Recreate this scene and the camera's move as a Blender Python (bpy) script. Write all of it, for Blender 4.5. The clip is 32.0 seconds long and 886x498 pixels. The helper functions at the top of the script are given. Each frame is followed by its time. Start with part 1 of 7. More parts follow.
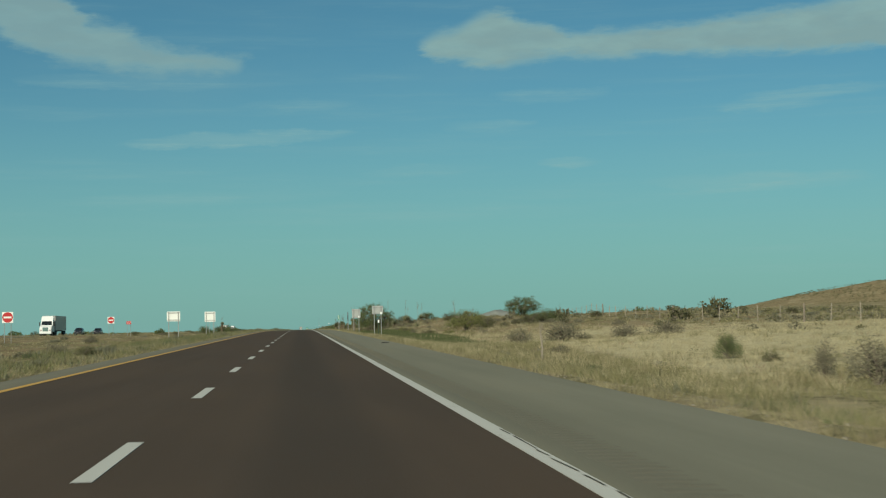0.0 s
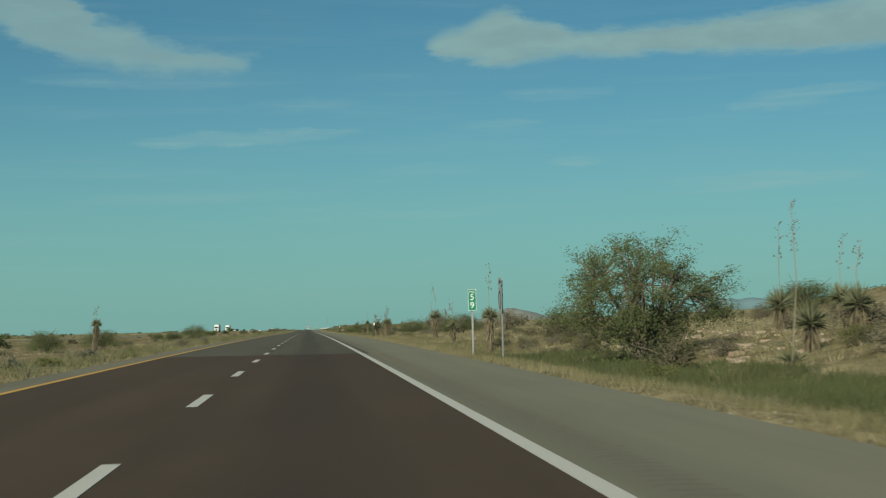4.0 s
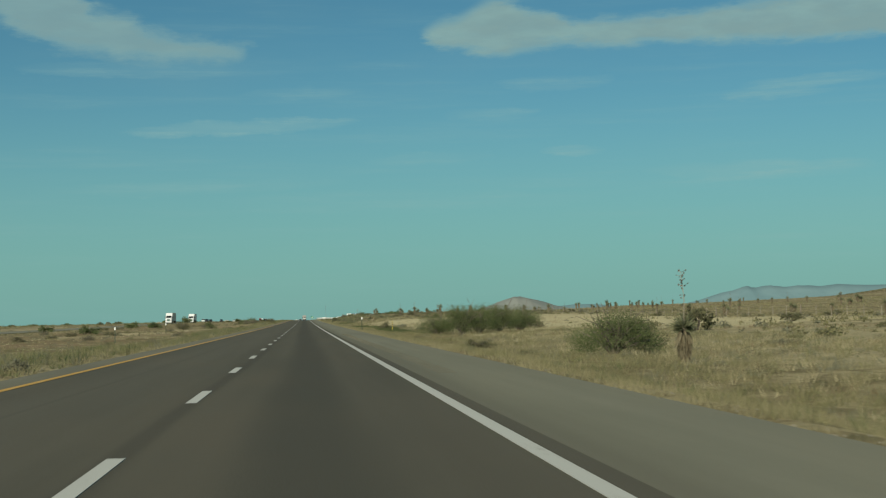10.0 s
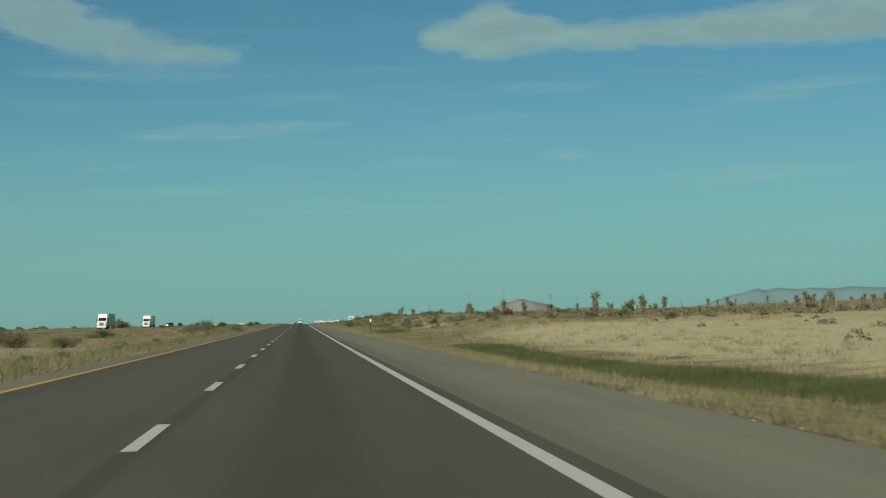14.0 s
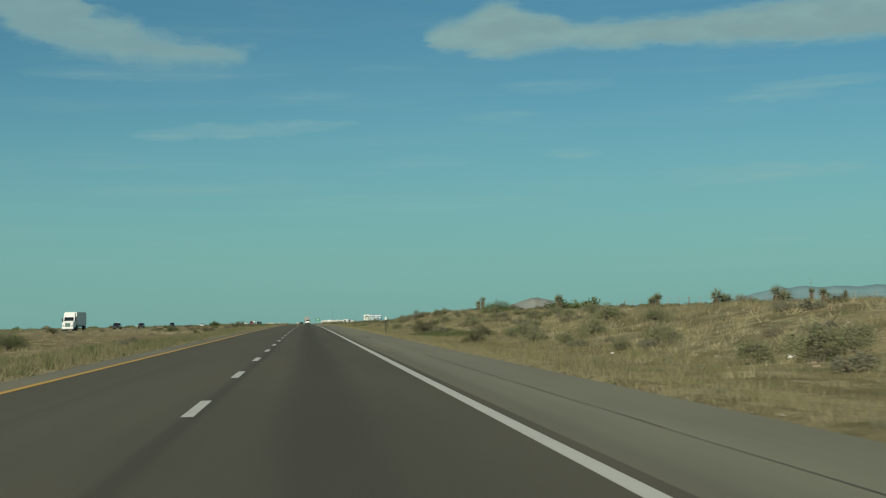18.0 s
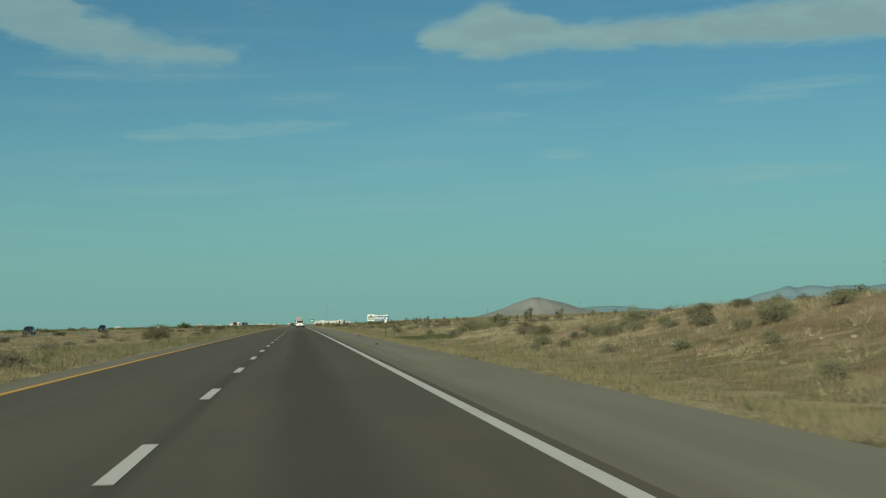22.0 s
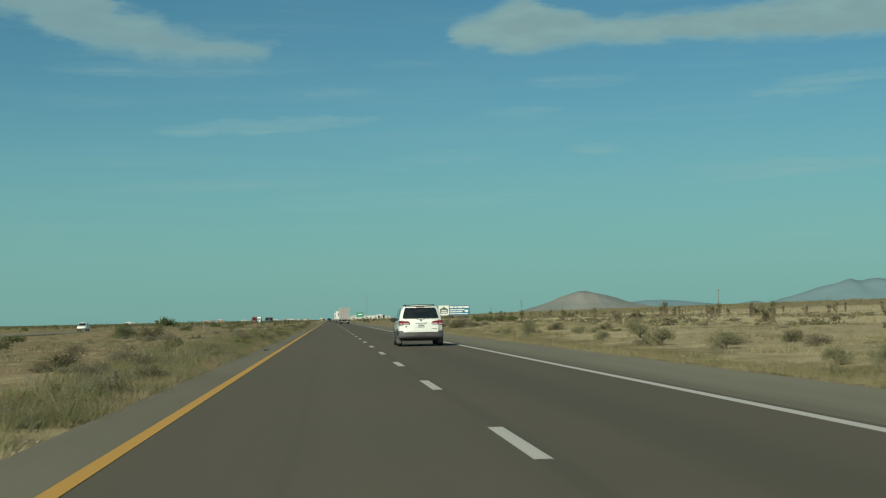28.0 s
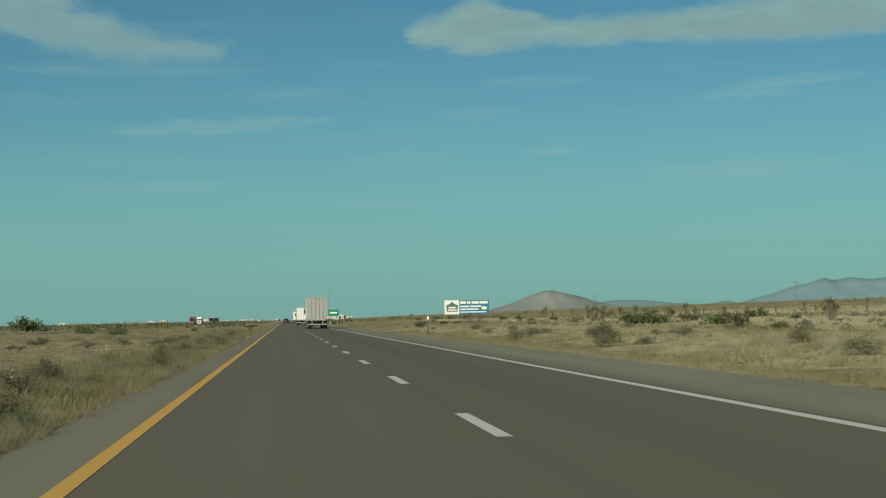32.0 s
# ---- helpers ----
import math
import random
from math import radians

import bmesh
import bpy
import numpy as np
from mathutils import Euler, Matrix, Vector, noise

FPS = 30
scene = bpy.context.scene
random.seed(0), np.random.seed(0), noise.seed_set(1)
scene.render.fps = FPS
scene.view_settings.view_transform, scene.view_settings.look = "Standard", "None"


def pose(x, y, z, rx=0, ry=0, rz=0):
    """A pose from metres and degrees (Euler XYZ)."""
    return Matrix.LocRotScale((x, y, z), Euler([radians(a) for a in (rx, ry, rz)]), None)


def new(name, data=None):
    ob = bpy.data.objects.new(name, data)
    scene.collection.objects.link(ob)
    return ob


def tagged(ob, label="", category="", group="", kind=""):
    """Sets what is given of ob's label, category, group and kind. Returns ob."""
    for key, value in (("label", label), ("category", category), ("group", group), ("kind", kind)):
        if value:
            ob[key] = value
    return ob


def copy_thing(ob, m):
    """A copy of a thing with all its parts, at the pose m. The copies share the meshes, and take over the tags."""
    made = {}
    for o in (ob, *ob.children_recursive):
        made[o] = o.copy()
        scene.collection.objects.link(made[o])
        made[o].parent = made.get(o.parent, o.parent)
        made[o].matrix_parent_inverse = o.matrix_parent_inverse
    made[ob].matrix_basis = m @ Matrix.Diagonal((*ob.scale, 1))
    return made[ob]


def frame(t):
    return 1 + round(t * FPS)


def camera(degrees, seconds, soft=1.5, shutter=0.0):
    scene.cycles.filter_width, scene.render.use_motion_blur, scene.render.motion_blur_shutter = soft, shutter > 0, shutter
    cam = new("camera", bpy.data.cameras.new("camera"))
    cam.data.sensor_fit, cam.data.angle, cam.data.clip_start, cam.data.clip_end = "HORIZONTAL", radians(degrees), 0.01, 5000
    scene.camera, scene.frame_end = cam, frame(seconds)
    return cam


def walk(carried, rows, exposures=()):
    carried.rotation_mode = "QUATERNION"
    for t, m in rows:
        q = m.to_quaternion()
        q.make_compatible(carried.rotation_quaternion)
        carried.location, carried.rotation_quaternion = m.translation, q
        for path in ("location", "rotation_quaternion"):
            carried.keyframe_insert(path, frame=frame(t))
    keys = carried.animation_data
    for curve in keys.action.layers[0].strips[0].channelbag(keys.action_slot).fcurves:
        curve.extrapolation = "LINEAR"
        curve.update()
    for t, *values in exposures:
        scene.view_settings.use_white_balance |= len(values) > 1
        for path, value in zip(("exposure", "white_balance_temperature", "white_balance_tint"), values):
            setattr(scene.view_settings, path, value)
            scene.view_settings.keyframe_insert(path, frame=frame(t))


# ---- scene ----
# ---- picture ----
EXPOSURE, KELVIN, TINT = 0.0, 6500, 7

# ---- camera: a car that drives up a straight motorway and changes to the left lane ----
# one row: seconds, x, y, z in metres, heading to the right and tilt up in degrees
ROWS = (
    (0.0, 1.423, -9.60, 0.941, 5.562, 3.151),
    (0.5, 1.501, 8.95, 1.077, 5.626, 3.168),
    (1.0, 1.541, 27.47, 1.212, 5.842, 3.168),
    (1.5, 1.506, 45.94, 1.347, 5.647, 3.152),
    (2.0, 1.453, 64.50, 1.482, 5.515, 3.072),
    (2.5, 1.438, 83.29, 1.617, 5.426, 3.158),
    (3.0, 1.441, 102.24, 1.748, 5.366, 3.142),
    (3.5, 1.440, 121.32, 1.874, 5.240, 3.128),
    (4.0, 1.439, 140.49, 1.994, 5.274, 3.112),
    (4.5, 1.442, 159.71, 2.107, 5.225, 3.078),
    (6.5, 1.474, 236.80, 2.438, 5.464, 2.927),
    (7.0, 1.491, 256.15, 2.491, 5.557, 2.877),
    (7.5, 1.519, 275.57, 2.539, 5.562, 2.831),
    (8.0, 1.553, 295.04, 2.582, 5.521, 2.714),
    (8.5, 1.588, 314.52, 2.620, 5.560, 2.752),
    (9.0, 1.587, 334.00, 2.650, 5.601, 2.810),
    (9.5, 1.514, 353.45, 2.676, 5.475, 2.706),
    (10.0, 1.424, 372.87, 2.700, 5.430, 2.698),
    (10.5, 1.371, 392.27, 2.722, 5.224, 2.696),
    (11.0, 1.335, 411.63, 2.743, 5.107, 2.802),
    (11.5, 1.296, 430.93, 2.766, 5.161, 2.748),
    (12.0, 1.268, 450.21, 2.795, 5.172, 2.765),
    (12.5, 1.268, 469.48, 2.828, 5.291, 2.779),
    (13.0, 1.295, 488.78, 2.865, 5.412, 2.742),
    (13.5, 1.346, 508.14, 2.904, 5.521, 2.817),
    (14.0, 1.396, 527.53, 2.945, 5.601, 2.829),
    (14.5, 1.417, 546.91, 2.986, 5.633, 2.751),
    (16.5, 1.397, 624.36, 3.189, 5.455, 2.834),
    (17.0, 1.375, 643.70, 3.248, 5.411, 2.864),
    (17.5, 1.337, 663.03, 3.312, 5.469, 2.819),
    (18.0, 1.292, 682.34, 3.379, 5.346, 2.803),
    (18.5, 1.245, 701.63, 3.449, 5.315, 2.852),
    (19.0, 1.209, 720.91, 3.521, 5.250, 2.911),
    (19.5, 1.199, 740.18, 3.593, 5.317, 2.930),
    (20.0, 1.211, 759.43, 3.666, 5.459, 2.886),
    (20.5, 1.242, 778.69, 3.737, 5.523, 2.881),
    (21.0, 1.272, 797.98, 3.806, 5.650, 2.766),
    (21.5, 1.280, 817.33, 3.871, 5.726, 2.819),
    (22.0, 1.285, 836.66, 3.929, 5.673, 2.818),
    (22.5, 1.303, 855.91, 3.980, 5.668, 2.757),
    (23.0, 1.331, 875.10, 4.025, 5.615, 2.711),
    (23.5, 1.362, 894.27, 4.064, 5.675, 2.735),
    (24.0, 1.326, 913.48, 4.097, 5.633, 2.777),
    (24.5, 1.149, 932.80, 4.124, 5.544, 2.695),
    (25.0, 0.790, 952.18, 4.148, 5.113, 2.707),
    (25.5, 0.290, 971.54, 4.170, 4.521, 2.675),
    (26.0, -0.240, 990.91, 4.189, 3.961, 2.677),
    (26.5, -0.645, 1010.31, 4.206, 3.673, 2.619),
    (28.5, -1.774, 1088.00, 4.257, 4.932, 2.659),
    (29.0, -1.940, 1107.48, 4.265, 5.416, 2.667),
    (29.5, -1.985, 1127.00, 4.271, 5.753, 2.704),
    (30.0, -1.980, 1146.60, 4.272, 5.974, 2.711),
    (30.5, -1.988, 1166.29, 4.272, 6.160, 2.680),
    (31.0, -1.984, 1186.01, 4.272, 6.206, 2.651),
    (31.5, -1.940, 1205.70, 4.272, 6.223, 2.671),
    (32.0, -1.873, 1225.36, 4.272, 6.153, 2.643),
)
LEAN = -1.099
cam = camera(33.42, 32.0, soft=1.2, shutter=0.10)
walk(cam, [(t, pose(x, y, z, 90 + up, 0, -turn) @ pose(0, 0, 0, 0, 0, LEAN)) for t, x, y, z, turn, up in ROWS],
     exposures=[(0.0, EXPOSURE, KELVIN, TINT), (4.5, EXPOSURE, KELVIN, TINT), (8.0, EXPOSURE - 0.035, KELVIN, TINT), (32.0, EXPOSURE - 0.035, KELVIN, TINT)])

# ---- daylight: sun behind on the left, blue sky with a few clouds ----
SUN_UP = radians(33)
SUN_SIDE = Vector((-0.48, -0.88, 0)).normalized()   # the way towards the sun, over the ground
TO_SUN = SUN_SIDE * math.cos(SUN_UP) + Vector((0, 0, math.sin(SUN_UP)))
sun = new("sun", bpy.data.lights.new("sun", "SUN"))
sun.data.energy, sun.data.angle, sun.data.color = 4.4, radians(0.53), (1.0, 0.94, 0.79)
sun.rotation_mode = "QUATERNION"
sun.rotation_quaternion = TO_SUN.to_track_quat("Z", "Y")


class Nodes:
    """Short hand for node trees: every call makes one node and returns its output."""

    def __init__(self, tree):
        self.tree = tree

    def add(self, kind):
        return self.tree.nodes.new(kind)

    def put(self, socket, value):
        if isinstance(value, bpy.types.NodeSocket):
            self.tree.links.new(value, socket)
        elif value is not None:
            socket.default_value = value

    def math(self, op, a, b=None, c=None, clamp=False):
        node = self.add("ShaderNodeMath")
        node.operation, node.use_clamp = op, clamp
        for socket, value in zip(node.inputs, (a, b, c)):
            self.put(socket, value)
        return node.outputs[0]

    def ramp(self, fac, stops, mode="LINEAR"):
        node = self.add("ShaderNodeValToRGB")
        node.color_ramp.interpolation = mode
        rows = node.color_ramp.elements
        while len(rows) < len(stops):
            rows.new(0.5)
        for row, (at, colour) in zip(rows, stops):
            row.position = at
            row.color = (*colour, 1) if isinstance(colour, tuple) else (colour, colour, colour, 1)
        self.put(node.inputs[0], fac)
        return node.outputs[0]

    def mix(self, fac, a, b, blend="MIX"):
        node = self.add("ShaderNodeMix")
        node.data_type, node.blend_type = "RGBA", blend
        self.put(node.inputs["Factor"], fac)
        for socket, value in ((node.inputs[6], a), (node.inputs[7], b)):
            self.put(socket, (*value, 1) if isinstance(value, tuple) and len(value) == 3 else value)
        return node.outputs[2]

    def noise(self, vector, scale, detail=3.0, rough=0.55, out=0):
        node = self.add("ShaderNodeTexNoise")
        self.put(node.inputs["Vector"], vector)
        self.put(node.inputs["Scale"], scale)
        self.put(node.inputs["Detail"], detail)
        self.put(node.inputs["Roughness"], rough)
        return node.outputs[out]

    def scaled(self, vector, factors):
        node = self.add("ShaderNodeVectorMath")
        node.operation = "MULTIPLY"
        self.put(node.inputs[0], vector)
        self.put(node.inputs[1], factors)
        return node.outputs[0]


def smooth(n, value, low, high):
    """0 below low, 1 above high, rounded between."""
    node = n.add("ShaderNodeMapRange")
    node.interpolation_type = "SMOOTHSTEP"
    n.put(node.inputs[0], value)
    for k, v in ((1, low), (2, high), (3, 0.0), (4, 1.0)):
        n.put(node.inputs[k], v)
    return node.outputs[0]


def make_sky():
    world = bpy.data.worlds.new("sky")
    scene.world = world
    world.use_nodes = True
    n = Nodes(world.node_tree)
    world.node_tree.nodes.clear()
    air = n.add("ShaderNodeTexSky")
    air.sky_type, air.sun_disc = "NISHITA", False
    air.sun_elevation, air.sun_rotation = SUN_UP, math.atan2(TO_SUN.x, TO_SUN.y)
    air.altitude, air.air_density, air.dust_density, air.ozone_density = 1300, 1.0, 1.6, 2.0
    way = n.add("ShaderNodeTexCoord").outputs["Generated"]
    part_of = n.add("ShaderNodeSeparateXYZ")
    n.put(part_of.inputs[0], way)
    x, y, z = part_of.outputs
    deg = 180 / math.pi
    side = n.math("MULTIPLY", n.math("ARCTAN2", x, y), deg)     # degrees to the right of the road's line
    up = n.math("MULTIPLY", n.math("ARCSINE", z), deg)          # degrees above the horizon
    both = n.add("ShaderNodeCombineXYZ")
    n.put(both.inputs[0], side)
    n.put(both.inputs[1], up)
    flat = both.outputs[0]
    # wisps pull the clouds' outlines about
    billow = n.math("SUBTRACT", n.noise(n.scaled(flat, (0.35, 0.9, 0)), 1.0, 5, 0.6), 0.5)
    fine = n.math("SUBTRACT", n.noise(n.scaled(flat, (0.9, 3.2, 0)), 1.0, 6, 0.65), 0.5)
    tug = n.math("ADD", n.math("MULTIPLY", billow, 0.9), n.math("MULTIPLY", fine, 0.6))
    up_soft = n.math("ADD", up, tug)
    side_soft = n.math("ADD", side, n.math("MULTIPLY", tug, 1.5))

    def bank(lows, highs, a, b, soft, thick):
        """A cloud between two lines over the degrees a..b: (share, degrees up) rows, ramped along."""
        at = n.math("DIVIDE", n.math("SUBTRACT", side_soft, a), b - a, clamp=True)
        low = n.math("MULTIPLY", n.ramp(at, [(s, v / 20) for s, v in lows], "EASE"), 20)
        high = n.math("MULTIPLY", n.ramp(at, [(s, v / 20) for s, v in highs], "EASE"), 20)
        inside = n.math("MULTIPLY", smooth(n, n.math("SUBTRACT", up_soft, low), 0.0, soft),
                        smooth(n, n.math("SUBTRACT", high, up_soft), 0.0, soft))
        ends = smooth(n, n.math("SUBTRACT", side_soft, a), 0.0, 0.5)
        return n.math("MULTIPLY", n.math("MULTIPLY", inside, ends), thick)

    right = bank([(0.0, 10.95), (0.09, 10.05), (0.19, 9.85), (0.3, 10.15), (0.55, 10.1), (1.0, 9.95)],
                 [(0.0, 11.05), (0.09, 11.75), (0.19, 12.5), (0.3, 12.0), (0.36, 11.65), (0.54, 11.75), (0.78, 12.05), (1.0, 12.5)], 4.0, 23, 0.65, 0.88)
    left = bank([(0.0, 11.7), (0.13, 11.1), (0.37, 9.9), (0.67, 9.55), (0.88, 9.6), (1.0, 10.3)],
                [(0.0, 14.5), (0.36, 13.4), (0.49, 12.2), (0.67, 11.5), (0.76, 11.3), (0.92, 11.0), (1.0, 10.5)], -13.5, -1.2, 0.9, 0.74)

    def streak(side_at, up_at, half_side, half_up, thick, lean=0.0):
        line = n.math("ADD", up_at, n.math("MULTIPLY", n.math("SUBTRACT", side, side_at), lean))
        a = n.math("DIVIDE", n.math("SUBTRACT", side_soft, side_at), half_side)
        b = n.math("DIVIDE", n.math("SUBTRACT", n.math("ADD", up, n.math("MULTIPLY", tug, 0.5)), line), half_up)
        far = n.math("ADD", n.math("MULTIPLY", a, a), n.math("MULTIPLY", b, b))
        return n.math("MULTIPLY", n.math("SUBTRACT", 1.0, far, clamp=True), thick)

    veil = n.math("ADD", right, left)
    wisp = 0.0
    for row in ((-2.3, 7.5, 4.6, 0.34, 0.38, 0.045), (7.4, 7.9, 2.0, 0.3, 0.16, 0.02), (9.8, 9.0, 2.5, 0.3, 0.14, 0),
                (17.6, 5.45, 4.5, 0.42, 0.24, -0.01), (20.0, 8.7, 3.2, 0.28, 0.16, 0.03), (18.3, 8.3, 2.2, 0.28, 0.22, 0),
                (-6.5, 9.6, 4.5, 0.35, 0.14, 0), (10.5, 6.4, 1.4, 0.22, 0.18, 0), (5.0, 6.2, 2.6, 0.25, 0.1, 0.02),
                (-4.0, 5.2, 6.0, 0.35, 0.1, 0.03), (4.0, 4.6, 8.0, 0.5, 0.08, 0), (0.0, 8.8, 2.5, 0.25, 0.1, 0.04)):
        wisp = n.math("ADD", wisp, streak(*row))
    # thin high haze everywhere, also behind and overhead
    thin = smooth(n, n.noise(n.scaled(way, (1.5, 1.5, 6.0)), 1.6, 6, 0.6), 0.5, 0.8)
    veil = n.math("MAXIMUM", veil, n.math("MULTIPLY", thin, 0.12))
    grain = n.math("ADD", 0.86, n.math("MULTIPLY", n.noise(n.scaled(flat, (0.6, 2.0, 0)), 1.0, 5, 0.6), 0.28))
    veil = n.math("MULTIPLY", veil, grain, clamp=True)
    bands = smooth(n, n.noise(n.scaled(flat, (0.07, 1.1, 0)), 1.0, 5, 0.62), 0.46, 0.78)
    hair = smooth(n, n.noise(n.scaled(flat, (0.22, 2.6, 0)), 1.0, 6, 0.7), 0.40, 0.72)      # cirrus hair along the streaks
    wisp = n.math("ADD", n.math("MULTIPLY", n.math("MULTIPLY", wisp, n.math("ADD", 0.4, hair)), 2.1), n.math("MULTIPLY", n.math("MULTIPLY", bands, n.math("ADD", 0.4, hair)), 0.20), clamp=True)
    blue = n.mix(1.0, air.outputs[0], SKY_TINT, "MULTIPLY")
    low_air = n.math("SUBTRACT", 1.0, smooth(n, up, -1.0, 11.0))     # the dusty air over the plain
    blue = n.mix(n.math("MULTIPLY", low_air, 0.8), blue, HAZE)
    colour = n.mix(wisp, blue, WISP)
    # the clouds' thick parts are greyer than their thin, bright rims
    thick = n.math("MULTIPLY", smooth(n, veil, 0.45, 0.85), smooth(n, n.noise(n.scaled(flat, (0.30, 0.9, 0)), 1.0, 4, 0.55), 0.30, 0.62))
    colour = n.mix(veil, colour, n.mix(thick, CLOUD, CLOUD_CORE))
    back = n.add("ShaderNodeBackground")
    n.put(back.inputs[0], colour)
    back.inputs[1].default_value = 0.097
    n.put(n.add("ShaderNodeOutputWorld").inputs[0], back.outputs[0])


SKY_TINT = (0.350, 0.655, 0.622)
CLOUD = (2.72, 4.32, 4.18)
CLOUD_CORE = (2.42, 3.72, 3.68)
WISP = (2.85, 4.75, 4.65)
HAZE = (2.00, 4.12, 3.90)
make_sky()

# ---- materials ----
def material(name, rough=0.8, metal=0.0, spec=0.5):
    m = bpy.data.materials.new(name)
    m.use_nodes = True
    n = Nodes(m.node_tree)
    skin = m.node_tree.nodes["Principled BSDF"]
    skin.inputs["Roughness"].default_value = rough
    skin.inputs["Metallic"].default_value = metal
    skin.inputs["Specular IOR Level"].default_value = spec
    return m, n, skin


def bumped(n, skin, height, strength, distance):
    node = n.add("ShaderNodeBump")
    node.inputs["Strength"].default_value = strength
    node.inputs["Distance"].default_value = distance
    n.put(node.inputs["Height"], height)
    n.put(skin.inputs["Normal"], node.outputs[0])


def place_of(n):
    return n.add("ShaderNodeNewGeometry").outputs["Position"]


def plain(name, colour, rough=0.6, metal=0.0, vary=0.12, scale=6.0, spec=0.5, bump=0.0):
    """A paint, metal or plastic with faint stains and grain."""
    m, n, skin = material(name, rough, metal, spec)
    at = n.add("ShaderNodeTexCoord").outputs["Object"]
    wide = n.noise(at, scale, 4)
    tight = n.noise(at, scale * 14, 3)
    both = n.math("ADD", n.math("MULTIPLY", wide, 0.7), n.math("MULTIPLY", tight, 0.3))
    dark = tuple(c * (1 - vary) for c in colour)
    light = tuple(min(1, c * (1 + vary)) for c in colour)
    n.put(skin.inputs["Base Color"], n.mix(smooth(n, both, 0.3, 0.7), dark, light))
    n.put(skin.inputs["Roughness"], n.math("ADD", rough - 0.08, n.math("MULTIPLY", wide, 0.16)))
    if bump:
        bumped(n, skin, tight, bump, 0.01)
    return m


def leafy(name, dark, light, rough=0.75, shine=0.25, soft=0.35):
    """Leaves, blades and twigs: each clump has its own tone."""
    m, n, skin = material(name, rough, 0, shine)
    one = n.add("ShaderNodeNewGeometry").outputs["Random Per Island"]
    at = place_of(n)
    patch = n.noise(at, 0.35, 3)
    tone = n.math("ADD", n.math("MULTIPLY", one, 0.42), n.math("MULTIPLY", patch, 0.75))
    colour = n.mix(smooth(n, tone, 0.15, 0.95), dark, light)
    n.put(skin.inputs["Base Color"], colour)
    # thin leaves let light through, and many tiny ones shade like a soft mass
    up = n.add("ShaderNodeVectorMath")
    up.operation = "MULTIPLY_ADD"
    n.put(up.inputs[0], n.add("ShaderNodeNewGeometry").outputs["Normal"])
    up.inputs[1].default_value, up.inputs[2].default_value = (0.6, 0.6, 0.6), (0.0, 0.0, 0.6)
    n.put(skin.inputs["Normal"], up.outputs[0])
    thin = n.add("ShaderNodeBsdfTranslucent")
    n.put(thin.inputs[0], colour)
    both = n.add("ShaderNodeMixShader")
    both.inputs[0].default_value = soft
    n.put(both.inputs[1], skin.outputs[0])
    n.put(both.inputs[2], thin.outputs[0])
    n.put(m.node_tree.nodes["Material Output"].inputs[0], both.outputs[0])
    return m


def asphalt(name, dark, light, warm, track=None, later=None):
    """Worn bitumen: stones, long tyre tracks, stains, patches."""
    m, n, skin = material(name, 0.9, 0, 0.12)
    at = place_of(n)
    stones = n.noise(at, 38.0, 3, 0.7)
    cells = n.add("ShaderNodeTexVoronoi")
    n.put(cells.inputs["Vector"], at)
    cells.inputs["Scale"].default_value = 55.0
    long = n.noise(n.scaled(at, (1.6, 0.035, 1)), 1.0, 4, 0.6)
    wide = n.noise(n.scaled(at, (0.5, 0.12, 1)), 1.0, 4, 0.6)
    tone = n.math("ADD", n.math("MULTIPLY", long, 0.5), n.math("MULTIPLY", wide, 0.5))
    colour = n.mix(smooth(n, tone, 0.3, 0.7), dark, light)
    colour = n.mix(n.math("MULTIPLY", smooth(n, wide, 0.45, 0.75), 0.35), colour, warm)
    if track:
        parts = n.add("ShaderNodeSeparateXYZ")
        n.put(parts.inputs[0], at)
        wander = n.math("MULTIPLY", n.math("SUBTRACT", n.noise(n.scaled(at, (0, 0.02, 0)), 1.0, 2), 0.5), 0.5)
        for centre, half, depth, shade in track:
            off = n.math("ABSOLUTE", n.math("SUBTRACT", n.math("ADD", parts.outputs[0], wander), centre))
            band = n.math("SUBTRACT", 1.0, smooth(n, off, half * 0.25, half))
            band = n.math("MULTIPLY", n.math("MULTIPLY", band, depth), n.math("ADD", 0.55, n.math("MULTIPLY", long, 0.8)))
            colour = n.mix(band, colour, shade)
    if later:                                   # the asphalt turns paler further along
        parts = n.add("ShaderNodeSeparateXYZ")
        n.put(parts.inputs[0], at)
        colour = n.mix(n.math("MULTIPLY", smooth(n, parts.outputs[1], later[0], later[1]), 0.5), colour, later[2])
    colour = n.mix(n.math("MULTIPLY", smooth(n, stones, 0.55, 0.8), 0.30), colour, tuple(c * 1.9 for c in light))
    n.put(skin.inputs["Base Color"], colour)
    n.put(skin.inputs["Roughness"], n.math("ADD", 0.74, n.math("MULTIPLY", wide, 0.2)))
    bumped(n, skin, n.math("ADD", stones, n.math("MULTIPLY", cells.outputs[0], 0.6)), 0.5, 0.006)
    return m


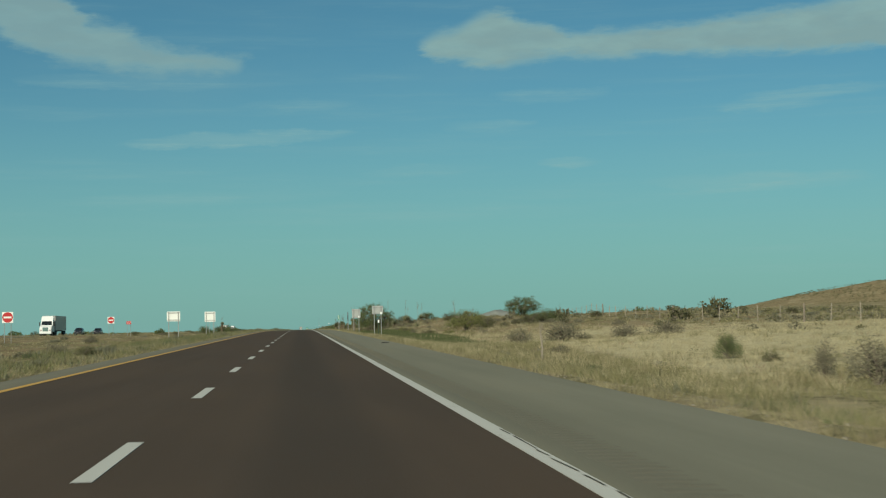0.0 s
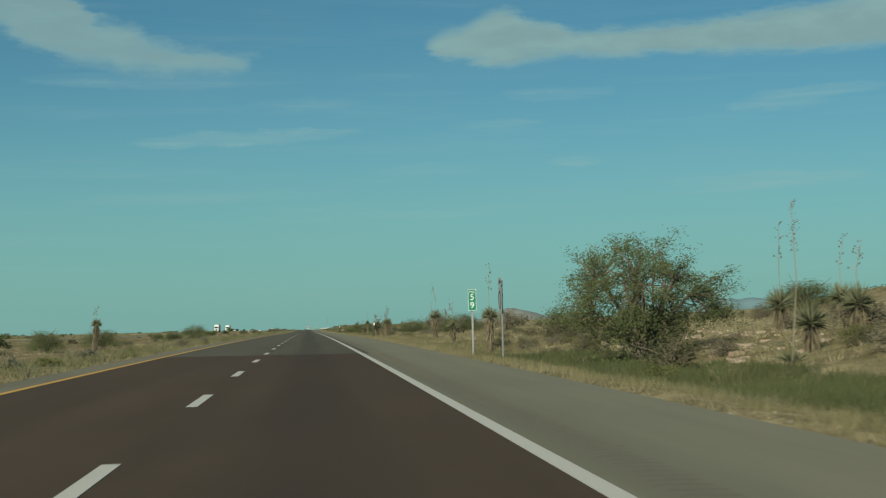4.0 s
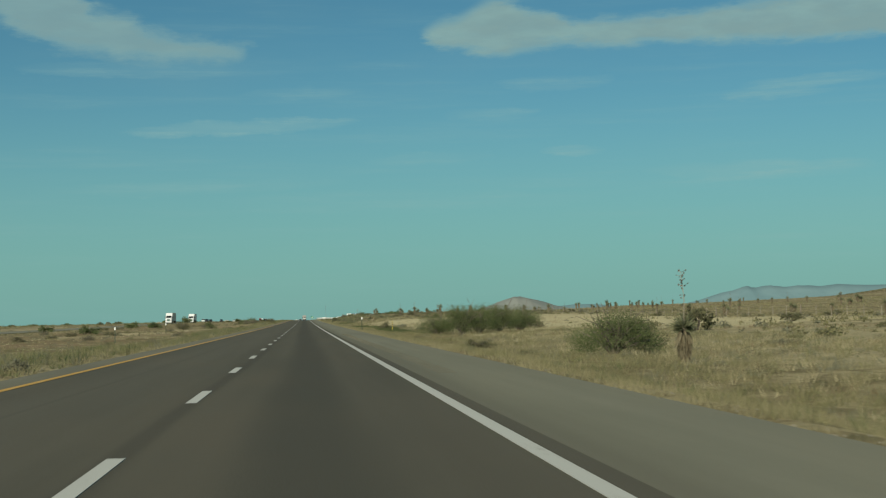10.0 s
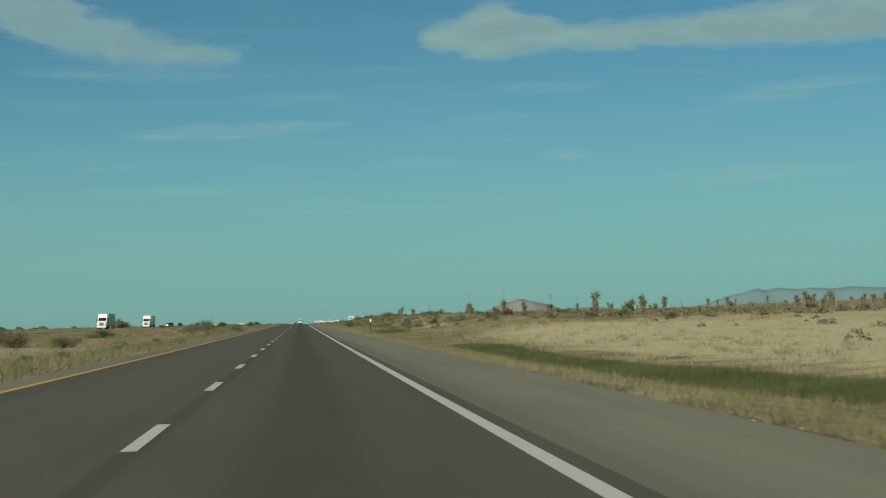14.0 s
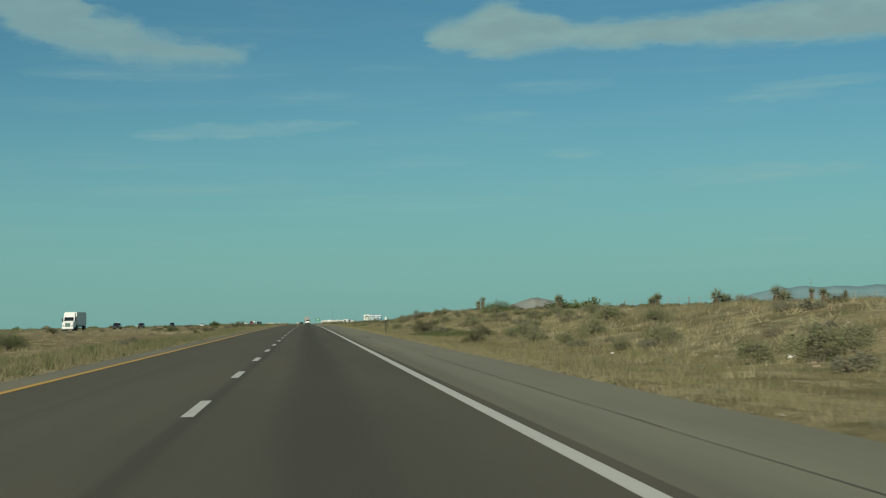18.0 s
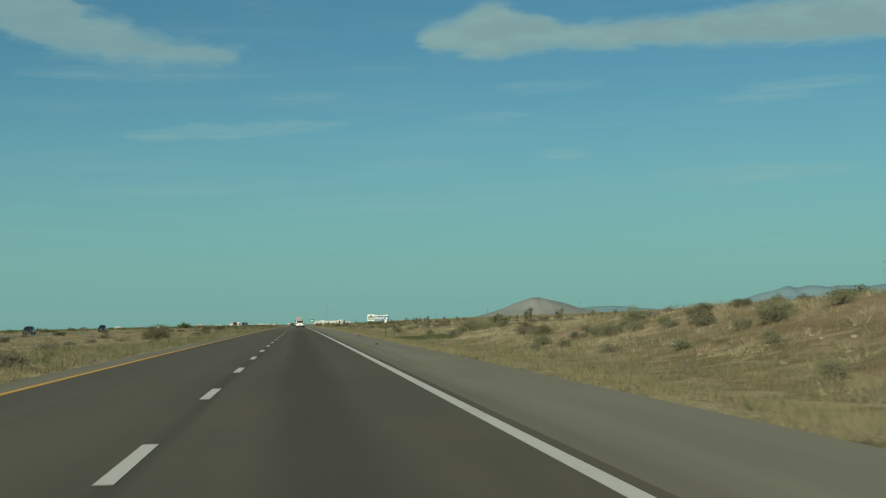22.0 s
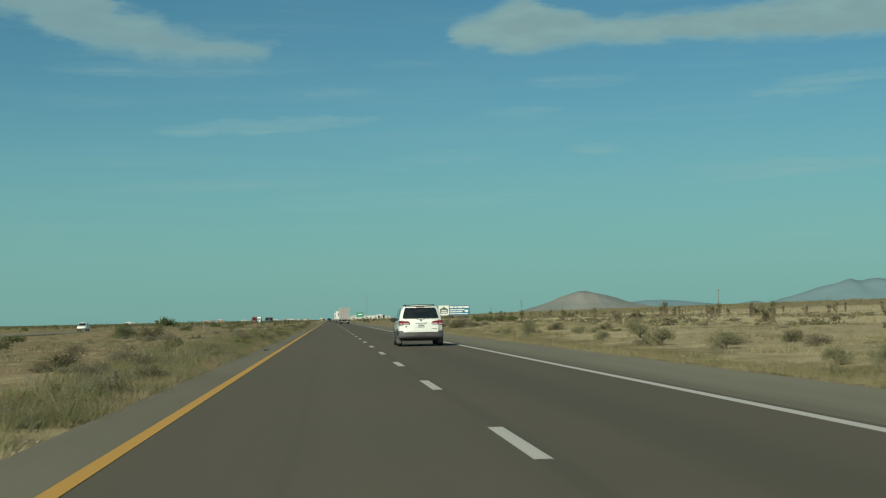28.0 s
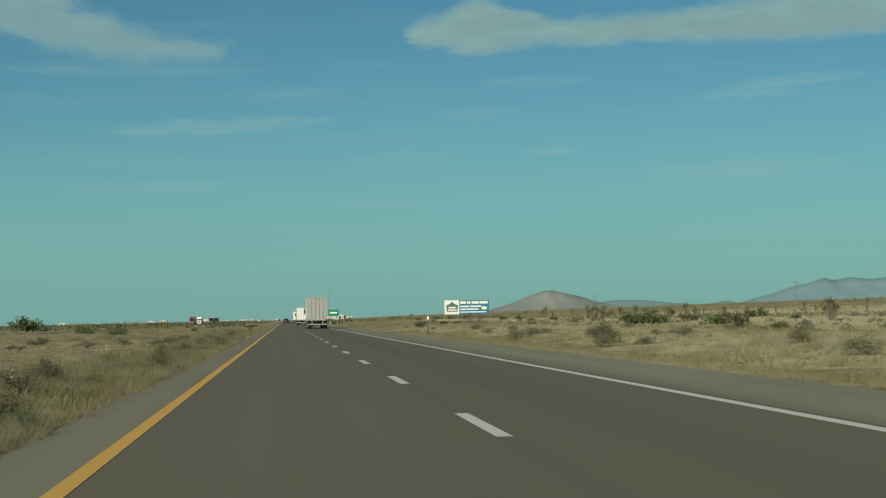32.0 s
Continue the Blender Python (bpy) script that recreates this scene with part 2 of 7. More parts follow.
ASPHALT_BROWN = asphalt("brown asphalt", (0.060, 0.042, 0.027), (0.076, 0.054, 0.036), (0.077, 0.052, 0.031),
                        [(1.55, 0.8, 0.45, (0.040, 0.031, 0.022))])
ASPHALT_GREY = asphalt("grey asphalt", (0.080, 0.072, 0.051), (0.101, 0.091, 0.065), (0.100, 0.083, 0.056),
                       [(1.5, 0.75, 0.6, (0.054, 0.050, 0.037)), (0.06, 0.17, 0.45, (0.050, 0.046, 0.035)), (-1.6, 1.7, 0.40, (0.108, 0.100, 0.074)), (-1.85, 0.07, 0.30, (0.062, 0.056, 0.042))],
                       (980, 1130, (0.138, 0.124, 0.088)))
SHOULDER = asphalt("bleached shoulder asphalt", (0.160, 0.153, 0.106), (0.201, 0.192, 0.137), (0.184, 0.168, 0.112),
                   [(3.55, 0.42, 0.5, (0.105, 0.097, 0.068)), (3.86, 0.5, 0.22, (0.12, 0.11, 0.078))])
LEFT_SHOULDER = asphalt("grey gravelly shoulder", (0.140, 0.131, 0.091), (0.188, 0.175, 0.124), (0.163, 0.146, 0.099))
JOINT = asphalt("dark joint sealer", (0.062, 0.058, 0.044), (0.082, 0.076, 0.058), (0.078, 0.068, 0.050))


def road_paint(name, colour, worn):
    m, n, skin = material(name, 0.7, 0, 0.4)
    at = place_of(n)
    chips = n.noise(at, 24.0, 5, 0.7)
    long = n.noise(n.scaled(at, (3.0, 0.5, 1)), 1.0, 4)
    gone = smooth(n, n.math("ADD", n.math("MULTIPLY", chips, 0.65), n.math("MULTIPLY", long, 0.45)), 0.62, 0.76)
    n.put(skin.inputs["Base Color"], n.mix(gone, colour, worn))
    bumped(n, skin, chips, 0.3, 0.004)
    return m


WHITE_LINE = road_paint("white road paint", (0.46, 0.45, 0.39), (0.22, 0.20, 0.16))
YELLOW_LINE = road_paint("yellow road paint", (0.50, 0.28, 0.05), (0.26, 0.18, 0.07))


def soil():
    m, n, skin = material("dry desert soil with thin grass", 0.95, 0, 0.15)
    at = place_of(n)
    broad = n.noise(n.scaled(at, (1, 0.55, 1)), 0.028, 5, 0.6)
    middle = n.noise(at, 0.19, 5, 0.65)
    fine = n.noise(at, 2.6, 5, 0.7)
    grit = n.noise(at, 17.0, 3, 0.7)
    colour = n.mix(smooth(n, middle, 0.36, 0.66), (0.168, 0.134, 0.066), (0.262, 0.212, 0.112))
    colour = n.mix(n.math("MULTIPLY", smooth(n, broad, 0.54, 0.66), 0.45), colour, (0.195, 0.125, 0.066))
    colour = n.mix(n.math("MULTIPLY", n.math("SUBTRACT", 1.0, smooth(n, n.noise(n.scaled(at, (1, 0.4, 1)), 0.05, 4), 0.36, 0.46)), 0.7), colour, (0.37, 0.31, 0.185))
    colour = n.mix(n.math("MULTIPLY", smooth(n, fine, 0.52, 0.74), 0.55), colour, (0.120, 0.112, 0.055))
    colour = n.mix(n.math("MULTIPLY", smooth(n, n.noise(at, 0.07, 4), 0.48, 0.66), 0.7), colour, (0.118, 0.116, 0.050))
    clumps = n.noise(n.scaled(at, (1, 0.6, 1)), 0.75, 4, 0.7)
    colour = n.mix(n.math("MULTIPLY", smooth(n, clumps, 0.50, 0.60), 0.75), colour, (0.345, 0.290, 0.155))
    colour = n.mix(n.math("MULTIPLY", n.math("SUBTRACT", 1.0, smooth(n, clumps, 0.38, 0.47)), 0.75), colour, (0.120, 0.108, 0.048))
    colour = n.mix(n.math("MULTIPLY", smooth(n, grit, 0.62, 0.82), 0.25), colour, (0.46, 0.40, 0.28))
    # a field of bleached grass on the right
    parts = n.add("ShaderNodeSeparateXYZ")
    n.put(parts.inputs[0], at)
    x, y = (n.math("ADD", parts.outputs[k], n.math("MULTIPLY", n.math("SUBTRACT", middle, 0.5), s)) for k, s in ((0, 11.0), (1, 95.0)))
    field = 0.0
    for x0, x1, y0, y1, thick in ((12.5, 55, 480, 632, 1.0), (10.5, 46, 22, 82, 0.9), (-24, -12, 520, 640, 0.8), (13, 40, 395, 460, 0.5), (10.5, 60, 900, 1400, 0.55), (34, 150, 900, 1700, 0.8), (-37, -8, 860, 1450, 0.3)):
        wide = n.math("MULTIPLY", smooth(n, x, x0 - 1.5, x0 + 2.5), n.math("SUBTRACT", 1.0, smooth(n, x, x1 - 12, x1 + 14)))
        deep = n.math("MULTIPLY", smooth(n, y, y0 - 22, y0 + 16), n.math("SUBTRACT", 1.0, smooth(n, y, y1 - 30, y1 + 45)))
        field = n.math("MAXIMUM", field, n.math("MULTIPLY", n.math("MULTIPLY", wide, deep), thick))
    straw = n.mix(smooth(n, fine, 0.35, 0.65), (0.435, 0.370, 0.205), (0.550, 0.475, 0.285))
    colour = n.mix(n.math("MULTIPLY", field, 0.9), colour, straw)
    # bare reddish earth where the bank is cut
    cut = 0.0
    for x0, x1, y0, y1, thick in ((12.0, 27, 84, 158, 0.8), (13.5, 24, 262, 318, 0.6), (12.0, 24, 655, 700, 0.45), (11.5, 25, 850, 912, 0.6), (-35, -9.5, 40, 1450, 0.55), (420, 1200, 1150, 1900, 0.4)):
        wide = n.math("MULTIPLY", smooth(n, x, x0 - 1.5, x0 + 2.5), n.math("SUBTRACT", 1.0, smooth(n, x, x1 - 3, x1 + 4)))
        deep = n.math("MULTIPLY", smooth(n, y, y0 - 12, y0 + 10), n.math("SUBTRACT", 1.0, smooth(n, y, y1 - 12, y1 + 14)))
        cut = n.math("MAXIMUM", cut, n.math("MULTIPLY", n.math("MULTIPLY", wide, deep), thick))
    earth = n.mix(smooth(n, fine, 0.35, 0.65), (0.165, 0.104, 0.056), (0.255, 0.168, 0.096))
    colour = n.mix(n.math("MULTIPLY", cut, smooth(n, n.noise(at, 0.3, 4), 0.34, 0.60)), colour, earth)
    n.put(skin.inputs["Base Color"], colour)
    bumped(n, skin, n.math("ADD", fine, n.math("MULTIPLY", grit, 0.6)), 0.9, 0.08)
    return m


SOIL = soil()

# ---- the lie of the land ----
LANE, RIM, EDGE_R, EDGE_L = 3.24, 3.325, 5.72, -4.15     # lane width; the lanes' rim and the pavement's edges from the lane line at x = 0
SLOPES = ((-400, 0.42), (-10, 0.435), (90, 0.40), (140, 0.36), (230, 0.17), (290, 0.115), (350, 0.07), (420, 0.07), (500, 0.11),
          (570, 0.14), (640, 0.18), (700, 0.20), (760, 0.21), (830, 0.17), (900, 0.10), (960, 0.06), (1040, 0.04), (1120, 0.015), (1300, 0.0), (6000, 0.0))
_at = np.arange(-400.0, 6000.0, 2.0)
_rise = np.concatenate([[0], np.cumsum(np.tan(np.radians(np.interp(_at[1:] - 1, *np.array(SLOPES).T))) * 2.0)])
_rise -= np.interp(0, _at, _rise)


def road_z(y):
    return np.interp(y, _at, _rise)


_lattice = np.random.RandomState(5).rand(512, 512)


def bumps(x, y, size):
    """Smooth random heights, 0 to 1, with features of that size."""
    u, v = np.asarray(x, float) / size, np.asarray(y, float) / size
    i, j = np.floor(u).astype(int), np.floor(v).astype(int)
    a, b = u - i, v - j
    a, b = a * a * (3 - 2 * a), b * b * (3 - 2 * b)
    pick = lambda p, q: _lattice[p % 512, q % 512]
    return (pick(i, j) * (1 - a) + pick(i + 1, j) * a) * (1 - b) + (pick(i, j + 1) * (1 - a) + pick(i + 1, j + 1) * a) * b


def ease(v, low, high):
    t = np.clip((np.asarray(v, float) - low) / (high - low), 0, 1)
    return t * t * (3 - 2 * t)


# how high the cutting's bank stands on the right, along the road
BANK = np.array(((-200, 0.0), (20, 0.0), (70, 0.2), (125, 0.6), (160, 1.1), (190, 1.2), (230, 0.5), (300, 0.1), (400, 0.0), (600, -0.1), (640, 0.6),
                 (700, 1.1), (790, 1.0), (830, 1.3), (880, 1.65), (905, 1.5), (925, 0.95), (950, 0.2), (1040, 0.0), (1300, 0.0), (9000, 0.0))).T


def ground_z(x, y):
    x, y = np.asarray(x, float), np.asarray(y, float)
    z = road_z(y)
    r, l = x - EDGE_R, EDGE_L - x
    bank = np.interp(y, *BANK)
    right = -0.28 * ease(r, 0.3, 2.5) + (bank + 0.28) * ease(r, 3.5, 14.0) + 0.35 * ease(r, 14, 45) * 1.0
    right += (4.6 + 2.5 * bumps(x * 0 + 3, y, 260)) * ease(r, 50, 330)
    right += 5.5 * ease(r, 200, 620)
    hill = np.exp(-np.abs((x - 612) / 135) ** 3 - ((y - 1430) / 170) ** 2)          # a bare brown hill beyond the rise
    right += hill * (27.0 + 4.0 * (bumps(x, y, 40.0) - 0.5))
    left = -0.35 * ease(l, 1.2, 7) - 0.15 * ease(l, 5, 18) + 0.35 * ease(l, 22, 30) - 0.9 * ease(l, 46, 200)
    z = z + np.where(r > 0, right, 0) + np.where(l > 0, left, 0)
    rough = np.clip(np.minimum(np.abs(r), np.abs(l)) / 3.0, 0, 1) * ((r > 0) | (l > 0))
    z = z + rough * ((bumps(x, y, 7.0) - 0.5) * 0.22 + (bumps(x + 50, y, 23.0) - 0.5) * 0.45 + (bumps(x, y + 90, 2.3) - 0.5) * 0.09)
    on_road = (r <= 0) & (l <= 0)
    far_road = np.exp(-((x + 41.5) / 6.0) ** 4)       # the opposite carriageway lies level
    z = np.where(l > 10, z * (1 - far_road) + (road_z(y) - 0.30) * far_road, z)
    return np.where(on_road, road_z(y) - 0.10, z - 0.02)


def gz(x, y):
    return float(ground_z(x, y))


def mesh_from(name, verts, faces, mats, mat_index=None, flat=True):
    """A mesh from numpy arrays; faces is (n, 3) or (n, 4)."""
    verts, faces = np.asarray(verts, np.float32), np.asarray(faces, np.int32)
    me = bpy.data.meshes.new(name)
    me.vertices.add(len(verts))
    me.vertices.foreach_set("co", verts.ravel())
    k = faces.shape[1]
    me.loops.add(faces.size)
    me.loops.foreach_set("vertex_index", faces.ravel())
    me.polygons.add(len(faces))
    me.polygons.foreach_set("loop_start", np.arange(len(faces), dtype=np.int32) * k)
    if mat_index is not None:
        me.polygons.foreach_set("material_index", np.asarray(mat_index, np.int32))
    for m in mats:
        me.materials.append(m)
    me.update(calc_edges=True)
    me.polygons.foreach_set("use_smooth", np.full(len(faces), not flat))
    return me


def sheet(name, xs, ys, height, mats):
    X, Y = np.meshgrid(np.asarray(xs, float), np.asarray(ys, float))
    verts = np.stack([X, Y, height(X, Y)], -1).reshape(-1, 3)
    w = len(xs)
    a = (np.arange(len(ys) - 1)[:, None] * w + np.arange(w - 1)[None]).ravel()
    return mesh_from(name, verts, np.stack([a, a + 1, a + w + 1, a + w], -1), mats, flat=False)


def ground_sheet():
    xs = np.concatenate([-np.geomspace(4600, 70, 26), np.arange(-66, -12, 2.5), np.arange(-12, EDGE_L - 0.2, 0.7), [EDGE_L, EDGE_L + 0.3, 0, EDGE_R - 0.3, EDGE_R],
                         np.arange(EDGE_R + 0.4, 22, 0.7), np.arange(22, 80, 3.0), np.geomspace(80, 4600, 34)])
    ys = np.concatenate([np.linspace(-400, -40, 14), np.arange(-30, 1300, 2.5), np.geomspace(1303, 5800, 60)])
    return tagged(new("ground", sheet("ground", xs, ys, ground_z, [SOIL])), "dry tan desert ground with sparse grass", "ground", kind="structure")


ground = ground_sheet()


def strip(name, x0, x1, y0, y1, lift, mat, step=6.0, thick=None):
    """A band of pavement that follows the road's rise; with sides where thick is given."""
    ys = np.arange(y0, y1 + step * 0.5, step)
    ys[-1] = y1
    xs = [x0, x1] if thick is None else [x0, x0, x1, x1]
    X, Y = np.meshgrid(np.asarray(xs, float), ys)
    X = X - 0.07 * (np.abs(X - LANE) < 0.1) * (1 - ease(Y, 480, 760))        # the right lane widens a little on the way
    Z = road_z(Y) + lift
    if thick is not None:
        Z[:, 0] -= thick
        Z[:, -1] -= thick
    w = len(xs)
    a = (np.arange(len(ys) - 1)[:, None] * w + np.arange(w - 1)[None]).ravel()
    return mesh_from(name, np.stack([X, Y, Z], -1).reshape(-1, 3), np.stack([a, a + 1, a + w + 1, a + w], -1), [mat])


SEAM = 189.5     # where the brown overlay ends
road = tagged(new("road"), "straight two-lane asphalt motorway carriageway", "road", kind="structure")


def road_part(name, me, label=""):
    ob = new(name, me)
    ob.parent = road
    return tagged(ob, label)


road_part("overlay", strip("overlay", -LANE - 0.12, RIM, -60, SEAM, 0.0, ASPHALT_BROWN, thick=0.10), "newer dark brown asphalt overlay")
road_part("lanes", strip("lanes", -LANE - 0.12, RIM + 0.13, SEAM, 2600, 0.0, ASPHALT_GREY, thick=0.10), "worn grey asphalt lanes with dark oil track")
road_part("right_shoulder", strip("right_shoulder", RIM, EDGE_R, -60, 2600, -0.004, SHOULDER, thick=0.10), "bleached asphalt shoulder")
road_part("left_shoulder", strip("left_shoulder", EDGE_L, -LANE - 0.12, -60, 2600, -0.004, LEFT_SHOULDER, thick=0.10), "narrow bleached asphalt shoulder")
road_part("edge_line", strip("edge_line", LANE - 0.075, LANE + 0.075, -60, 2600, 0.005, WHITE_LINE, thick=0.01), "solid white edge line")
road_part("yellow_line", strip("yellow_line", -LANE - 0.118, -LANE + 0.03, -60, 2600, 0.005, YELLOW_LINE, thick=0.01), "solid yellow edge line")
for k in range(-4, 130):
    y0 = k * 10.58 + 0.15
    road_part("lane_dash", strip("lane_dash", -0.07, 0.07, y0, y0 + 3.2, 0.005, WHITE_LINE, step=1.4, thick=0.01))
far_side = tagged(new("far_carriageway", strip("far_carriageway", -46.5, -37.5, -60, 2600, -0.20, SHOULDER, thick=0.15)), "opposite asphalt carriageway beyond the grass median", "road", kind="structure")

# ---- tools for shapes ----
class Soup:
    """Gathers triangles and quads (as two triangles) for one mesh."""

    def __init__(self):
        self.v, self.f, self.k = [], [], 0

    def add(self, verts, faces):
        verts, faces = np.asarray(verts, float).reshape(-1, 3), np.asarray(faces, int)
        if faces.shape[1] == 4:
            faces = np.concatenate([faces[:, [0, 1, 2]], faces[:, [0, 2, 3]]])
        self.v.append(verts)
        self.f.append(faces + self.k)
        self.k += len(verts)
        return self

    def mesh(self, name, mat, flat=True):
        return mesh_from(name, np.concatenate(self.v), np.concatenate(self.f), [mat], flat=flat)


def tube(soup, points, radii, sides=6, cap=True):
    """A round, tapering stick through points."""
    points = [Vector(p) for p in points]
    rings = []
    for i, p in enumerate(points):
        way = (points[min(i + 1, len(points) - 1)] - points[max(i - 1, 0)]).normalized()
        a = way.orthogonal().normalized()
        b = way.cross(a)
        rings.append([p + (a * math.cos(t) + b * math.sin(t)) * radii[i] for t in np.arange(sides) * 2 * math.pi / sides])
    verts = [v for ring in rings for v in ring]
    faces = [(i * sides + j, i * sides + (j + 1) % sides, (i + 1) * sides + (j + 1) % sides, (i + 1) * sides + j)
             for i in range(len(points) - 1) for j in range(sides)]
    soup.add(verts, faces)
    if cap:
        top = (len(points) - 1) * sides
        soup.add([verts[top + j] for j in range(sides)], [(0, j, j + 1) for j in range(1, sides - 1)])
        soup.add([verts[j] for j in range(sides)], [(0, j + 1, j) for j in range(1, sides - 1)])
    return soup


def blades(soup, base, tip, width, fold=0.0, rng=None):
    """Narrow leaves: arrays of base and tip points; each a kite of two triangles."""
    base, tip = np.asarray(base, float), np.asarray(tip, float)
    way = tip - base
    side = np.cross(way, rng.normal(size=way.shape))
    side /= np.linalg.norm(side, axis=1, keepdims=True) + 1e-9
    w = np.broadcast_to(np.asarray(width, float), (len(base),))[:, None]
    mid = base + way * 0.35
    v = np.stack([base, mid + side * w / 2, tip, mid - side * w / 2], 1).reshape(-1, 3)
    k = np.arange(len(base))[:, None] * 4
    soup.add(v, np.concatenate([k + [0, 1, 2], k + [0, 2, 3]]))


def part(name, data, parent, label="", at=None):
    ob = new(name, data)
    ob.parent = parent
    if at is not None:
        ob.matrix_local = at
    return tagged(ob, label)


def boxes(rows, bevel=0.0, name="box", mat=None):
    """One mesh of bevelled boxes: rows of (x0, y0, z0, x1, y1, z1)."""
    bm = bmesh.new()
    for x0, y0, z0, x1, y1, z1 in rows:
        made = bmesh.ops.create_cube(bm, size=1.0)["verts"]
        for v in made:
            v.co = Vector(((x0 + x1) / 2 + v.co.x * (x1 - x0), (y0 + y1) / 2 + v.co.y * (y1 - y0), (z0 + z1) / 2 + v.co.z * (z1 - z0)))
    if bevel:
        bmesh.ops.bevel(bm, geom=bm.edges[:], offset=bevel, segments=2, affect="EDGES", clamp_overlap=True)
    return finish(bm, name, mat)


def finish(bm, name, mat, smooth_shade=False):
    bmesh.ops.recalc_face_normals(bm, faces=bm.faces[:])
    me = bpy.data.meshes.new(name)
    bm.to_mesh(me)
    bm.free()
    if mat:
        me.materials.append(mat)
    if smooth_shade:
        me.polygons.foreach_set("use_smooth", np.ones(len(me.polygons), bool))
    return me


def prism(outline, thick, name, mat, bevel=0.0, axis="y"):
    """A flat outline (pairs) pushed out to a thickness along an axis, centred on it."""
    bm = bmesh.new()
    put = {"y": lambda a, b, t: (a, t, b), "x": lambda a, b, t: (t, a, b), "z": lambda a, b, t: (a, b, t)}[axis]
    front = [bm.verts.new(put(a, b, -thick / 2)) for a, b in outline]
    back = [bm.verts.new(put(a, b, thick / 2)) for a, b in outline]
    bm.faces.new(front)
    bm.faces.new(back[::-1])
    for i in range(len(outline)):
        j = (i + 1) % len(outline)
        bm.faces.new((front[j], front[i], back[i], back[j]))
    if bevel:
        bmesh.ops.bevel(bm, geom=bm.edges[:], offset=bevel, segments=2, affect="EDGES", clamp_overlap=True)
    return finish(bm, name, mat)


def thing(name, label, category, group="", kind=""):
    return tagged(new(name), label, category, group, kind)


def stand(ob, x, y, turn=0.0, size=1.0, sink=0.0):
    """Sets a thing on the ground."""
    ob.matrix_basis = pose(x, y, gz(x, y) - sink, 0, 0, turn) @ Matrix.Diagonal((size, size, size, 1))
    return ob


def copy_at(ob, x, y, turn=0.0, size=1.0, sink=0.0, tall=1.0):
    made = copy_thing(ob, Matrix())
    made.matrix_basis = pose(x, y, gz(x, y) - sink, 0, 0, turn) @ Matrix.Diagonal((size, size, size * tall, 1))
    return made

# ---- plants ----
DRY_GRASS = leafy("dry golden grass", (0.179, 0.154, 0.077), (0.371, 0.320, 0.177))
PALE_GRASS = leafy("pale bleached grass", (0.325, 0.274, 0.151), (0.560, 0.482, 0.291))
OLIVE_GRASS = leafy("olive half-green grass", (0.119, 0.115, 0.050), (0.275, 0.250, 0.119))
DITCH_WEED = leafy("dark green ditch weeds", (0.058, 0.075, 0.028), (0.135, 0.150, 0.060))
GREEN_WEED = leafy("green weeds", (0.075, 0.094, 0.037), (0.181, 0.194, 0.083))
BROWN_WEED = leafy("brown dead weeds", (0.132, 0.084, 0.046), (0.276, 0.186, 0.102))
MESQUITE = leafy("mesquite leaves", (0.058, 0.078, 0.028), (0.176, 0.206, 0.078))
CREOSOTE = leafy("olive creosote leaves", (0.069, 0.068, 0.032), (0.172, 0.163, 0.081))
SAGE = leafy("grey-green sage leaves", (0.121, 0.121, 0.078), (0.259, 0.247, 0.161))
SALTBUSH = leafy("dusty olive saltbush leaves", (0.125, 0.136, 0.066), (0.290, 0.292, 0.155))
DEAD_TWIG = leafy("dead grey-brown twigs", (0.092, 0.083, 0.050), (0.185, 0.168, 0.104), soft=0.0)
BRIGHT_SHRUB = leafy("yellow-green shrub leaves", (0.084, 0.098, 0.031), (0.216, 0.218, 0.072))
YUCCA_LEAF = leafy("grey-green yucca leaves", (0.105, 0.116, 0.058), (0.270, 0.270, 0.145), 0.6, 0.3)
YUCCA_DRY = leafy("dry tan yucca leaves", (0.150, 0.122, 0.072), (0.350, 0.295, 0.185))
BARK = leafy("grey shredded bark", (0.085, 0.068, 0.050), (0.190, 0.155, 0.115), soft=0.0)
STALK = leafy("weathered pale flower stalk", (0.150, 0.128, 0.092), (0.300, 0.258, 0.190), soft=0.0)
POD = leafy("dark dry seed pods", (0.060, 0.050, 0.040), (0.150, 0.125, 0.098), soft=0.0)


def spears(soup, base, tip, width, rng):
    """Grass blades, one triangle each."""
    side = np.cross(tip - base, rng.normal(size=base.shape))
    side *= (np.asarray(width) / 2 / (np.linalg.norm(side, axis=1) + 1e-9))[:, None]
    v = np.stack([base - side, base + side, tip], 1).reshape(-1, 3)
    soup.add(v, np.arange(len(v)).reshape(-1, 3))


def scrub(name, label, x, y, mat, rng, low, high, per=20, leaf=0.13):
    """Small shrubs and bunches past counting: half-round lumps of leaves, all in one mesh."""
    n = len(x)
    r = np.repeat(rng.uniform(low, high, n) * rng.uniform(0.6, 1.0, n), per)
    cx, cy = np.repeat(x, per), np.repeat(y, per)
    way = rng.normal(size=(n * per, 3))
    way[:, 2] = np.abs(way[:, 2]) * 0.9 + 0.05
    way /= np.linalg.norm(way, axis=1, keepdims=True)
    far = rng.uniform(0.35, 1.0, n * per) ** 0.6 * r
    p = np.stack([cx + way[:, 0] * far * 1.15, cy + way[:, 1] * far * 1.15, ground_z(cx, cy) - 0.03 + way[:, 2] * far * 0.95], 1)
    d = way + rng.normal(size=way.shape) * 0.9
    d *= (leaf * r ** 0.7 / np.linalg.norm(d, axis=1))[:, None]
    soup = Soup()
    spears(soup, p - d * 0.5, p + d, leaf * 1.1 * r ** 0.7, rng)
    return tagged(new(name, soup.mesh(name, mat)), label, "scrub", kind="stuff")


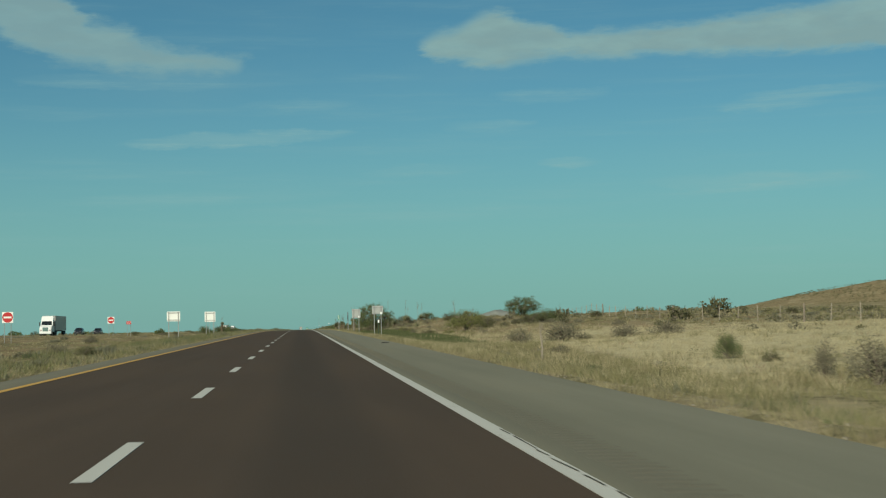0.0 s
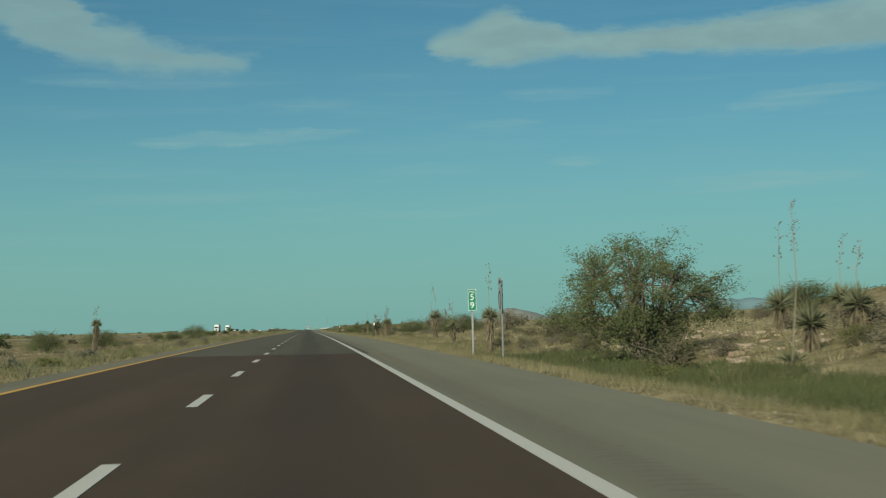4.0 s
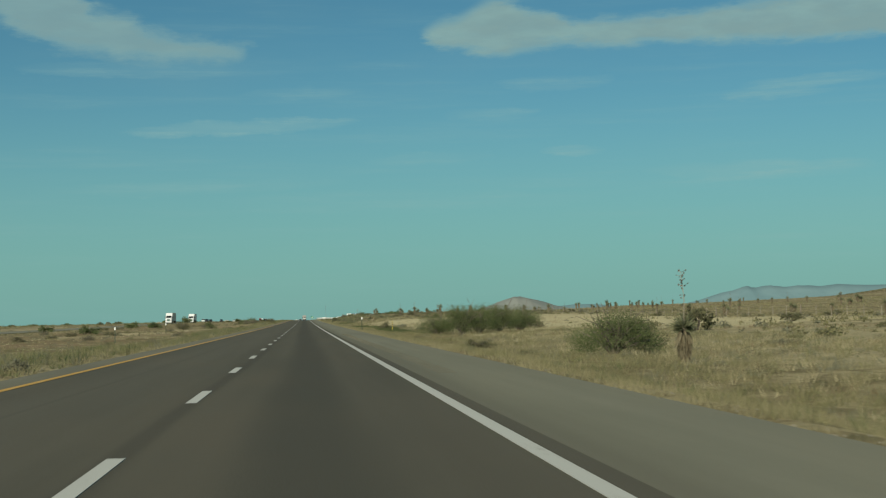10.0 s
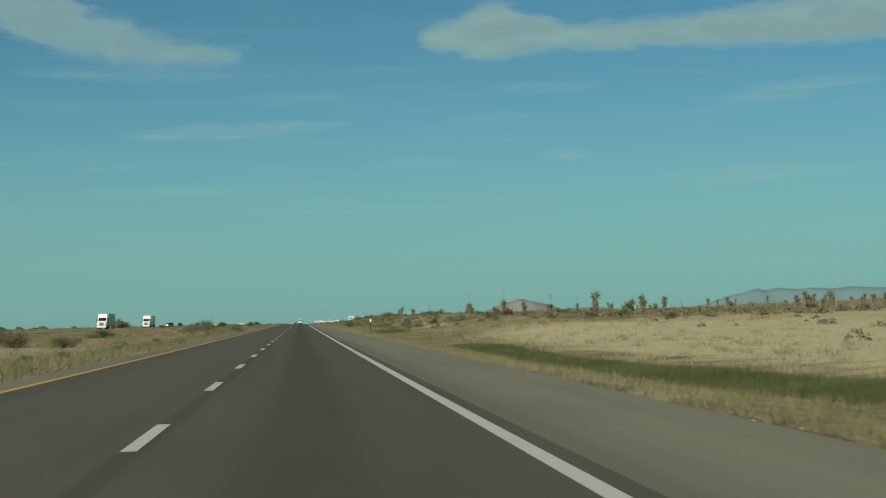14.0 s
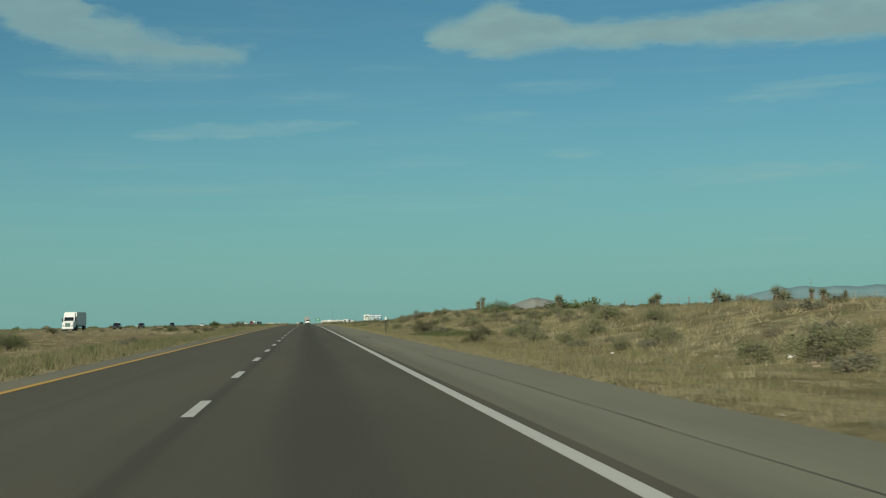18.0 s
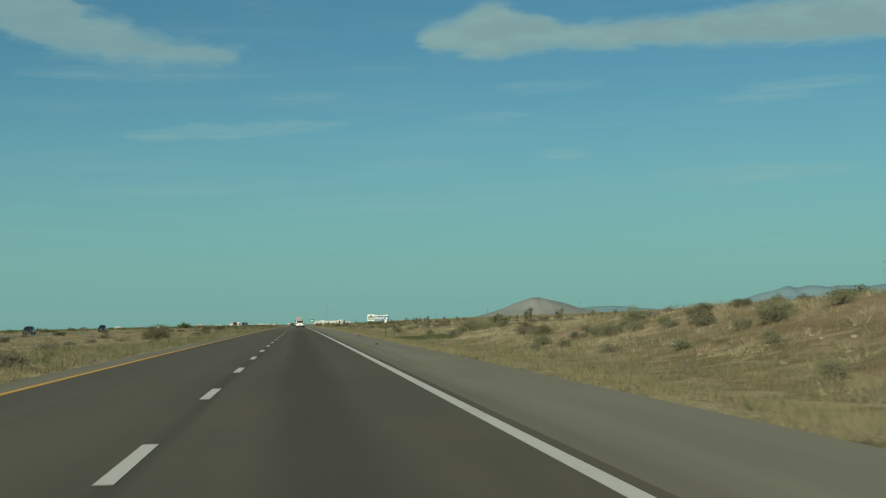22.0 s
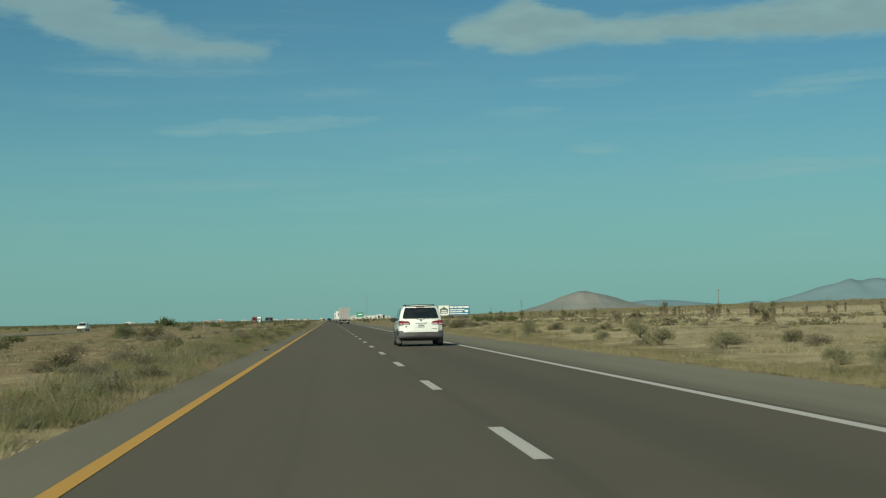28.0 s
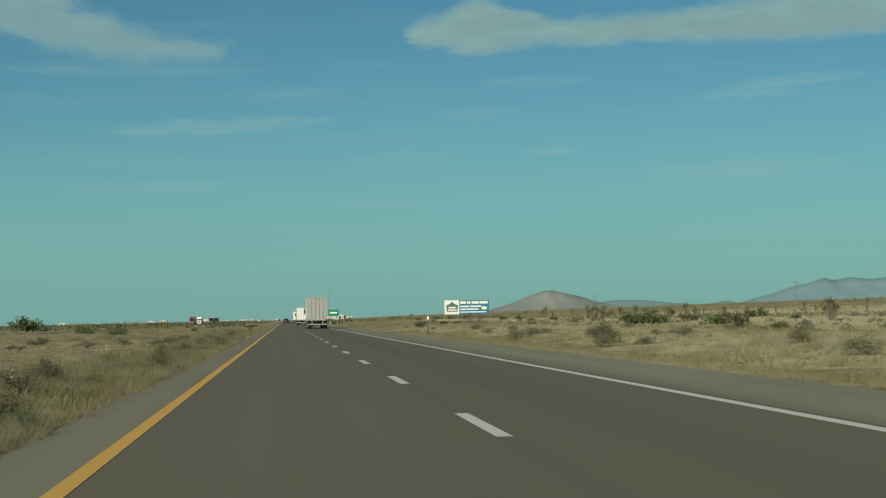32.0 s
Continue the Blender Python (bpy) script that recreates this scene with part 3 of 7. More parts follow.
def tufts(name, label, x, y, mat, rng, tall=0.25, wide=0.14, per=7, blade=0.022, lean=0.6):
    """Grass: tufts at the points x, y, all in one mesh."""
    n = len(x)
    size = rng.uniform(0.55, 1.25, n) * tall
    x, y, size = np.repeat(x, per), np.repeat(y, per), np.repeat(size, per)
    a, r = rng.uniform(0, 2 * np.pi, n * per), rng.uniform(0.1, 1, n * per) ** 0.5 * wide
    bx, by = x + np.cos(a) * r, y + np.sin(a) * r
    base = np.stack([bx, by, ground_z(bx, by) - 0.02], 1)
    h = size * rng.uniform(0.5, 1.1, n * per)
    out = h * lean * rng.uniform(0.1, 1.0, n * per)
    a = a + rng.normal(0, 0.5, n * per)
    tip = base + np.stack([np.cos(a) * out, np.sin(a) * out, h], 1)
    soup = Soup()
    spears(soup, base, tip, blade * rng.uniform(0.9, 1.9, n * per), rng)
    return tagged(new(name, soup.mesh(name, mat)), label, "grass", kind="stuff")


OPEN, WEEDY = 43.0, 53.0          # seeds that mark the open fields' own grass and the ditches' own weeds
# ditches full of green weeds: y0, y1, x0, x1 and how many clumps
DITCHES = ((66, 196, 7.6, 11.6, 8500), (346, 374, 8.4, 11.6, 2600), (498, 602, 8.8, 10.9, 6500), (655, 676, 8.4, 11.0, 500), (764, 792, 8.6, 11.8, 2200), (930, 948, 8.4, 11.5, 900))


def scatter(rng, n, x0, x1, y0, y1, patch=0.0, size=6.0, seed=0.0, edge=None):
    """Random points; patch thins them to clumps."""
    x, y = rng.uniform(x0, x1, n), rng.uniform(y0, y1, n)
    if edge:                                   # denser towards the road
        x = x0 + (x1 - x0) * rng.uniform(0, 1, n) ** edge
    if seed != OPEN:
        bare = (x > 12.5) & (x < 54) & (y > 484) & (y < 630) | (x > 11) & (x < 44) & (y > 24) & (y < 80)
        keep = ~bare | (rng.uniform(0, 1, len(x)) < 0.16)
        x, y = x[keep], y[keep]
        if seed != WEEDY:
            thin = np.ones(len(x))
            for y0, y1, x0, x1, _ in DITCHES:
                thin[(x > x0) & (x < x1) & (y > y0) & (y < y1)] = 0.14
            thin[(x > 11.6) & (x < 30) & (y > 82) & (y < 158)] = 0.35            # bare red bank
            gappy = (x > 9.4) & (y > 900) | (x < -6.8) & (x > -36)
            thin[gappy & (bumps(x, y, 9.0) * 0.6 + bumps(x, y, 3.5) * 0.4 < 0.52)] = 0.22
            keep = rng.uniform(0, 1, len(x)) < thin
            x, y = x[keep], y[keep]
    if patch:
        keep = bumps(x + seed, y + seed, size) * 0.6 + bumps(x - seed, y, size * 0.35) * 0.4 > patch
        x, y = x[keep], y[keep]
    return x, y


def bush(name, label, leaf_mat, rng, wide=1.0, tall=0.8, leaves=1400, leaf=0.055, limbs=9, open_=0.35, lumps=9, bottom=0.05, twig=BARK, category="bush"):
    """A shrub: limbs from the root, and a crown of many small leaves in uneven lumps."""
    root = thing(name, label, category)
    wood, crown = Soup(), Soup()
    centres = []
    for k in range(lumps):
        a = k * 2.399 + rng.uniform(-0.4, 0.4)
        r = wide * 0.5 * math.sqrt((k + 0.5) / lumps) * rng.uniform(0.75, 1.1)
        edge = r / (wide * 0.5)
        z = tall * (0.86 - 0.40 * edge ** 2) * rng.uniform(0.35, 1.05)
        centres.append((math.cos(a) * r, math.sin(a) * r, max(z, bottom + 0.1)))
    for c in centres[:limbs]:
        mid = (c[0] * 0.35 + rng.normal(0, 0.04) * wide, c[1] * 0.35 + rng.normal(0, 0.04) * wide, c[2] * 0.5)
        t = 0.030 * tall + 0.008
        tube(wood, [(c[0] * 0.05, c[1] * 0.05, -0.05), mid, c], [t, t * 0.6, t * 0.22], 5, cap=False)
        for _ in range(3):
            to = (c[0] + rng.normal(0, 0.16) * wide, c[1] + rng.normal(0, 0.16) * wide, c[2] + abs(rng.normal(0.10, 0.12)) * tall)
            tube(wood, [mid, ((mid[0] + to[0]) / 2 + rng.normal(0, 0.02), (mid[1] + to[1]) / 2, (mid[2] + to[2]) / 2 + 0.05 * tall), to],
                 [t * 0.5, t * 0.35, t * 0.12], 4, cap=False)
    c = np.array(centres)[rng.integers(0, lumps, leaves)]
    spread = np.array([wide * (0.06 + 0.08 * open_), wide * (0.06 + 0.08 * open_), tall * (0.09 + 0.10 * open_)])
    p = c + np.clip(rng.normal(size=(leaves, 3)), -1.7, 1.7) * spread
    p[:, 2] = np.clip(p[:, 2], bottom + rng.uniform(0, 0.15, leaves) * tall, None)
    way = rng.normal(size=(leaves, 3)) + np.array([0, 0, 0.5]) + (p - [0, 0, tall * 0.4]) * 0.6
    way /= np.linalg.norm(way, axis=1, keepdims=True)
    size = leaf * rng.uniform(0.6, 1.5, leaves)[:, None]
    blades(crown, p - way * size, p + way * size, leaf * 1.1 * rng.uniform(0.6, 1.3, leaves), rng=rng)
    part("stem", wood.mesh("stem", twig), root)
    part("crown", crown.mesh("crown", leaf_mat), root)
    return root


def mesquite(label, rng, wide, tall, stems=11, sprays=120, per=105):
    """An airy desert tree: many stems from the root, sprays of tiny leaves at the twigs' ends, gaps between."""
    root = thing("mesquite_tree", label, "tree")
    wood, crown = Soup(), Soup()
    forks = []
    for k in range(stems):
        a = k * 2.399 + rng.uniform(-0.3, 0.3)
        reach = wide * rng.uniform(0.12, 0.30)
        fork = np.array([math.cos(a) * reach, math.sin(a) * reach, tall * rng.uniform(0.32, 0.6)])
        elbow = fork * [0.35, 0.35, 0.5] + rng.normal(0, 0.06, 3)
        tube(wood, [(math.cos(a) * 0.12, math.sin(a) * 0.12, -0.1), tuple(elbow), tuple(fork)], [0.075, 0.05, 0.03], 6, cap=False)
        forks.append(fork)
    ends = []
    for k in range(sprays):
        a, u = rng.uniform(0, 6.28), rng.uniform(0.0, 1.0)
        r = rng.uniform(0.6, 1.0) * rng.uniform(0.85, 1.05)
        flat = math.sqrt(1 - u * u)
        end = np.array([math.cos(a) * flat * wide / 2 * r, math.sin(a) * flat * wide / 2 * r, tall * (0.24 + 0.74 * u * r)])
        fork = min(forks, key=lambda f: np.linalg.norm(f - end * [0.7, 0.7, 0.8]))
        bend = (fork + end) / 2 + rng.normal(0, 0.12, 3)
        tube(wood, [tuple(fork), tuple(bend), tuple(end)], [0.022, 0.014, 0.005], 4, cap=False)
        ends.append((end, rng.uniform(0.10, 0.19)))
        ends.append((bend * 0.45 + end * 0.55, rng.uniform(0.08, 0.15)))
    for end, s in ends:
        n = int(per * rng.uniform(0.5, 1.0))
        p = end + np.clip(rng.normal(size=(n, 3)), -1.8, 1.8) * [s, s, s * 0.75]
        way = rng.normal(size=(n, 3)) + [0, 0, 0.2]
        way *= (0.026 / np.linalg.norm(way, axis=1))[:, None]
        blades(crown, p - way, p + way, 0.027, rng=rng)
    p = np.clip(rng.normal(size=(per * 32, 3)), -1.9, 1.9) * [wide * 0.13, wide * 0.13, tall * 0.11] + [0, 0, tall * 0.24]
    p[:, 2] = np.maximum(p[:, 2], 0.05)
    way = rng.normal(size=p.shape)
    way *= (0.045 / np.linalg.norm(way, axis=1))[:, None]
    blades(crown, p - way, p + way, 0.045, rng=rng)
    part("stem", wood.mesh("stem", BARK), root, "bare grey lower limbs")
    part("crown", crown.mesh("crown", MESQUITE), root, "airy crown of tiny grey-green leaves")
    return root


def yucca(label, rng, trunk=1.2, rosette=0.55, leaves=130, stalk=1.6, pods=1.0, lean=0.0, skirt=0.8, heads=1, stalks=1):
    """A soaptree yucca: shaggy trunk, skirt of dead leaves, ball of spiky leaves, flower stalk with pods."""
    root = thing("yucca", label, "yucca")
    wood, dead, green, stem, seed = Soup(), Soup(), Soup(), Soup(), Soup()
    for h in range(heads):
        a0 = rng.uniform(0, 6.28)
        top = np.array([lean + (h > 0) * 0.55 * math.cos(a0), (h > 0) * 0.55 * math.sin(a0), trunk * (1 - 0.3 * (h > 0))])
        tube(wood, [(0, 0, -0.1), tuple(top * [0.3, 0.3, 0.35]), tuple(top * [0.7, 0.7, 0.72]), tuple(top)], [0.13, 0.10, 0.095, 0.09], 9)
        n = int(230 * max(skirt, 1.0) * max(trunk, 0.3))
        z = rng.uniform(0.03, 1.0, n)
        a = rng.uniform(0, 2 * np.pi, n)
        base = top * z[:, None] + np.stack([np.cos(a) * 0.1, np.sin(a) * 0.1, a * 0], 1)
        drop = rng.uniform(0.25, 0.55, n) * (0.6 + 0.4 * rosette / 0.5)
        flare = (0.12 + 0.34 * z ** 3)
        tip = base + np.stack([np.cos(a) * drop * flare, np.sin(a) * drop * flare, -drop], 1)
        tip[:, 2] = np.maximum(tip[:, 2], 0.0)
        blades(dead, base, tip, 0.042, rng=rng)
        leaves_n, size = int(leaves * 1.7), rosette * 1.12
        u = rng.uniform(-0.5, 1.0, leaves_n)
        a = np.arange(leaves_n) * 2.399 + rng.uniform(-0.3, 0.3, leaves_n)
        s = np.sqrt(1 - u * u)
        way = np.stack([np.cos(a) * s, np.sin(a) * s, u + 0.12], 1)
        length = size * rng.uniform(0.7, 1.1, leaves_n)
        blades(green, top + way * 0.06, top + way * length[:, None], 0.030 + 0.016 * rosette, rng=rng)
        if h == 0:
            for q in range(stalks):
                if stalk <= 0:
                    break
                b = rng.uniform(0, 6.28)
                tilt = rng.uniform(0.03, 0.1) if q == 0 else rng.uniform(0.3, 0.6)
                tall = stalk * (1 if q == 0 else rng.uniform(0.6, 0.9))
                end = top + np.array([math.cos(b) * tilt * tall, math.sin(b) * tilt * tall, tall])
                bend = (top + end) / 2 + np.array([math.cos(b), math.sin(b), 0]) * -0.06 * tall
                tube(stem, [tuple(top), tuple(bend), tuple(end)], [0.012, 0.010, 0.005], 5)
                m = int(26 * pods)
                for j in range(m):
                    s2 = rng.uniform(0.5, 1.0)
                    at = bend * (1 - (s2 - 0.5) * 2) + end * (s2 - 0.5) * 2
                    w = rng.normal(size=3) * [1, 1, 0.3]
                    w /= np.linalg.norm(w)
                    out = at + w * rng.uniform(0.05, 0.22) * (1.3 - s2 * 0.6) + [0, 0, 0.05]
                    tube(stem, [tuple(at), tuple(out)], [0.006, 0.004], 3, cap=False)
                    r = rng.uniform(0.014, 0.026)
                    seed.add(out + np.array([(r, 0, 0), (-r, 0, 0), (0, r, 0), (0, -r, 0), (0, 0, r * 1.6), (0, 0, -r * 1.6)]),
                             [(0, 2, 4), (2, 1, 4), (1, 3, 4), (3, 0, 4), (2, 0, 5), (1, 2, 5), (3, 1, 5), (0, 3, 5)])
    part("trunk", wood.mesh("trunk", BARK, flat=False), root)
    part("dead_leaf_skirt", dead.mesh("skirt", YUCCA_DRY), root, "hanging dry tan leaves")
    part("rosette", green.mesh("rosette", YUCCA_LEAF), root, "ball of spiky grey-green leaves")
    if stem.v:
        part("flower_stalk", stem.mesh("stalk", STALK), root, "thin pale flower stalk")
    if seed.v:
        tagged(part("seed_pods", seed.mesh("pods", POD), root, "dark dry seed pods"), kind="stuff")
    return root


def bare_stalk(label, rng, tall):
    """A sotol-like rosette low on the ground with one tall, thin stalk."""
    root = thing("stalk_plant", label, "desert plant")
    green, stem, head = Soup(), Soup(), Soup()
    n = 90
    a, u = rng.uniform(0, 6.28, n), rng.uniform(0.1, 1.0, n)
    way = np.stack([np.cos(a) * np.sqrt(1 - u * u), np.sin(a) * np.sqrt(1 - u * u), u], 1)
    blades(green, way * 0.03, way * rng.uniform(0.35, 0.6, n)[:, None], 0.035, rng=rng)
    tube(stem, [(0, 0, -0.05), (0.04 * tall, 0.01, tall * 0.5), (0.02 * tall, 0.0, tall)], [0.016, 0.012, 0.006], 6)
    m = 60
    z = rng.uniform(0.66, 1.0, m) * tall
    w = rng.normal(size=(m, 3)) * [0.07, 0.07, 0.06]
    p = np.stack([0.03 * tall + w[:, 0], w[:, 1], z + w[:, 2]], 1)
    blades(head, p, p + rng.normal(size=(m, 3)) * 0.05 + [0, 0, 0.05], 0.022, rng=rng)
    part("rosette", green.mesh("rosette", YUCCA_LEAF), root)
    part("flower_stalk", stem.mesh("stalk", STALK), root, "thin pale flower stalk")
    part("dry_flowers", head.mesh("flowers", BROWN_WEED), root)
    return root


_r = np.random.default_rng(11)
# yuccas beside the road, one by one: x, y and how they grow
YUCCAS = (
    (9.1, 202.5, dict(trunk=1.65, rosette=0.42, stalk=2.2, pods=0.8), "tall yucca with one thin seed stalk"),
    (10.3, 243.5, dict(trunk=1.55, rosette=0.5, stalk=2.3, pods=1.0), "yucca with a pale drooping seed stalk"),
    (9.9, 227.0, dict(trunk=1.0, rosette=0.45, stalk=1.5, pods=0.8, stalks=2), "short yucca with two stalks"),
    (13.1, 174.0, dict(trunk=0.7, rosette=0.5, stalk=0, skirt=1.4), "low yucca with a shaggy trunk and no stalk"),
    (15.0, 182.0, dict(trunk=0.8, rosette=0.5, stalk=2.4, pods=0.5), "yucca with a tall thin stalk on the bank"),
    (14.8, 175.4, dict(trunk=0.8, rosette=0.5, stalk=1.6, pods=0.5, skirt=1.4), "shaggy yucca with a slanting stalk on the bank"),
    (17.2, 183.0, dict(trunk=0.6, rosette=0.45, stalk=1.9, pods=0.5), "small yucca with a thin stalk on the bank"),
    (-11.3, 230.0, dict(trunk=1.6, rosette=0.36, stalk=1.1, pods=0.7, lean=0.2), "leaning yucca in the grass median"),
    (9.05, 302.0, dict(trunk=1.25, rosette=0.62, leaves=230, stalk=1.35, pods=2.6, lean=-0.2, stalks=2), "yucca with a full round head and dense dark pods"),
    (10.05, 301.2, dict(trunk=1.75, rosette=0.55, leaves=170, stalk=1.5, pods=1.6, skirt=2.2), "tall yucca with a long tan skirt"),
    (10.5, 321.6, dict(trunk=1.35, rosette=0.46, stalk=1.6, pods=0.4, stalks=3, lean=-0.5, skirt=1.6), "yucca with two slanting bare stalks"),
    (11.0, 321.0, dict(trunk=1.45, rosette=0.48, stalk=2.2, pods=0.9, stalks=3, heads=2, skirt=1.6), "branched yucca with many thin stalks"),
    (15.5, 301.0, dict(trunk=1.0, rosette=0.5, stalk=1.7, pods=1.0, stalks=3, skirt=2.0), "shaggy yucca with several stalks"),
    (11.5, 391.0, dict(trunk=2.15, rosette=0.42, leaves=190, stalk=1.8, pods=0.7, skirt=1.8), "yucca with a pale thick trunk"),
    (11.5, 411.5, dict(trunk=1.0, rosette=0.38, stalk=1.5, pods=0.9, skirt=2.2), "shaggy yucca beside green bushes"),
    (9.6, 333.0, dict(trunk=0.6, rosette=0.4, stalk=1.6, pods=1.0, lean=0.4, stalks=2), "small leaning yucca beside dead brush"),
    (36.7, 829.0, dict(trunk=1.2, rosette=0.6, stalk=0, heads=2), "dark yucca on the bank"),
    (23.0, 808.0, dict(trunk=1.0, rosette=0.5, stalk=0, skirt=2.0), "stubby yucca with no stalk"),
    (27.0, 1287.0, dict(trunk=1.3, rosette=0.4, stalk=2.0, pods=2.0), "tall yucca among low scrub"),
    (16.0, 120.0, dict(trunk=1.2, rosette=0.42, stalk=0), "yucca on the bank"),
    (14.2, 113.0, dict(trunk=0.8, rosette=0.4, stalk=1.8, pods=0.8), "small yucca with a slanting stalk"),
    (31.0, 700.0, dict(trunk=1.0, rosette=0.4, stalk=1.4, pods=1.5), "yucca on the bank's crest"),
    (26.0, 742.0, dict(trunk=0.9, rosette=0.45, stalk=0), "yucca on the bank's crest"),
)
for x, y, how, label in YUCCAS:
    stand(yucca(label, _r, **how), x, y, 0 if "lean" in how else _r.uniform(0, 360), 1.0, 0.03)

# yuccas far off on the rise
_far = [yucca("dark yucca far off on the grassy rise", _r, trunk=t, rosette=0.5, leaves=60, stalk=s, pods=0.6, heads=h)
        for t, s, h in ((1.4, 0.0, 1), (1.1, 1.4, 1), (1.6, 0, 2), (0.9, 0, 3))]
_spots = [(_r.uniform(58, 150), _r.uniform(380, 1000)) for _ in range(95)] + [(_r.uniform(30, 110), _r.uniform(1000, 1700)) for _ in range(110)] \
    + [(_r.uniform(24, 60), _r.uniform(640, 980)) for _ in range(16)] + [(_r.uniform(20, 60), _r.uniform(180, 380)) for _ in range(10)]
for k, (x, y) in enumerate(_spots):
    ob = _far[k] if k < 4 else copy_thing(_far[k % 4], Matrix())
    tagged(stand(ob, x, y, _r.uniform(0, 360), _r.uniform(0.8, 1.35), 0.05), group="far yuccas")

for x, y, tall in ((12.1, 172.4, 3.6), (12.1, 269.0, 2.9), (13.0, 691.0, 2.7), (13.0, 680.0, 2.1), (14.0, 150.0, 2.6), (17.0, 705.0, 1.6)):
    stand(bare_stalk("low spiky plant with a tall thin flower stalk", _r, tall), x, y, _r.uniform(0, 360))

# shrub kinds
BUSHES = {
    "tree": mesquite("spreading grey-green mesquite with airy crown", np.random.default_rng(4), 5.3, 3.8, 13, 190, 115),
    "green": bush("mesquite_bush", "dense green mesquite bush on dry ground", MESQUITE, _r, 2.8, 1.75, 15000, 0.025, 16, 0.27, 44, 0.05),
    "green2": bush("mesquite_bush", "uneven green mesquite bush with open top", MESQUITE, _r, 3.3, 1.9, 16000, 0.025, 16, 0.25, 48, 0.06),
    "olive": bush("creosote_bush", "olive creosote bush on dry ground", CREOSOTE, _r, 1.7, 1.0, 2600, 0.032, 9, 0.45, 18, 0.04),
    "olive2": bush("creosote_bush", "thin olive creosote bush", CREOSOTE, _r, 1.3, 1.0, 1900, 0.030, 8, 0.55, 14, 0.06),
    "sage": bush("sage_bush", "grey-green rounded sage bush", SAGE, _r, 1.1, 0.65, 1100, 0.042, 5, 0.5, 9, 0.02),
    "dead": bush("dry_bush", "dry brown leafless bush", DEAD_TWIG, _r, 1.5, 0.85, 2200, 0.030, 9, 0.5, 16, 0.02),
    "bright": bush("yellow_shrub", "bright yellow-green low shrub", BRIGHT_SHRUB, _r, 0.9, 0.5, 900, 0.042, 5, 0.5, 8, 0.02),
    "yellowish": bush("palo_verde_bush", "rounded yellow-green bush on the verge", BRIGHT_SHRUB, _r, 2.5, 1.25, 6500, 0.028, 12, 0.5, 30, 0.04),
    "salt": bush("saltbush", "rounded grey-green saltbush on the cut bank", SALTBUSH, _r, 1.3, 0.95, 2600, 0.028, 7, 0.4, 16, 0.02),
    "green_far": bush("mesquite_bush", "green mesquite bush far off on the plain", MESQUITE, _r, 2.9, 1.7, 800, 0.13, 4, 0.45, 14, 0.05),
    "olive_far": bush("creosote_bush", "olive creosote bush far off on the plain", CREOSOTE, _r, 1.7, 1.05, 450, 0.085, 3, 0.45, 9, 0.05),
    "sage_far": bush("sage_bush", "grey-green sage bush far off on the plain", SAGE, _r, 1.1, 0.65, 350, 0.075, 2, 0.5, 8, 0.02),
    "dead_far": bush("dry_bush", "dry brown bush far off on the plain", DEAD_TWIG, _r, 1.5, 0.85, 450, 0.075, 3, 0.5, 9, 0.02),
}
_used = set()


def plant(kind, x, y, size=1.0, tall=1.0, label="", group=""):
    if abs(x) > 24 and not label or y > 1400 and kind != "tree":       # far from the camera's line
        kind = {"green": "green_far", "green2": "green_far", "olive": "olive_far", "olive2": "olive_far", "sage": "sage_far", "dead": "dead_far", "bright": "sage_far"}.get(kind, kind)
    first = kind not in _used
    _used.add(kind)
    ob = BUSHES[kind] if first else copy_thing(BUSHES[kind], Matrix())
    ob.matrix_basis = pose(x, y, gz(x, y) - 0.06, 0, 0, _r.uniform(0, 360)) @ Matrix.Diagonal((size, size, size * tall, 1))
    return tagged(ob, label, group=group)


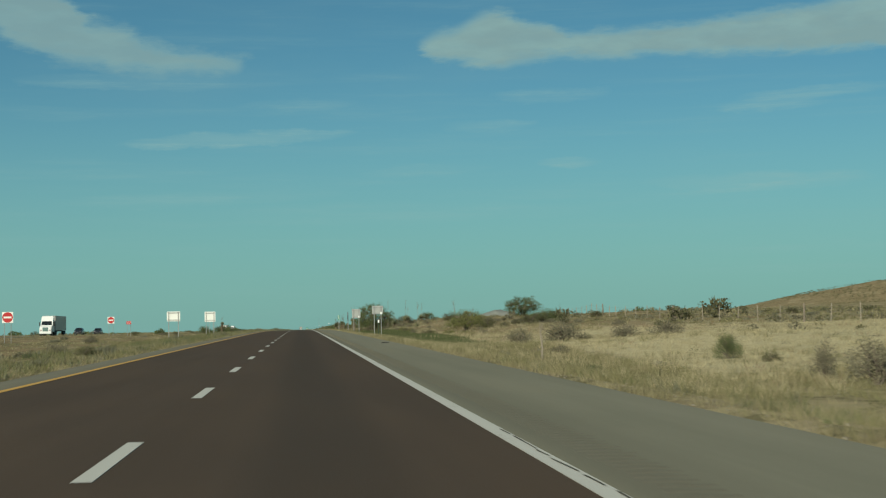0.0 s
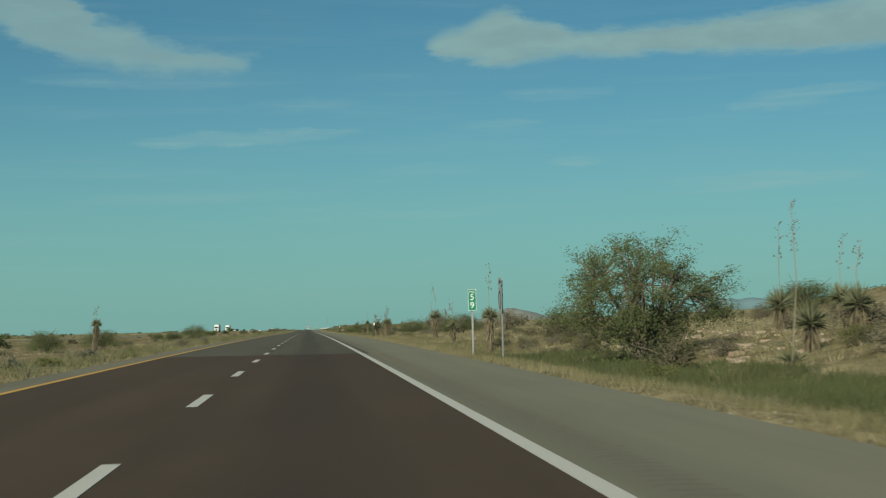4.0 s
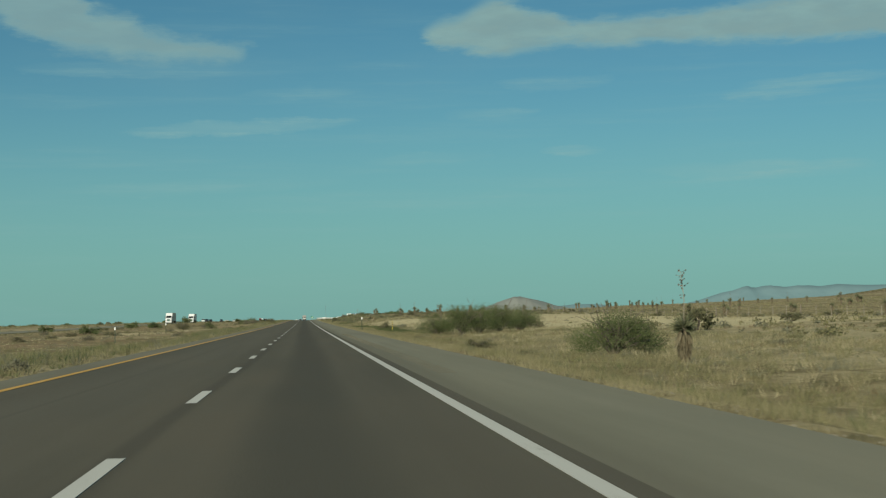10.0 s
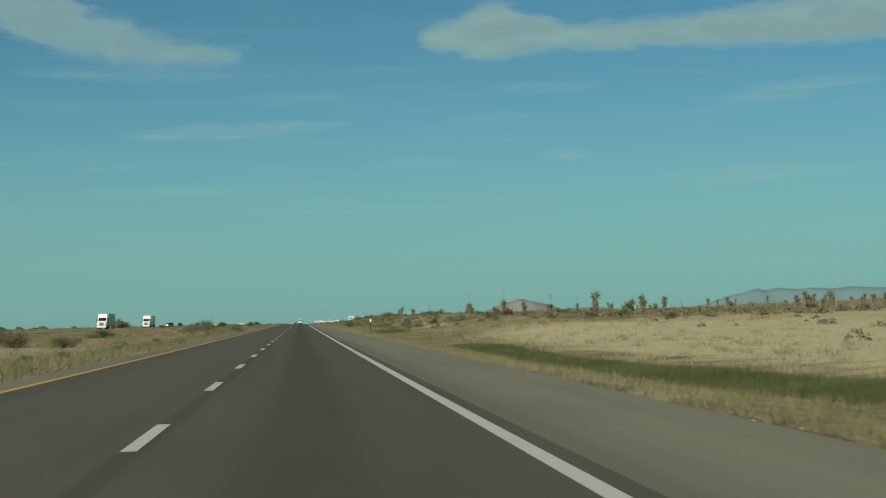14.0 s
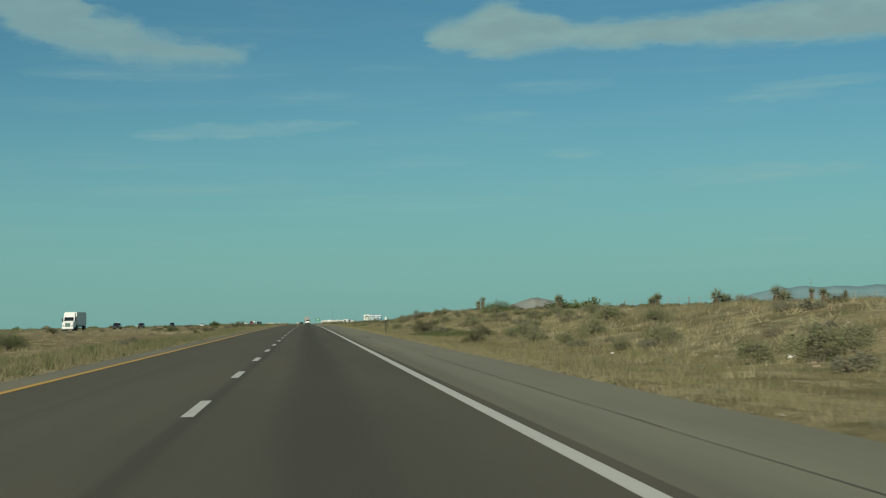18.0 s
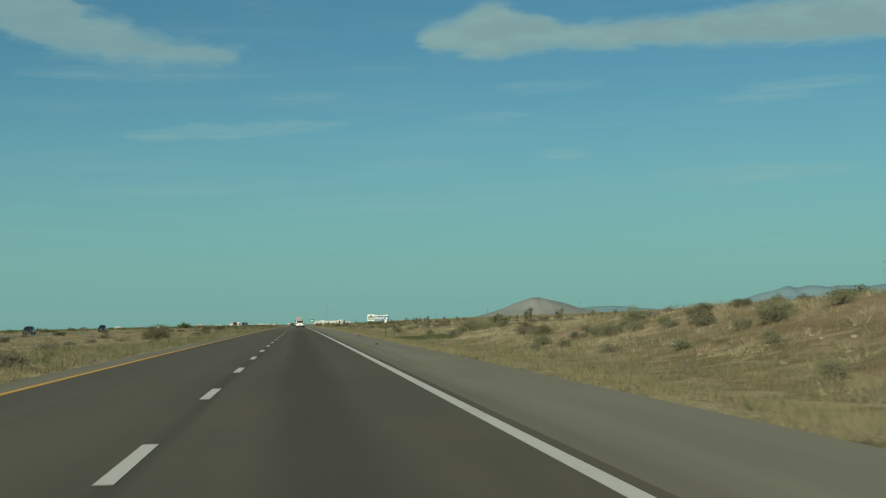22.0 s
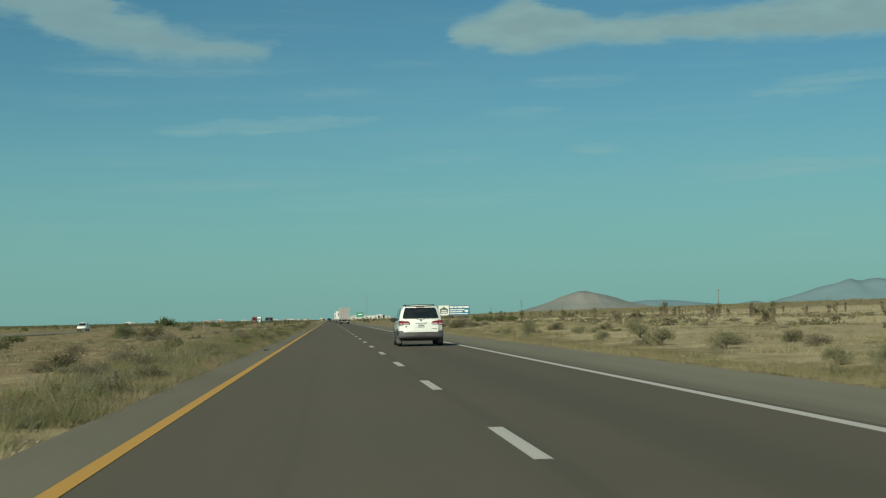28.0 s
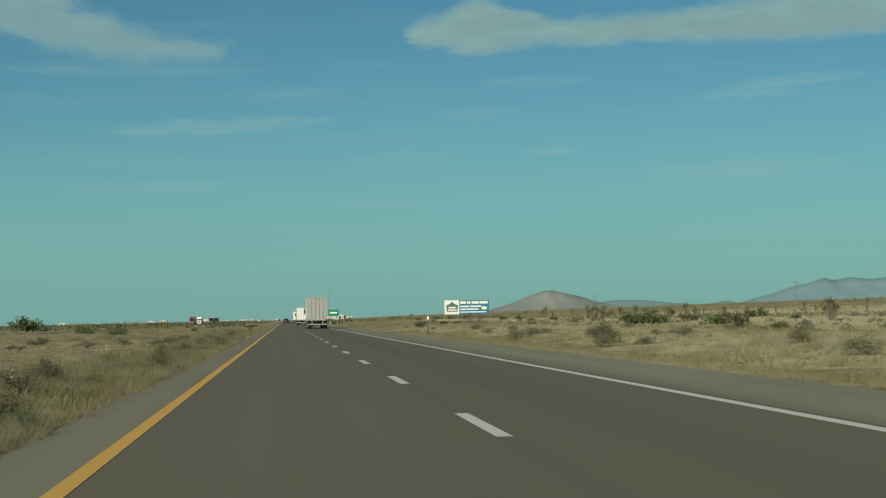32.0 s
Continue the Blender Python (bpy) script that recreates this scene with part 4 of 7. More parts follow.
for row in (("tree", 11.0, 182, 1.12, 1.0), ("tree", 27.4, 162, 0.95, 0.75), ("yellowish", 14.6, 108, 1.25, 1.15), ("olive", 16.6, 111, 1.1, 1.0), ("dead", 12.3, 63.5, 0.9, 1.15), ("dead", 13.2, 56.5, 1.25, 0.95), ("dead", 16.4, 58, 0.9, 0.9), ("olive", 14.3, 57.2, 0.5, 0.7), ("sage", 7.4, 34.5, 0.5, 0.8), ("bright", 7.1, 33.8, 0.6, 0.9), ("dead", 10.2, 40, 0.5, 0.8),
            ("green2", 23.5, 124, 0.9, 0.9), ("olive", 25.5, 126, 1.2, 1.2), ("olive", 30, 100, 1.2, 1.1), ("olive", 38, 118, 1.6, 1.2), ("dead", 20.5, 66, 1.2, 0.9), ("olive", 13.0, 195, 1.4, 1.1), ("bright", 9.1, 172, 0.8, 0.9),
            ("green", 18.5, 190, 0.8, 0.8), ("olive", 16.5, 205, 1.4, 1.0), ("olive", 14.0, 214, 1.3, 1.0), ("dead", 15.2, 176, 1.1, 0.9), ("dead", 13.6, 170, 0.9, 0.8),
            ("green2", 11.0, 479, 0.9, 1.05), ("green", 12.6, 477, 1.1, 1.1), ("green2", 14.2, 480, 1.1, 1.1), ("green", 16.0, 483, 1.1, 1.1), ("green2", 18.0, 486, 1.0, 1.1),
            ("green", 12.1, 423, 1.05, 0.85), ("olive", 14.6, 430, 1.3, 1.0), ("olive", 9.4, 440, 0.8, 0.6),
            ("green2", 18.5, 815, 0.85, 0.85), ("green", 20.5, 820, 0.6, 0.9), ("olive", 9.0, 750, 0.65, 1.0), ("dead", 14.3, 855, 1.1, 1.2),
            ("olive", 14.6, 922, 0.8, 0.7), ("dead", 14.8, 1052, 1.3, 0.9), ("green2", 33.0, 1066, 0.9, 1.0), ("dead", 12.2, 1252, 1.3, 1.0), ("dead", 14.6, 1247, 1.4, 1.1),
            ("green", -11.8, 237, 0.95, 0.75), ("green2", -21.0, 437, 1.5, 1.05), ("green", -10.8, 304, 0.75, 0.8),
            ("green", -17.8, 675, 0.75, 0.7), ("olive", -10.0, 648, 0.55, 0.7), ("olive", -20.3, 642, 1.6, 1.0), ("dead", -9.5, 702, 1.25, 1.0), ("dead", -11.3, 705, 1.2, 1.0), ("green", -10.6, 721, 0.95, 1.0), ("green2", -12.4, 728, 0.8, 0.95),
            ("green2", -13.6, 758, 0.65, 0.9), ("bright", -6.8, 718, 1.1, 1.0), ("bright", -7.2, 711, 0.8, 0.9), ("green", -34.6, 832, 1.3, 1.0), ("olive", -14, 735, 1.2, 1.0), ("dead", -10.3, 907, 1.0, 0.9), ("olive", -11.6, 976, 1.5, 1.1),
            ("olive", -13.8, 996, 1.5, 1.1), ("green", -7.6, 967.5, 0.32, 0.8), ("green", -7.3, 978.7, 0.34, 0.9), ("sage", -6.6, 983, 0.8, 1.0), ("olive", -16.2, 1115, 0.8, 0.9), ("olive", -8.6, 1108, 0.8, 0.8), ("dead", -9.8, 1046, 0.7, 0.7),
            ("olive", -17.4, 1202, 1.5, 1.1), ("dead", -15.6, 1199, 1.1, 0.9), ("dead", -7.9, 1175, 0.7, 0.7), ("bright", -5.4, 1144, 0.7, 0.9), ("green", -5.9, 1141, 0.26, 0.7), ("green", -6.1, 1150, 0.24, 0.7), ("olive", -12.4, 1190, 0.6, 0.8), ("green2", -48.6, 1500, 2.2, 0.85),
            ("green2", 21.6, 362, 1.5, 0.85), ("green", 24.5, 366, 1.5, 0.85), ("dead", 17.5, 352, 1.5, 1.1), ("dead", 16.2, 349, 1.3, 1.1), ("green", 18.9, 386, 1.05, 0.7), ("green2", 22.6, 386, 1.15, 0.92), ("dead", 14.6, 290, 1.9, 1.4), ("olive", 16.6, 291, 1.6, 1.3), ("dead", 11.1, 347, 1.1, 0.9), ("dead", 12.4, 339, 0.95, 0.9), ("green", 9.6, 324.6, 0.35, 0.8), ("green", 10.5, 325.6, 0.35, 0.7), ("green2", 15.0, 331, 1.15, 1.0), ("green", 17.5, 326, 1.1, 0.95), ("olive", 14.0, 345, 1.3, 0.9), ("olive", 12.2, 341, 1.1, 1.0), ("dead", 13.0, 376, 1.0, 1.0),
            ("dead", 10.6, 333, 1.2, 0.8), ("dead", 12.0, 303, 0.8, 0.8), ("olive", 20.5, 306, 1.0, 0.6), ("green2", 14.0, 262, 1.1, 0.9), ("dead", 19.0, 268, 2.0, 1.0),
            ("olive", 21.0, 500, 1.4, 1.0), ("olive", 19.0, 452, 1.3, 1.0), ("olive", 25.0, 460, 1.5, 1.0)):
    plant(*row)
for k in range(200):
    x, y = _r.uniform(9.5, 62), _r.uniform(-20, 1500)
    if 13 < x < 52 and 485 < y < 625 or 8 < x < 30 and y < 105:        # the open pale fields
        continue
    kind = ("olive", "olive2", "sage", "dead", "olive", "green", "sage", "bright")[int(_r.integers(0, 8))]
    if kind == "green" and x < 26:
        kind = "olive"
    plant(kind, x, y, _r.uniform(0.55, 1.15), _r.uniform(0.7, 1.1), group="scrub beside the road")
for k in range(230):
    x, y = -_r.uniform(4.9, 9.0) if k % 2 else -_r.uniform(8, 34), _r.uniform(20, 1480)
    kind = ("sage", "olive", "bright", "dead", "sage")[int(_r.integers(0, 5))] if x > -12 else ("olive", "dead", "sage", "green")[int(_r.integers(0, 4))]
    plant(kind, x, y, _r.uniform(0.4, 0.8) if x > -12 else _r.uniform(0.6, 1.0), _r.uniform(0.6, 1.0), group="scrub in the median")

# brush on the banks, thicker where the road is cut in
for count, x0, x1, y0, y1, kinds in ((26, 10.0, 16, 186, 232, ("olive", "dead", "olive2", "olive")), (105, 11.4, 26, 88, 240, ("olive", "dead", "olive2", "dead", "dead", "yellowish")), (34, 10.5, 24, 245, 420, ("olive", "dead", "sage", "olive2")),
                                     (170, 10.2, 27, 640, 905, ("sage", "olive", "sage", "dead", "sage", "dead")), (130, 11.0, 42, 905, 1420, ("sage", "olive", "dead", "dead", "sage", "dead"))):
    for k in range(count):
        kind = kinds[k % len(kinds)]
        big = 0.35 if kind == "yellowish" else 0.62
        plant(kind, _r.uniform(x0, x1), _r.uniform(y0, y1), big * _r.uniform(0.6, 1.25), _r.uniform(0.7, 1.05), group="brush on the bank")

for k in range(150):
    y = _r.uniform(652, 905) if k % 3 else _r.uniform(905, 1330)
    plant("salt", 10.2 + 8.0 * _r.uniform(0, 1), y, _r.uniform(0.45, 1.0), _r.uniform(0.75, 1.1), group="saltbushes on the bank")

# clumps crowding the left shoulder near the end of the drive
for k in range(46):
    kind = ("salt", "olive", "bright", "olive2", "salt", "yellowish")[k % 6]
    big = {"salt": 0.5, "bright": 0.8, "yellowish": 0.26}.get(kind, 0.45)
    plant(kind, -4.75 - 3.2 * _r.uniform(0, 1) ** 1.8, _r.uniform(1090, 1310), big * _r.uniform(0.65, 1.2), _r.uniform(0.75, 1.05), group="weeds beside the left shoulder")

for k in range(120):
    kind = ("olive", "green", "salt", "olive2", "yellowish", "green2")[k % 6]
    big = {"yellowish": 0.22, "green": 0.17, "green2": 0.15, "salt": 0.38}.get(kind, 0.48)
    plant(kind, -4.5 - 2.0 * _r.uniform(0, 1) ** 2.2, 1140 + 1.5 * k + _r.uniform(0, 3), big * _r.uniform(0.7, 1.15), _r.uniform(0.6, 0.95), group="weeds beside the left shoulder")

# shrubs standing apart in the pale grass at the start
# the narrow dry bush at y = 20.4 stands in for a dead yucca trunk
for row in (("green", 13.6, 31.8, 0.27, 1.65), ("olive", 13.9, 28.8, 0.36, 0.9), ("dead", 12.3, 20.4, 0.36, 2.7), ("dead", 11.9, 16.6, 0.75, 1.35), ("olive", 12.6, 17.2, 0.6, 1.2),
            ("green", 8.5, 20.6, 0.16, 1.0), ("green", 8.9, 28.0, 0.2, 0.6), ("dead", 13.0, 14.6, 0.9, 1.2), ("dead", 15.6, 24.0, 0.3, 1.6)):
    plant(*row)

# grass, as one mesh for each kind and belt
_r = np.random.default_rng(23)
tufts("verge_grass", "dry golden grass along the shoulder", *scatter(_r, 17000, 5.85, 8.8, -8, 1330, 0.25, 3.0, 1.0, 1.3), DRY_GRASS, _r, 0.17, 0.22, 22, 0.0065, 0.8)
tufts("verge_grass", "olive grass mixed along the shoulder", *scatter(_r, 17000, 6.0, 10.8, -8, 1330, 0.36, 5.0, 7.0), OLIVE_GRASS, _r, 0.19, 0.22, 22, 0.0065, 0.8)
tufts("bank_grass", "dry grass clumps on the roadside bank", *scatter(_r, 27000, 8.0, 25, -8, 1340, 0.40, 6.0, 3.0), DRY_GRASS, _r, 0.22, 0.26, 16, 0.010, 0.8)
tufts("bank_grass", "pale bunch grass on the roadside bank", *scatter(_r, 13000, 8.5, 36, -8, 1400, 0.50, 9.0, 13.0), PALE_GRASS, _r, 0.22, 0.26, 14, 0.011, 0.8)
tufts("bank_weeds", "olive scrub grass on the bank", *scatter(_r, 22000, 8.5, 36, -8, 1400, 0.46, 8.0, 23.0), OLIVE_GRASS, _r, 0.24, 0.26, 16, 0.011, 0.8)
tufts("bank_weeds", "brown dead weeds on the bank", *scatter(_r, 12000, 8.5, 40, -8, 1400, 0.5, 11.0, 33.0), BROWN_WEED, _r, 0.24, 0.24, 14, 0.011, 0.8)
tufts("pale_field", "straw-coloured grass field beside the road", *scatter(_r, 6500, 10.5, 44, 20, 84, 0.15, 7.0, OPEN), PALE_GRASS, _r, 0.12, 0.4, 12, 0.016, 1.5)
tufts("pale_field", "pale bleached grass field", *scatter(_r, 12000, 12.5, 56, 478, 640, 0.12, 9.0, OPEN), PALE_GRASS, _r, 0.08, 0.45, 8, 0.024, 1.6)
for y0, y1, x0, x1, n in DITCHES:
    tufts("green_weeds", "dark green weeds in the roadside ditch", *scatter(_r, n, x0, x1, y0, y1, 0.22, 5.0, WEEDY), DITCH_WEED, _r, 0.22, 0.2, 22, 0.010, 0.9)
tufts("green_weeds", "scattered green weeds", *scatter(_r, 7000, 7.5, 24, -8, 1340, 0.62, 9.0, 63.0), GREEN_WEED, _r, 0.18, 0.28, 14, 0.014, 1.3)
tufts("far_grass", "dry grass on the rise", *scatter(_r, 30000, 38, 170, -8, 1700, 0.42, 16.0, 73.0), DRY_GRASS, _r, 0.30, 0.6, 5, 0.08)
tufts("far_scrub", "olive scrub on the rise", *scatter(_r, 16000, 38, 190, -8, 1900, 0.52, 14.0, 83.0), OLIVE_GRASS, _r, 0.45, 0.6, 5, 0.1)
tufts("median_edge_grass", "grass along the left shoulder", *scatter(_r, 11000, -7.0, -4.25, 10, 1420, 0.22, 3.0, 93.0, 0.8), DRY_GRASS, _r, 0.13, 0.24, 12, 0.011, 1.3)
tufts("median_edge_weeds", "olive weeds along the left shoulder", *scatter(_r, 11000, -8.5, -4.4, 10, 1420, 0.35, 5.0, 103.0), OLIVE_GRASS, _r, 0.16, 0.24, 12, 0.011, 1.3)
tufts("median_green_weeds", "green weeds along the left shoulder", *scatter(_r, 11000, -9.0, -4.6, 10, 1420, 0.42, 7.0, 113.0), GREEN_WEED, _r, 0.15, 0.24, 12, 0.012, 1.3)
tufts("median_grass", "dry grass in the median", *scatter(_r, 20000, -37, -7, 10, 1500, 0.4, 9.0, 123.0), DRY_GRASS, _r, 0.15, 0.32, 8, 0.024, 0.9)
tufts("median_grass", "pale grass in the median", *scatter(_r, 16000, -37, -8, 10, 1500, 0.55, 12.0, 133.0), PALE_GRASS, _r, 0.15, 0.32, 8, 0.024, 0.9)
tufts("median_grass", "olive grass in the median", *scatter(_r, 24000, -37, -7, 10, 1500, 0.48, 10.0, 143.0), OLIVE_GRASS, _r, 0.18, 0.32, 8, 0.026, 0.9)
tufts("hill_scrub", "dark scrub dotted over the hill", *scatter(_r, 9000, 420, 760, 1240, 1620, 0.45, 30.0, 193.0), CREOSOTE, _r, 1.0, 1.0, 6, 0.35)
tufts("far_left_scrub", "dark scrub beyond the far carriageway", *scatter(_r, 16000, -330, -48, 60, 2600, 0.5, 22.0, 153.0), OLIVE_GRASS, _r, 0.7, 0.9, 5, 0.14)
tufts("horizon_scrub", "dark low scrub along the far plain", *scatter(_r, 9000, -420, -14, 1500, 3200, 0.45, 40.0, 163.0), CREOSOTE, _r, 1.5, 1.4, 5, 0.3)
tufts("horizon_scrub", "dark low scrub along the far plain", *scatter(_r, 6000, 12, 330, 1500, 3200, 0.5, 40.0, 173.0), OLIVE_GRASS, _r, 1.2, 1.4, 5, 0.3)
for mat, what, n in ((MESQUITE, "dark green", 90), (CREOSOTE, "olive", 110), (DEAD_TWIG, "dry brown", 60)):
    scrub("far_bushes", what + " bushes far beyond the opposite carriageway", *scatter(_r, n, -260, -50, 150, 2700), mat, _r, 0.9, 1.9, 160, 0.22)
    scrub("far_bushes", what + " bushes far ahead on the plain", *scatter(_r, n // 3, 12, 70, 1480, 2400), mat, _r, 0.9, 1.9, 160, 0.22)

# standing bunch grass on both banks
for k, (mat, what, n) in enumerate(((PALE_GRASS, "straw", 2600), (DRY_GRASS, "tan", 5000), (OLIVE_GRASS, "olive", 5600), (SAGE, "grey-green", 1800))):
    tufts("bunch_grass", what + " bunch grass standing on the bank", *scatter(_r, n * 2, 11.6 if k == 0 else 9.6, 23, 85, 1340, 0.34, 8.0, 19.0 * k + 4, 1.2), mat, _r, 0.28, 0.19, 26, 0.009, 0.9)
    tufts("bunch_grass", what + " bunch grass standing in the median", *scatter(_r, n // 2, -26, -5.0, 20, 1420, 0.42, 8.0, 27.0 * k + 4, 1.3), mat, _r, 0.20, 0.17, 24, 0.010, 0.9)

# low shrubs and bunch grass between the bushes
for k, (mat, what) in enumerate(((SAGE, "grey-green low sage"), (CREOSOTE, "olive low scrub"), (DEAD_TWIG, "dry brown low scrub"), (OLIVE_GRASS, "olive bunch grass"), (DRY_GRASS, "tan bunch grass"))):
    scrub("bank_scrub", what + " on the roadside bank", *scatter(_r, 1400, 8.8, 25, -8, 1340, 0.40, 14.0, 11.0 * k + 2), mat, _r, 0.14, 0.42, 90, 0.06)
    scrub("rise_scrub", what + " on the rise", *scatter(_r, 2600, 24, 75, -8, 1500, 0.42, 16.0, 17.0 * k + 5), mat, _r, 0.22, 0.65, 36, 0.2)
    scrub("plain_scrub", what + " on the flat median ahead", *scatter(_r, 700, -36, -7.0, 1120, 1500, 0.42, 9.0, 13.0 * k + 4), mat, _r, 0.22, 0.55, 110, 0.05)
    scrub("median_scrub", what + " in the median", *scatter(_r, 1500, -36, -8, 10, 1480, 0.42, 12.0, 23.0 * k + 7), mat, _r, 0.16, 0.48, 70, 0.09)
for k, (mat, what, n) in enumerate(((OLIVE_GRASS, "olive weeds", 5200), (SAGE, "grey-green weeds", 3200), (GREEN_WEED, "green weeds", 4200), (DRY_GRASS, "dry bunch grass", 2600), (BRIGHT_SHRUB, "yellow-green weeds", 700))):
    tufts("median_edge_clumps", what + " along the left shoulder", *scatter(_r, n, -8.2, -4.35, 10, 1420, 0.36, 6.0, 29.0 * k + 3, 1.4), mat, _r, 0.30, 0.14, 20, 0.011, 0.8)
    tufts("verge_weeds", what + " along the right shoulder", *scatter(_r, n // 3, 6.3, 9.2, -8, 1340, 0.4, 6.0, 31.0 * k + 9), mat, _r, 0.22, 0.12, 26, 0.008, 0.8)

# the verge beside the left lane, where the camera passes close
for k, (mat, what, n, tall) in enumerate(((OLIVE_GRASS, "soft olive grass", 3000, 0.19), (DRY_GRASS, "soft tan grass", 2400, 0.19), (SAGE, "grey-green weeds", 2600, 0.22), (GREEN_WEED, "green weeds", 2200, 0.21), (BROWN_WEED, "brown weeds", 1200, 0.18))):
    tufts("left_verge_grass", what + " crowding the left shoulder", *scatter(_r, n, -6.6, -4.14, 1085, 1310, 0.47, 2.2, 37.0 * k + 3, 0.6), mat, _r, tall, 0.16, 46, 0.0060, 1.25)
for k, (mat, what, n) in enumerate(((SAGE, "grey-green weeds", 260), (GREEN_WEED, "dark green weeds", 260), (OLIVE_GRASS, "olive weeds", 300), (BRIGHT_SHRUB, "yellow-green weeds", 90))):
    scrub("left_verge_clumps", what + " in clumps beside the left shoulder", *scatter(_r, n, -7.5, -4.5, 1085, 1310, 0.36, 5.0, 47.0 * k + 5, 0.6), mat, _r, 0.22, 0.42, 420, 0.028)
tufts("left_edge_grass", "low tan grass overhanging the left pavement's edge", *scatter(_r, 2600, -4.6, -4.08, 1085, 1310, 0.3, 2.0, 17.0), DRY_GRASS, _r, 0.15, 0.12, 30, 0.005, 0.9)
for k, (mat, what, n) in enumerate(((OLIVE_GRASS, "olive weeds", 3000), (DRY_GRASS, "tan grass", 2600), (PALE_GRASS, "pale grass", 1800))):
    tufts("first_verge_grass", what + " on the level ground beside the shoulder", *scatter(_r, n, 6.4, 20, 12, 100, 0.36, 5.0, 41.0 * k + 3, 1.2), mat, _r, 0.26, 0.16, 26, 0.008, 0.8)
stick = Soup()
tube(stick, [(0, 0, -0.1), (0.02, 0.0, 0.4), (-0.03, 0, 0.8), (-0.05, 0, 1.15)], [0.03, 0.026, 0.02, 0.008], 6)
for _z in np.linspace(0.15, 1.05, 16):
    _a = _r.uniform(0, 6.28)
    tube(stick, [(0, 0, _z), (0.05 * math.cos(_a), 0.05 * math.sin(_a), _z + 0.06)], [0.018, 0.006], 4)
stand(tagged(new("dead_cactus_stem", stick.mesh("dead_cactus_stem", STALK)), "bare knobbly dead cactus stem beside the shoulder", "desert plant"), 8.34, 32.6)

# ---- vehicles ----
def gloss(name, colour, rough=0.25, metal=0.0, coat=0.0, dust=(0.35, 0.30, 0.22), dusty=0.10):
    """Car paint, glass or plastic, with a thin film of road dust."""
    m, n, skin = material(name, rough, metal)
    at = n.add("ShaderNodeTexCoord").outputs["Object"]
    film = smooth(n, n.noise(n.scaled(at, (1.5, 1.5, 3.0)), 1.3, 5, 0.6), 0.35, 0.8)
    n.put(skin.inputs["Base Color"], n.mix(n.math("MULTIPLY", film, dusty), colour, dust))
    n.put(skin.inputs["Roughness"], n.math("ADD", rough, n.math("MULTIPLY", film, 0.15)))
    skin.inputs["Coat Weight"].default_value = coat
    return m


CAR_WHITE = gloss("white car paint", (0.76, 0.79, 0.71), 0.30, 0, 0.6, dusty=0.08)
CAR_GREY = gloss("grey cladding", (0.062, 0.064, 0.065), 0.5)
CAR_DARK = gloss("dark blue-black car paint", (0.012, 0.014, 0.018), 0.25, 0, 0.6)
CAR_RED = gloss("red car paint", (0.16, 0.02, 0.015), 0.3, 0, 0.5)
TINTED = gloss("dark tinted glass", (0.010, 0.014, 0.016), 0.06, dusty=0.05)
RUBBER = gloss("black tyre rubber", (0.018, 0.018, 0.018), 0.8, dusty=0.25)
ALLOY = gloss("alloy wheel metal", (0.52, 0.52, 0.50), 0.35, 0.35)
BLACK = gloss("black plastic", (0.012, 0.012, 0.012), 0.5)
RED_LENS = gloss("red lamp lens", (0.18, 0.007, 0.009), 0.12, 0, 0.5, dusty=0.04)
DARK_LENS = plain("dark red lamp lens", (0.085, 0.012, 0.012), 0.25, 0, 0.05, 9)
CLEAR_LENS = gloss("clear lamp lens", (0.46, 0.36, 0.36), 0.10, 0, 0.5, dusty=0.04)
CHROME = gloss("chrome", (0.62, 0.62, 0.60), 0.12, 1.0, dusty=0.06)
TRUCK_WHITE = gloss("white trailer sides", (0.74, 0.74, 0.70), 0.45, dusty=0.18)
TRUCK_GREY = gloss("silver-grey trailer doors", (0.40, 0.38, 0.35), 0.4, 0.3, dusty=0.25)
PLATE = plain("pale number plate", (0.70, 0.74, 0.70), 0.5, 0, 0.05, 20)
BAR_DARK = plain("dark print", (0.05, 0.06, 0.05), 0.6, 0, 0.05, 20)


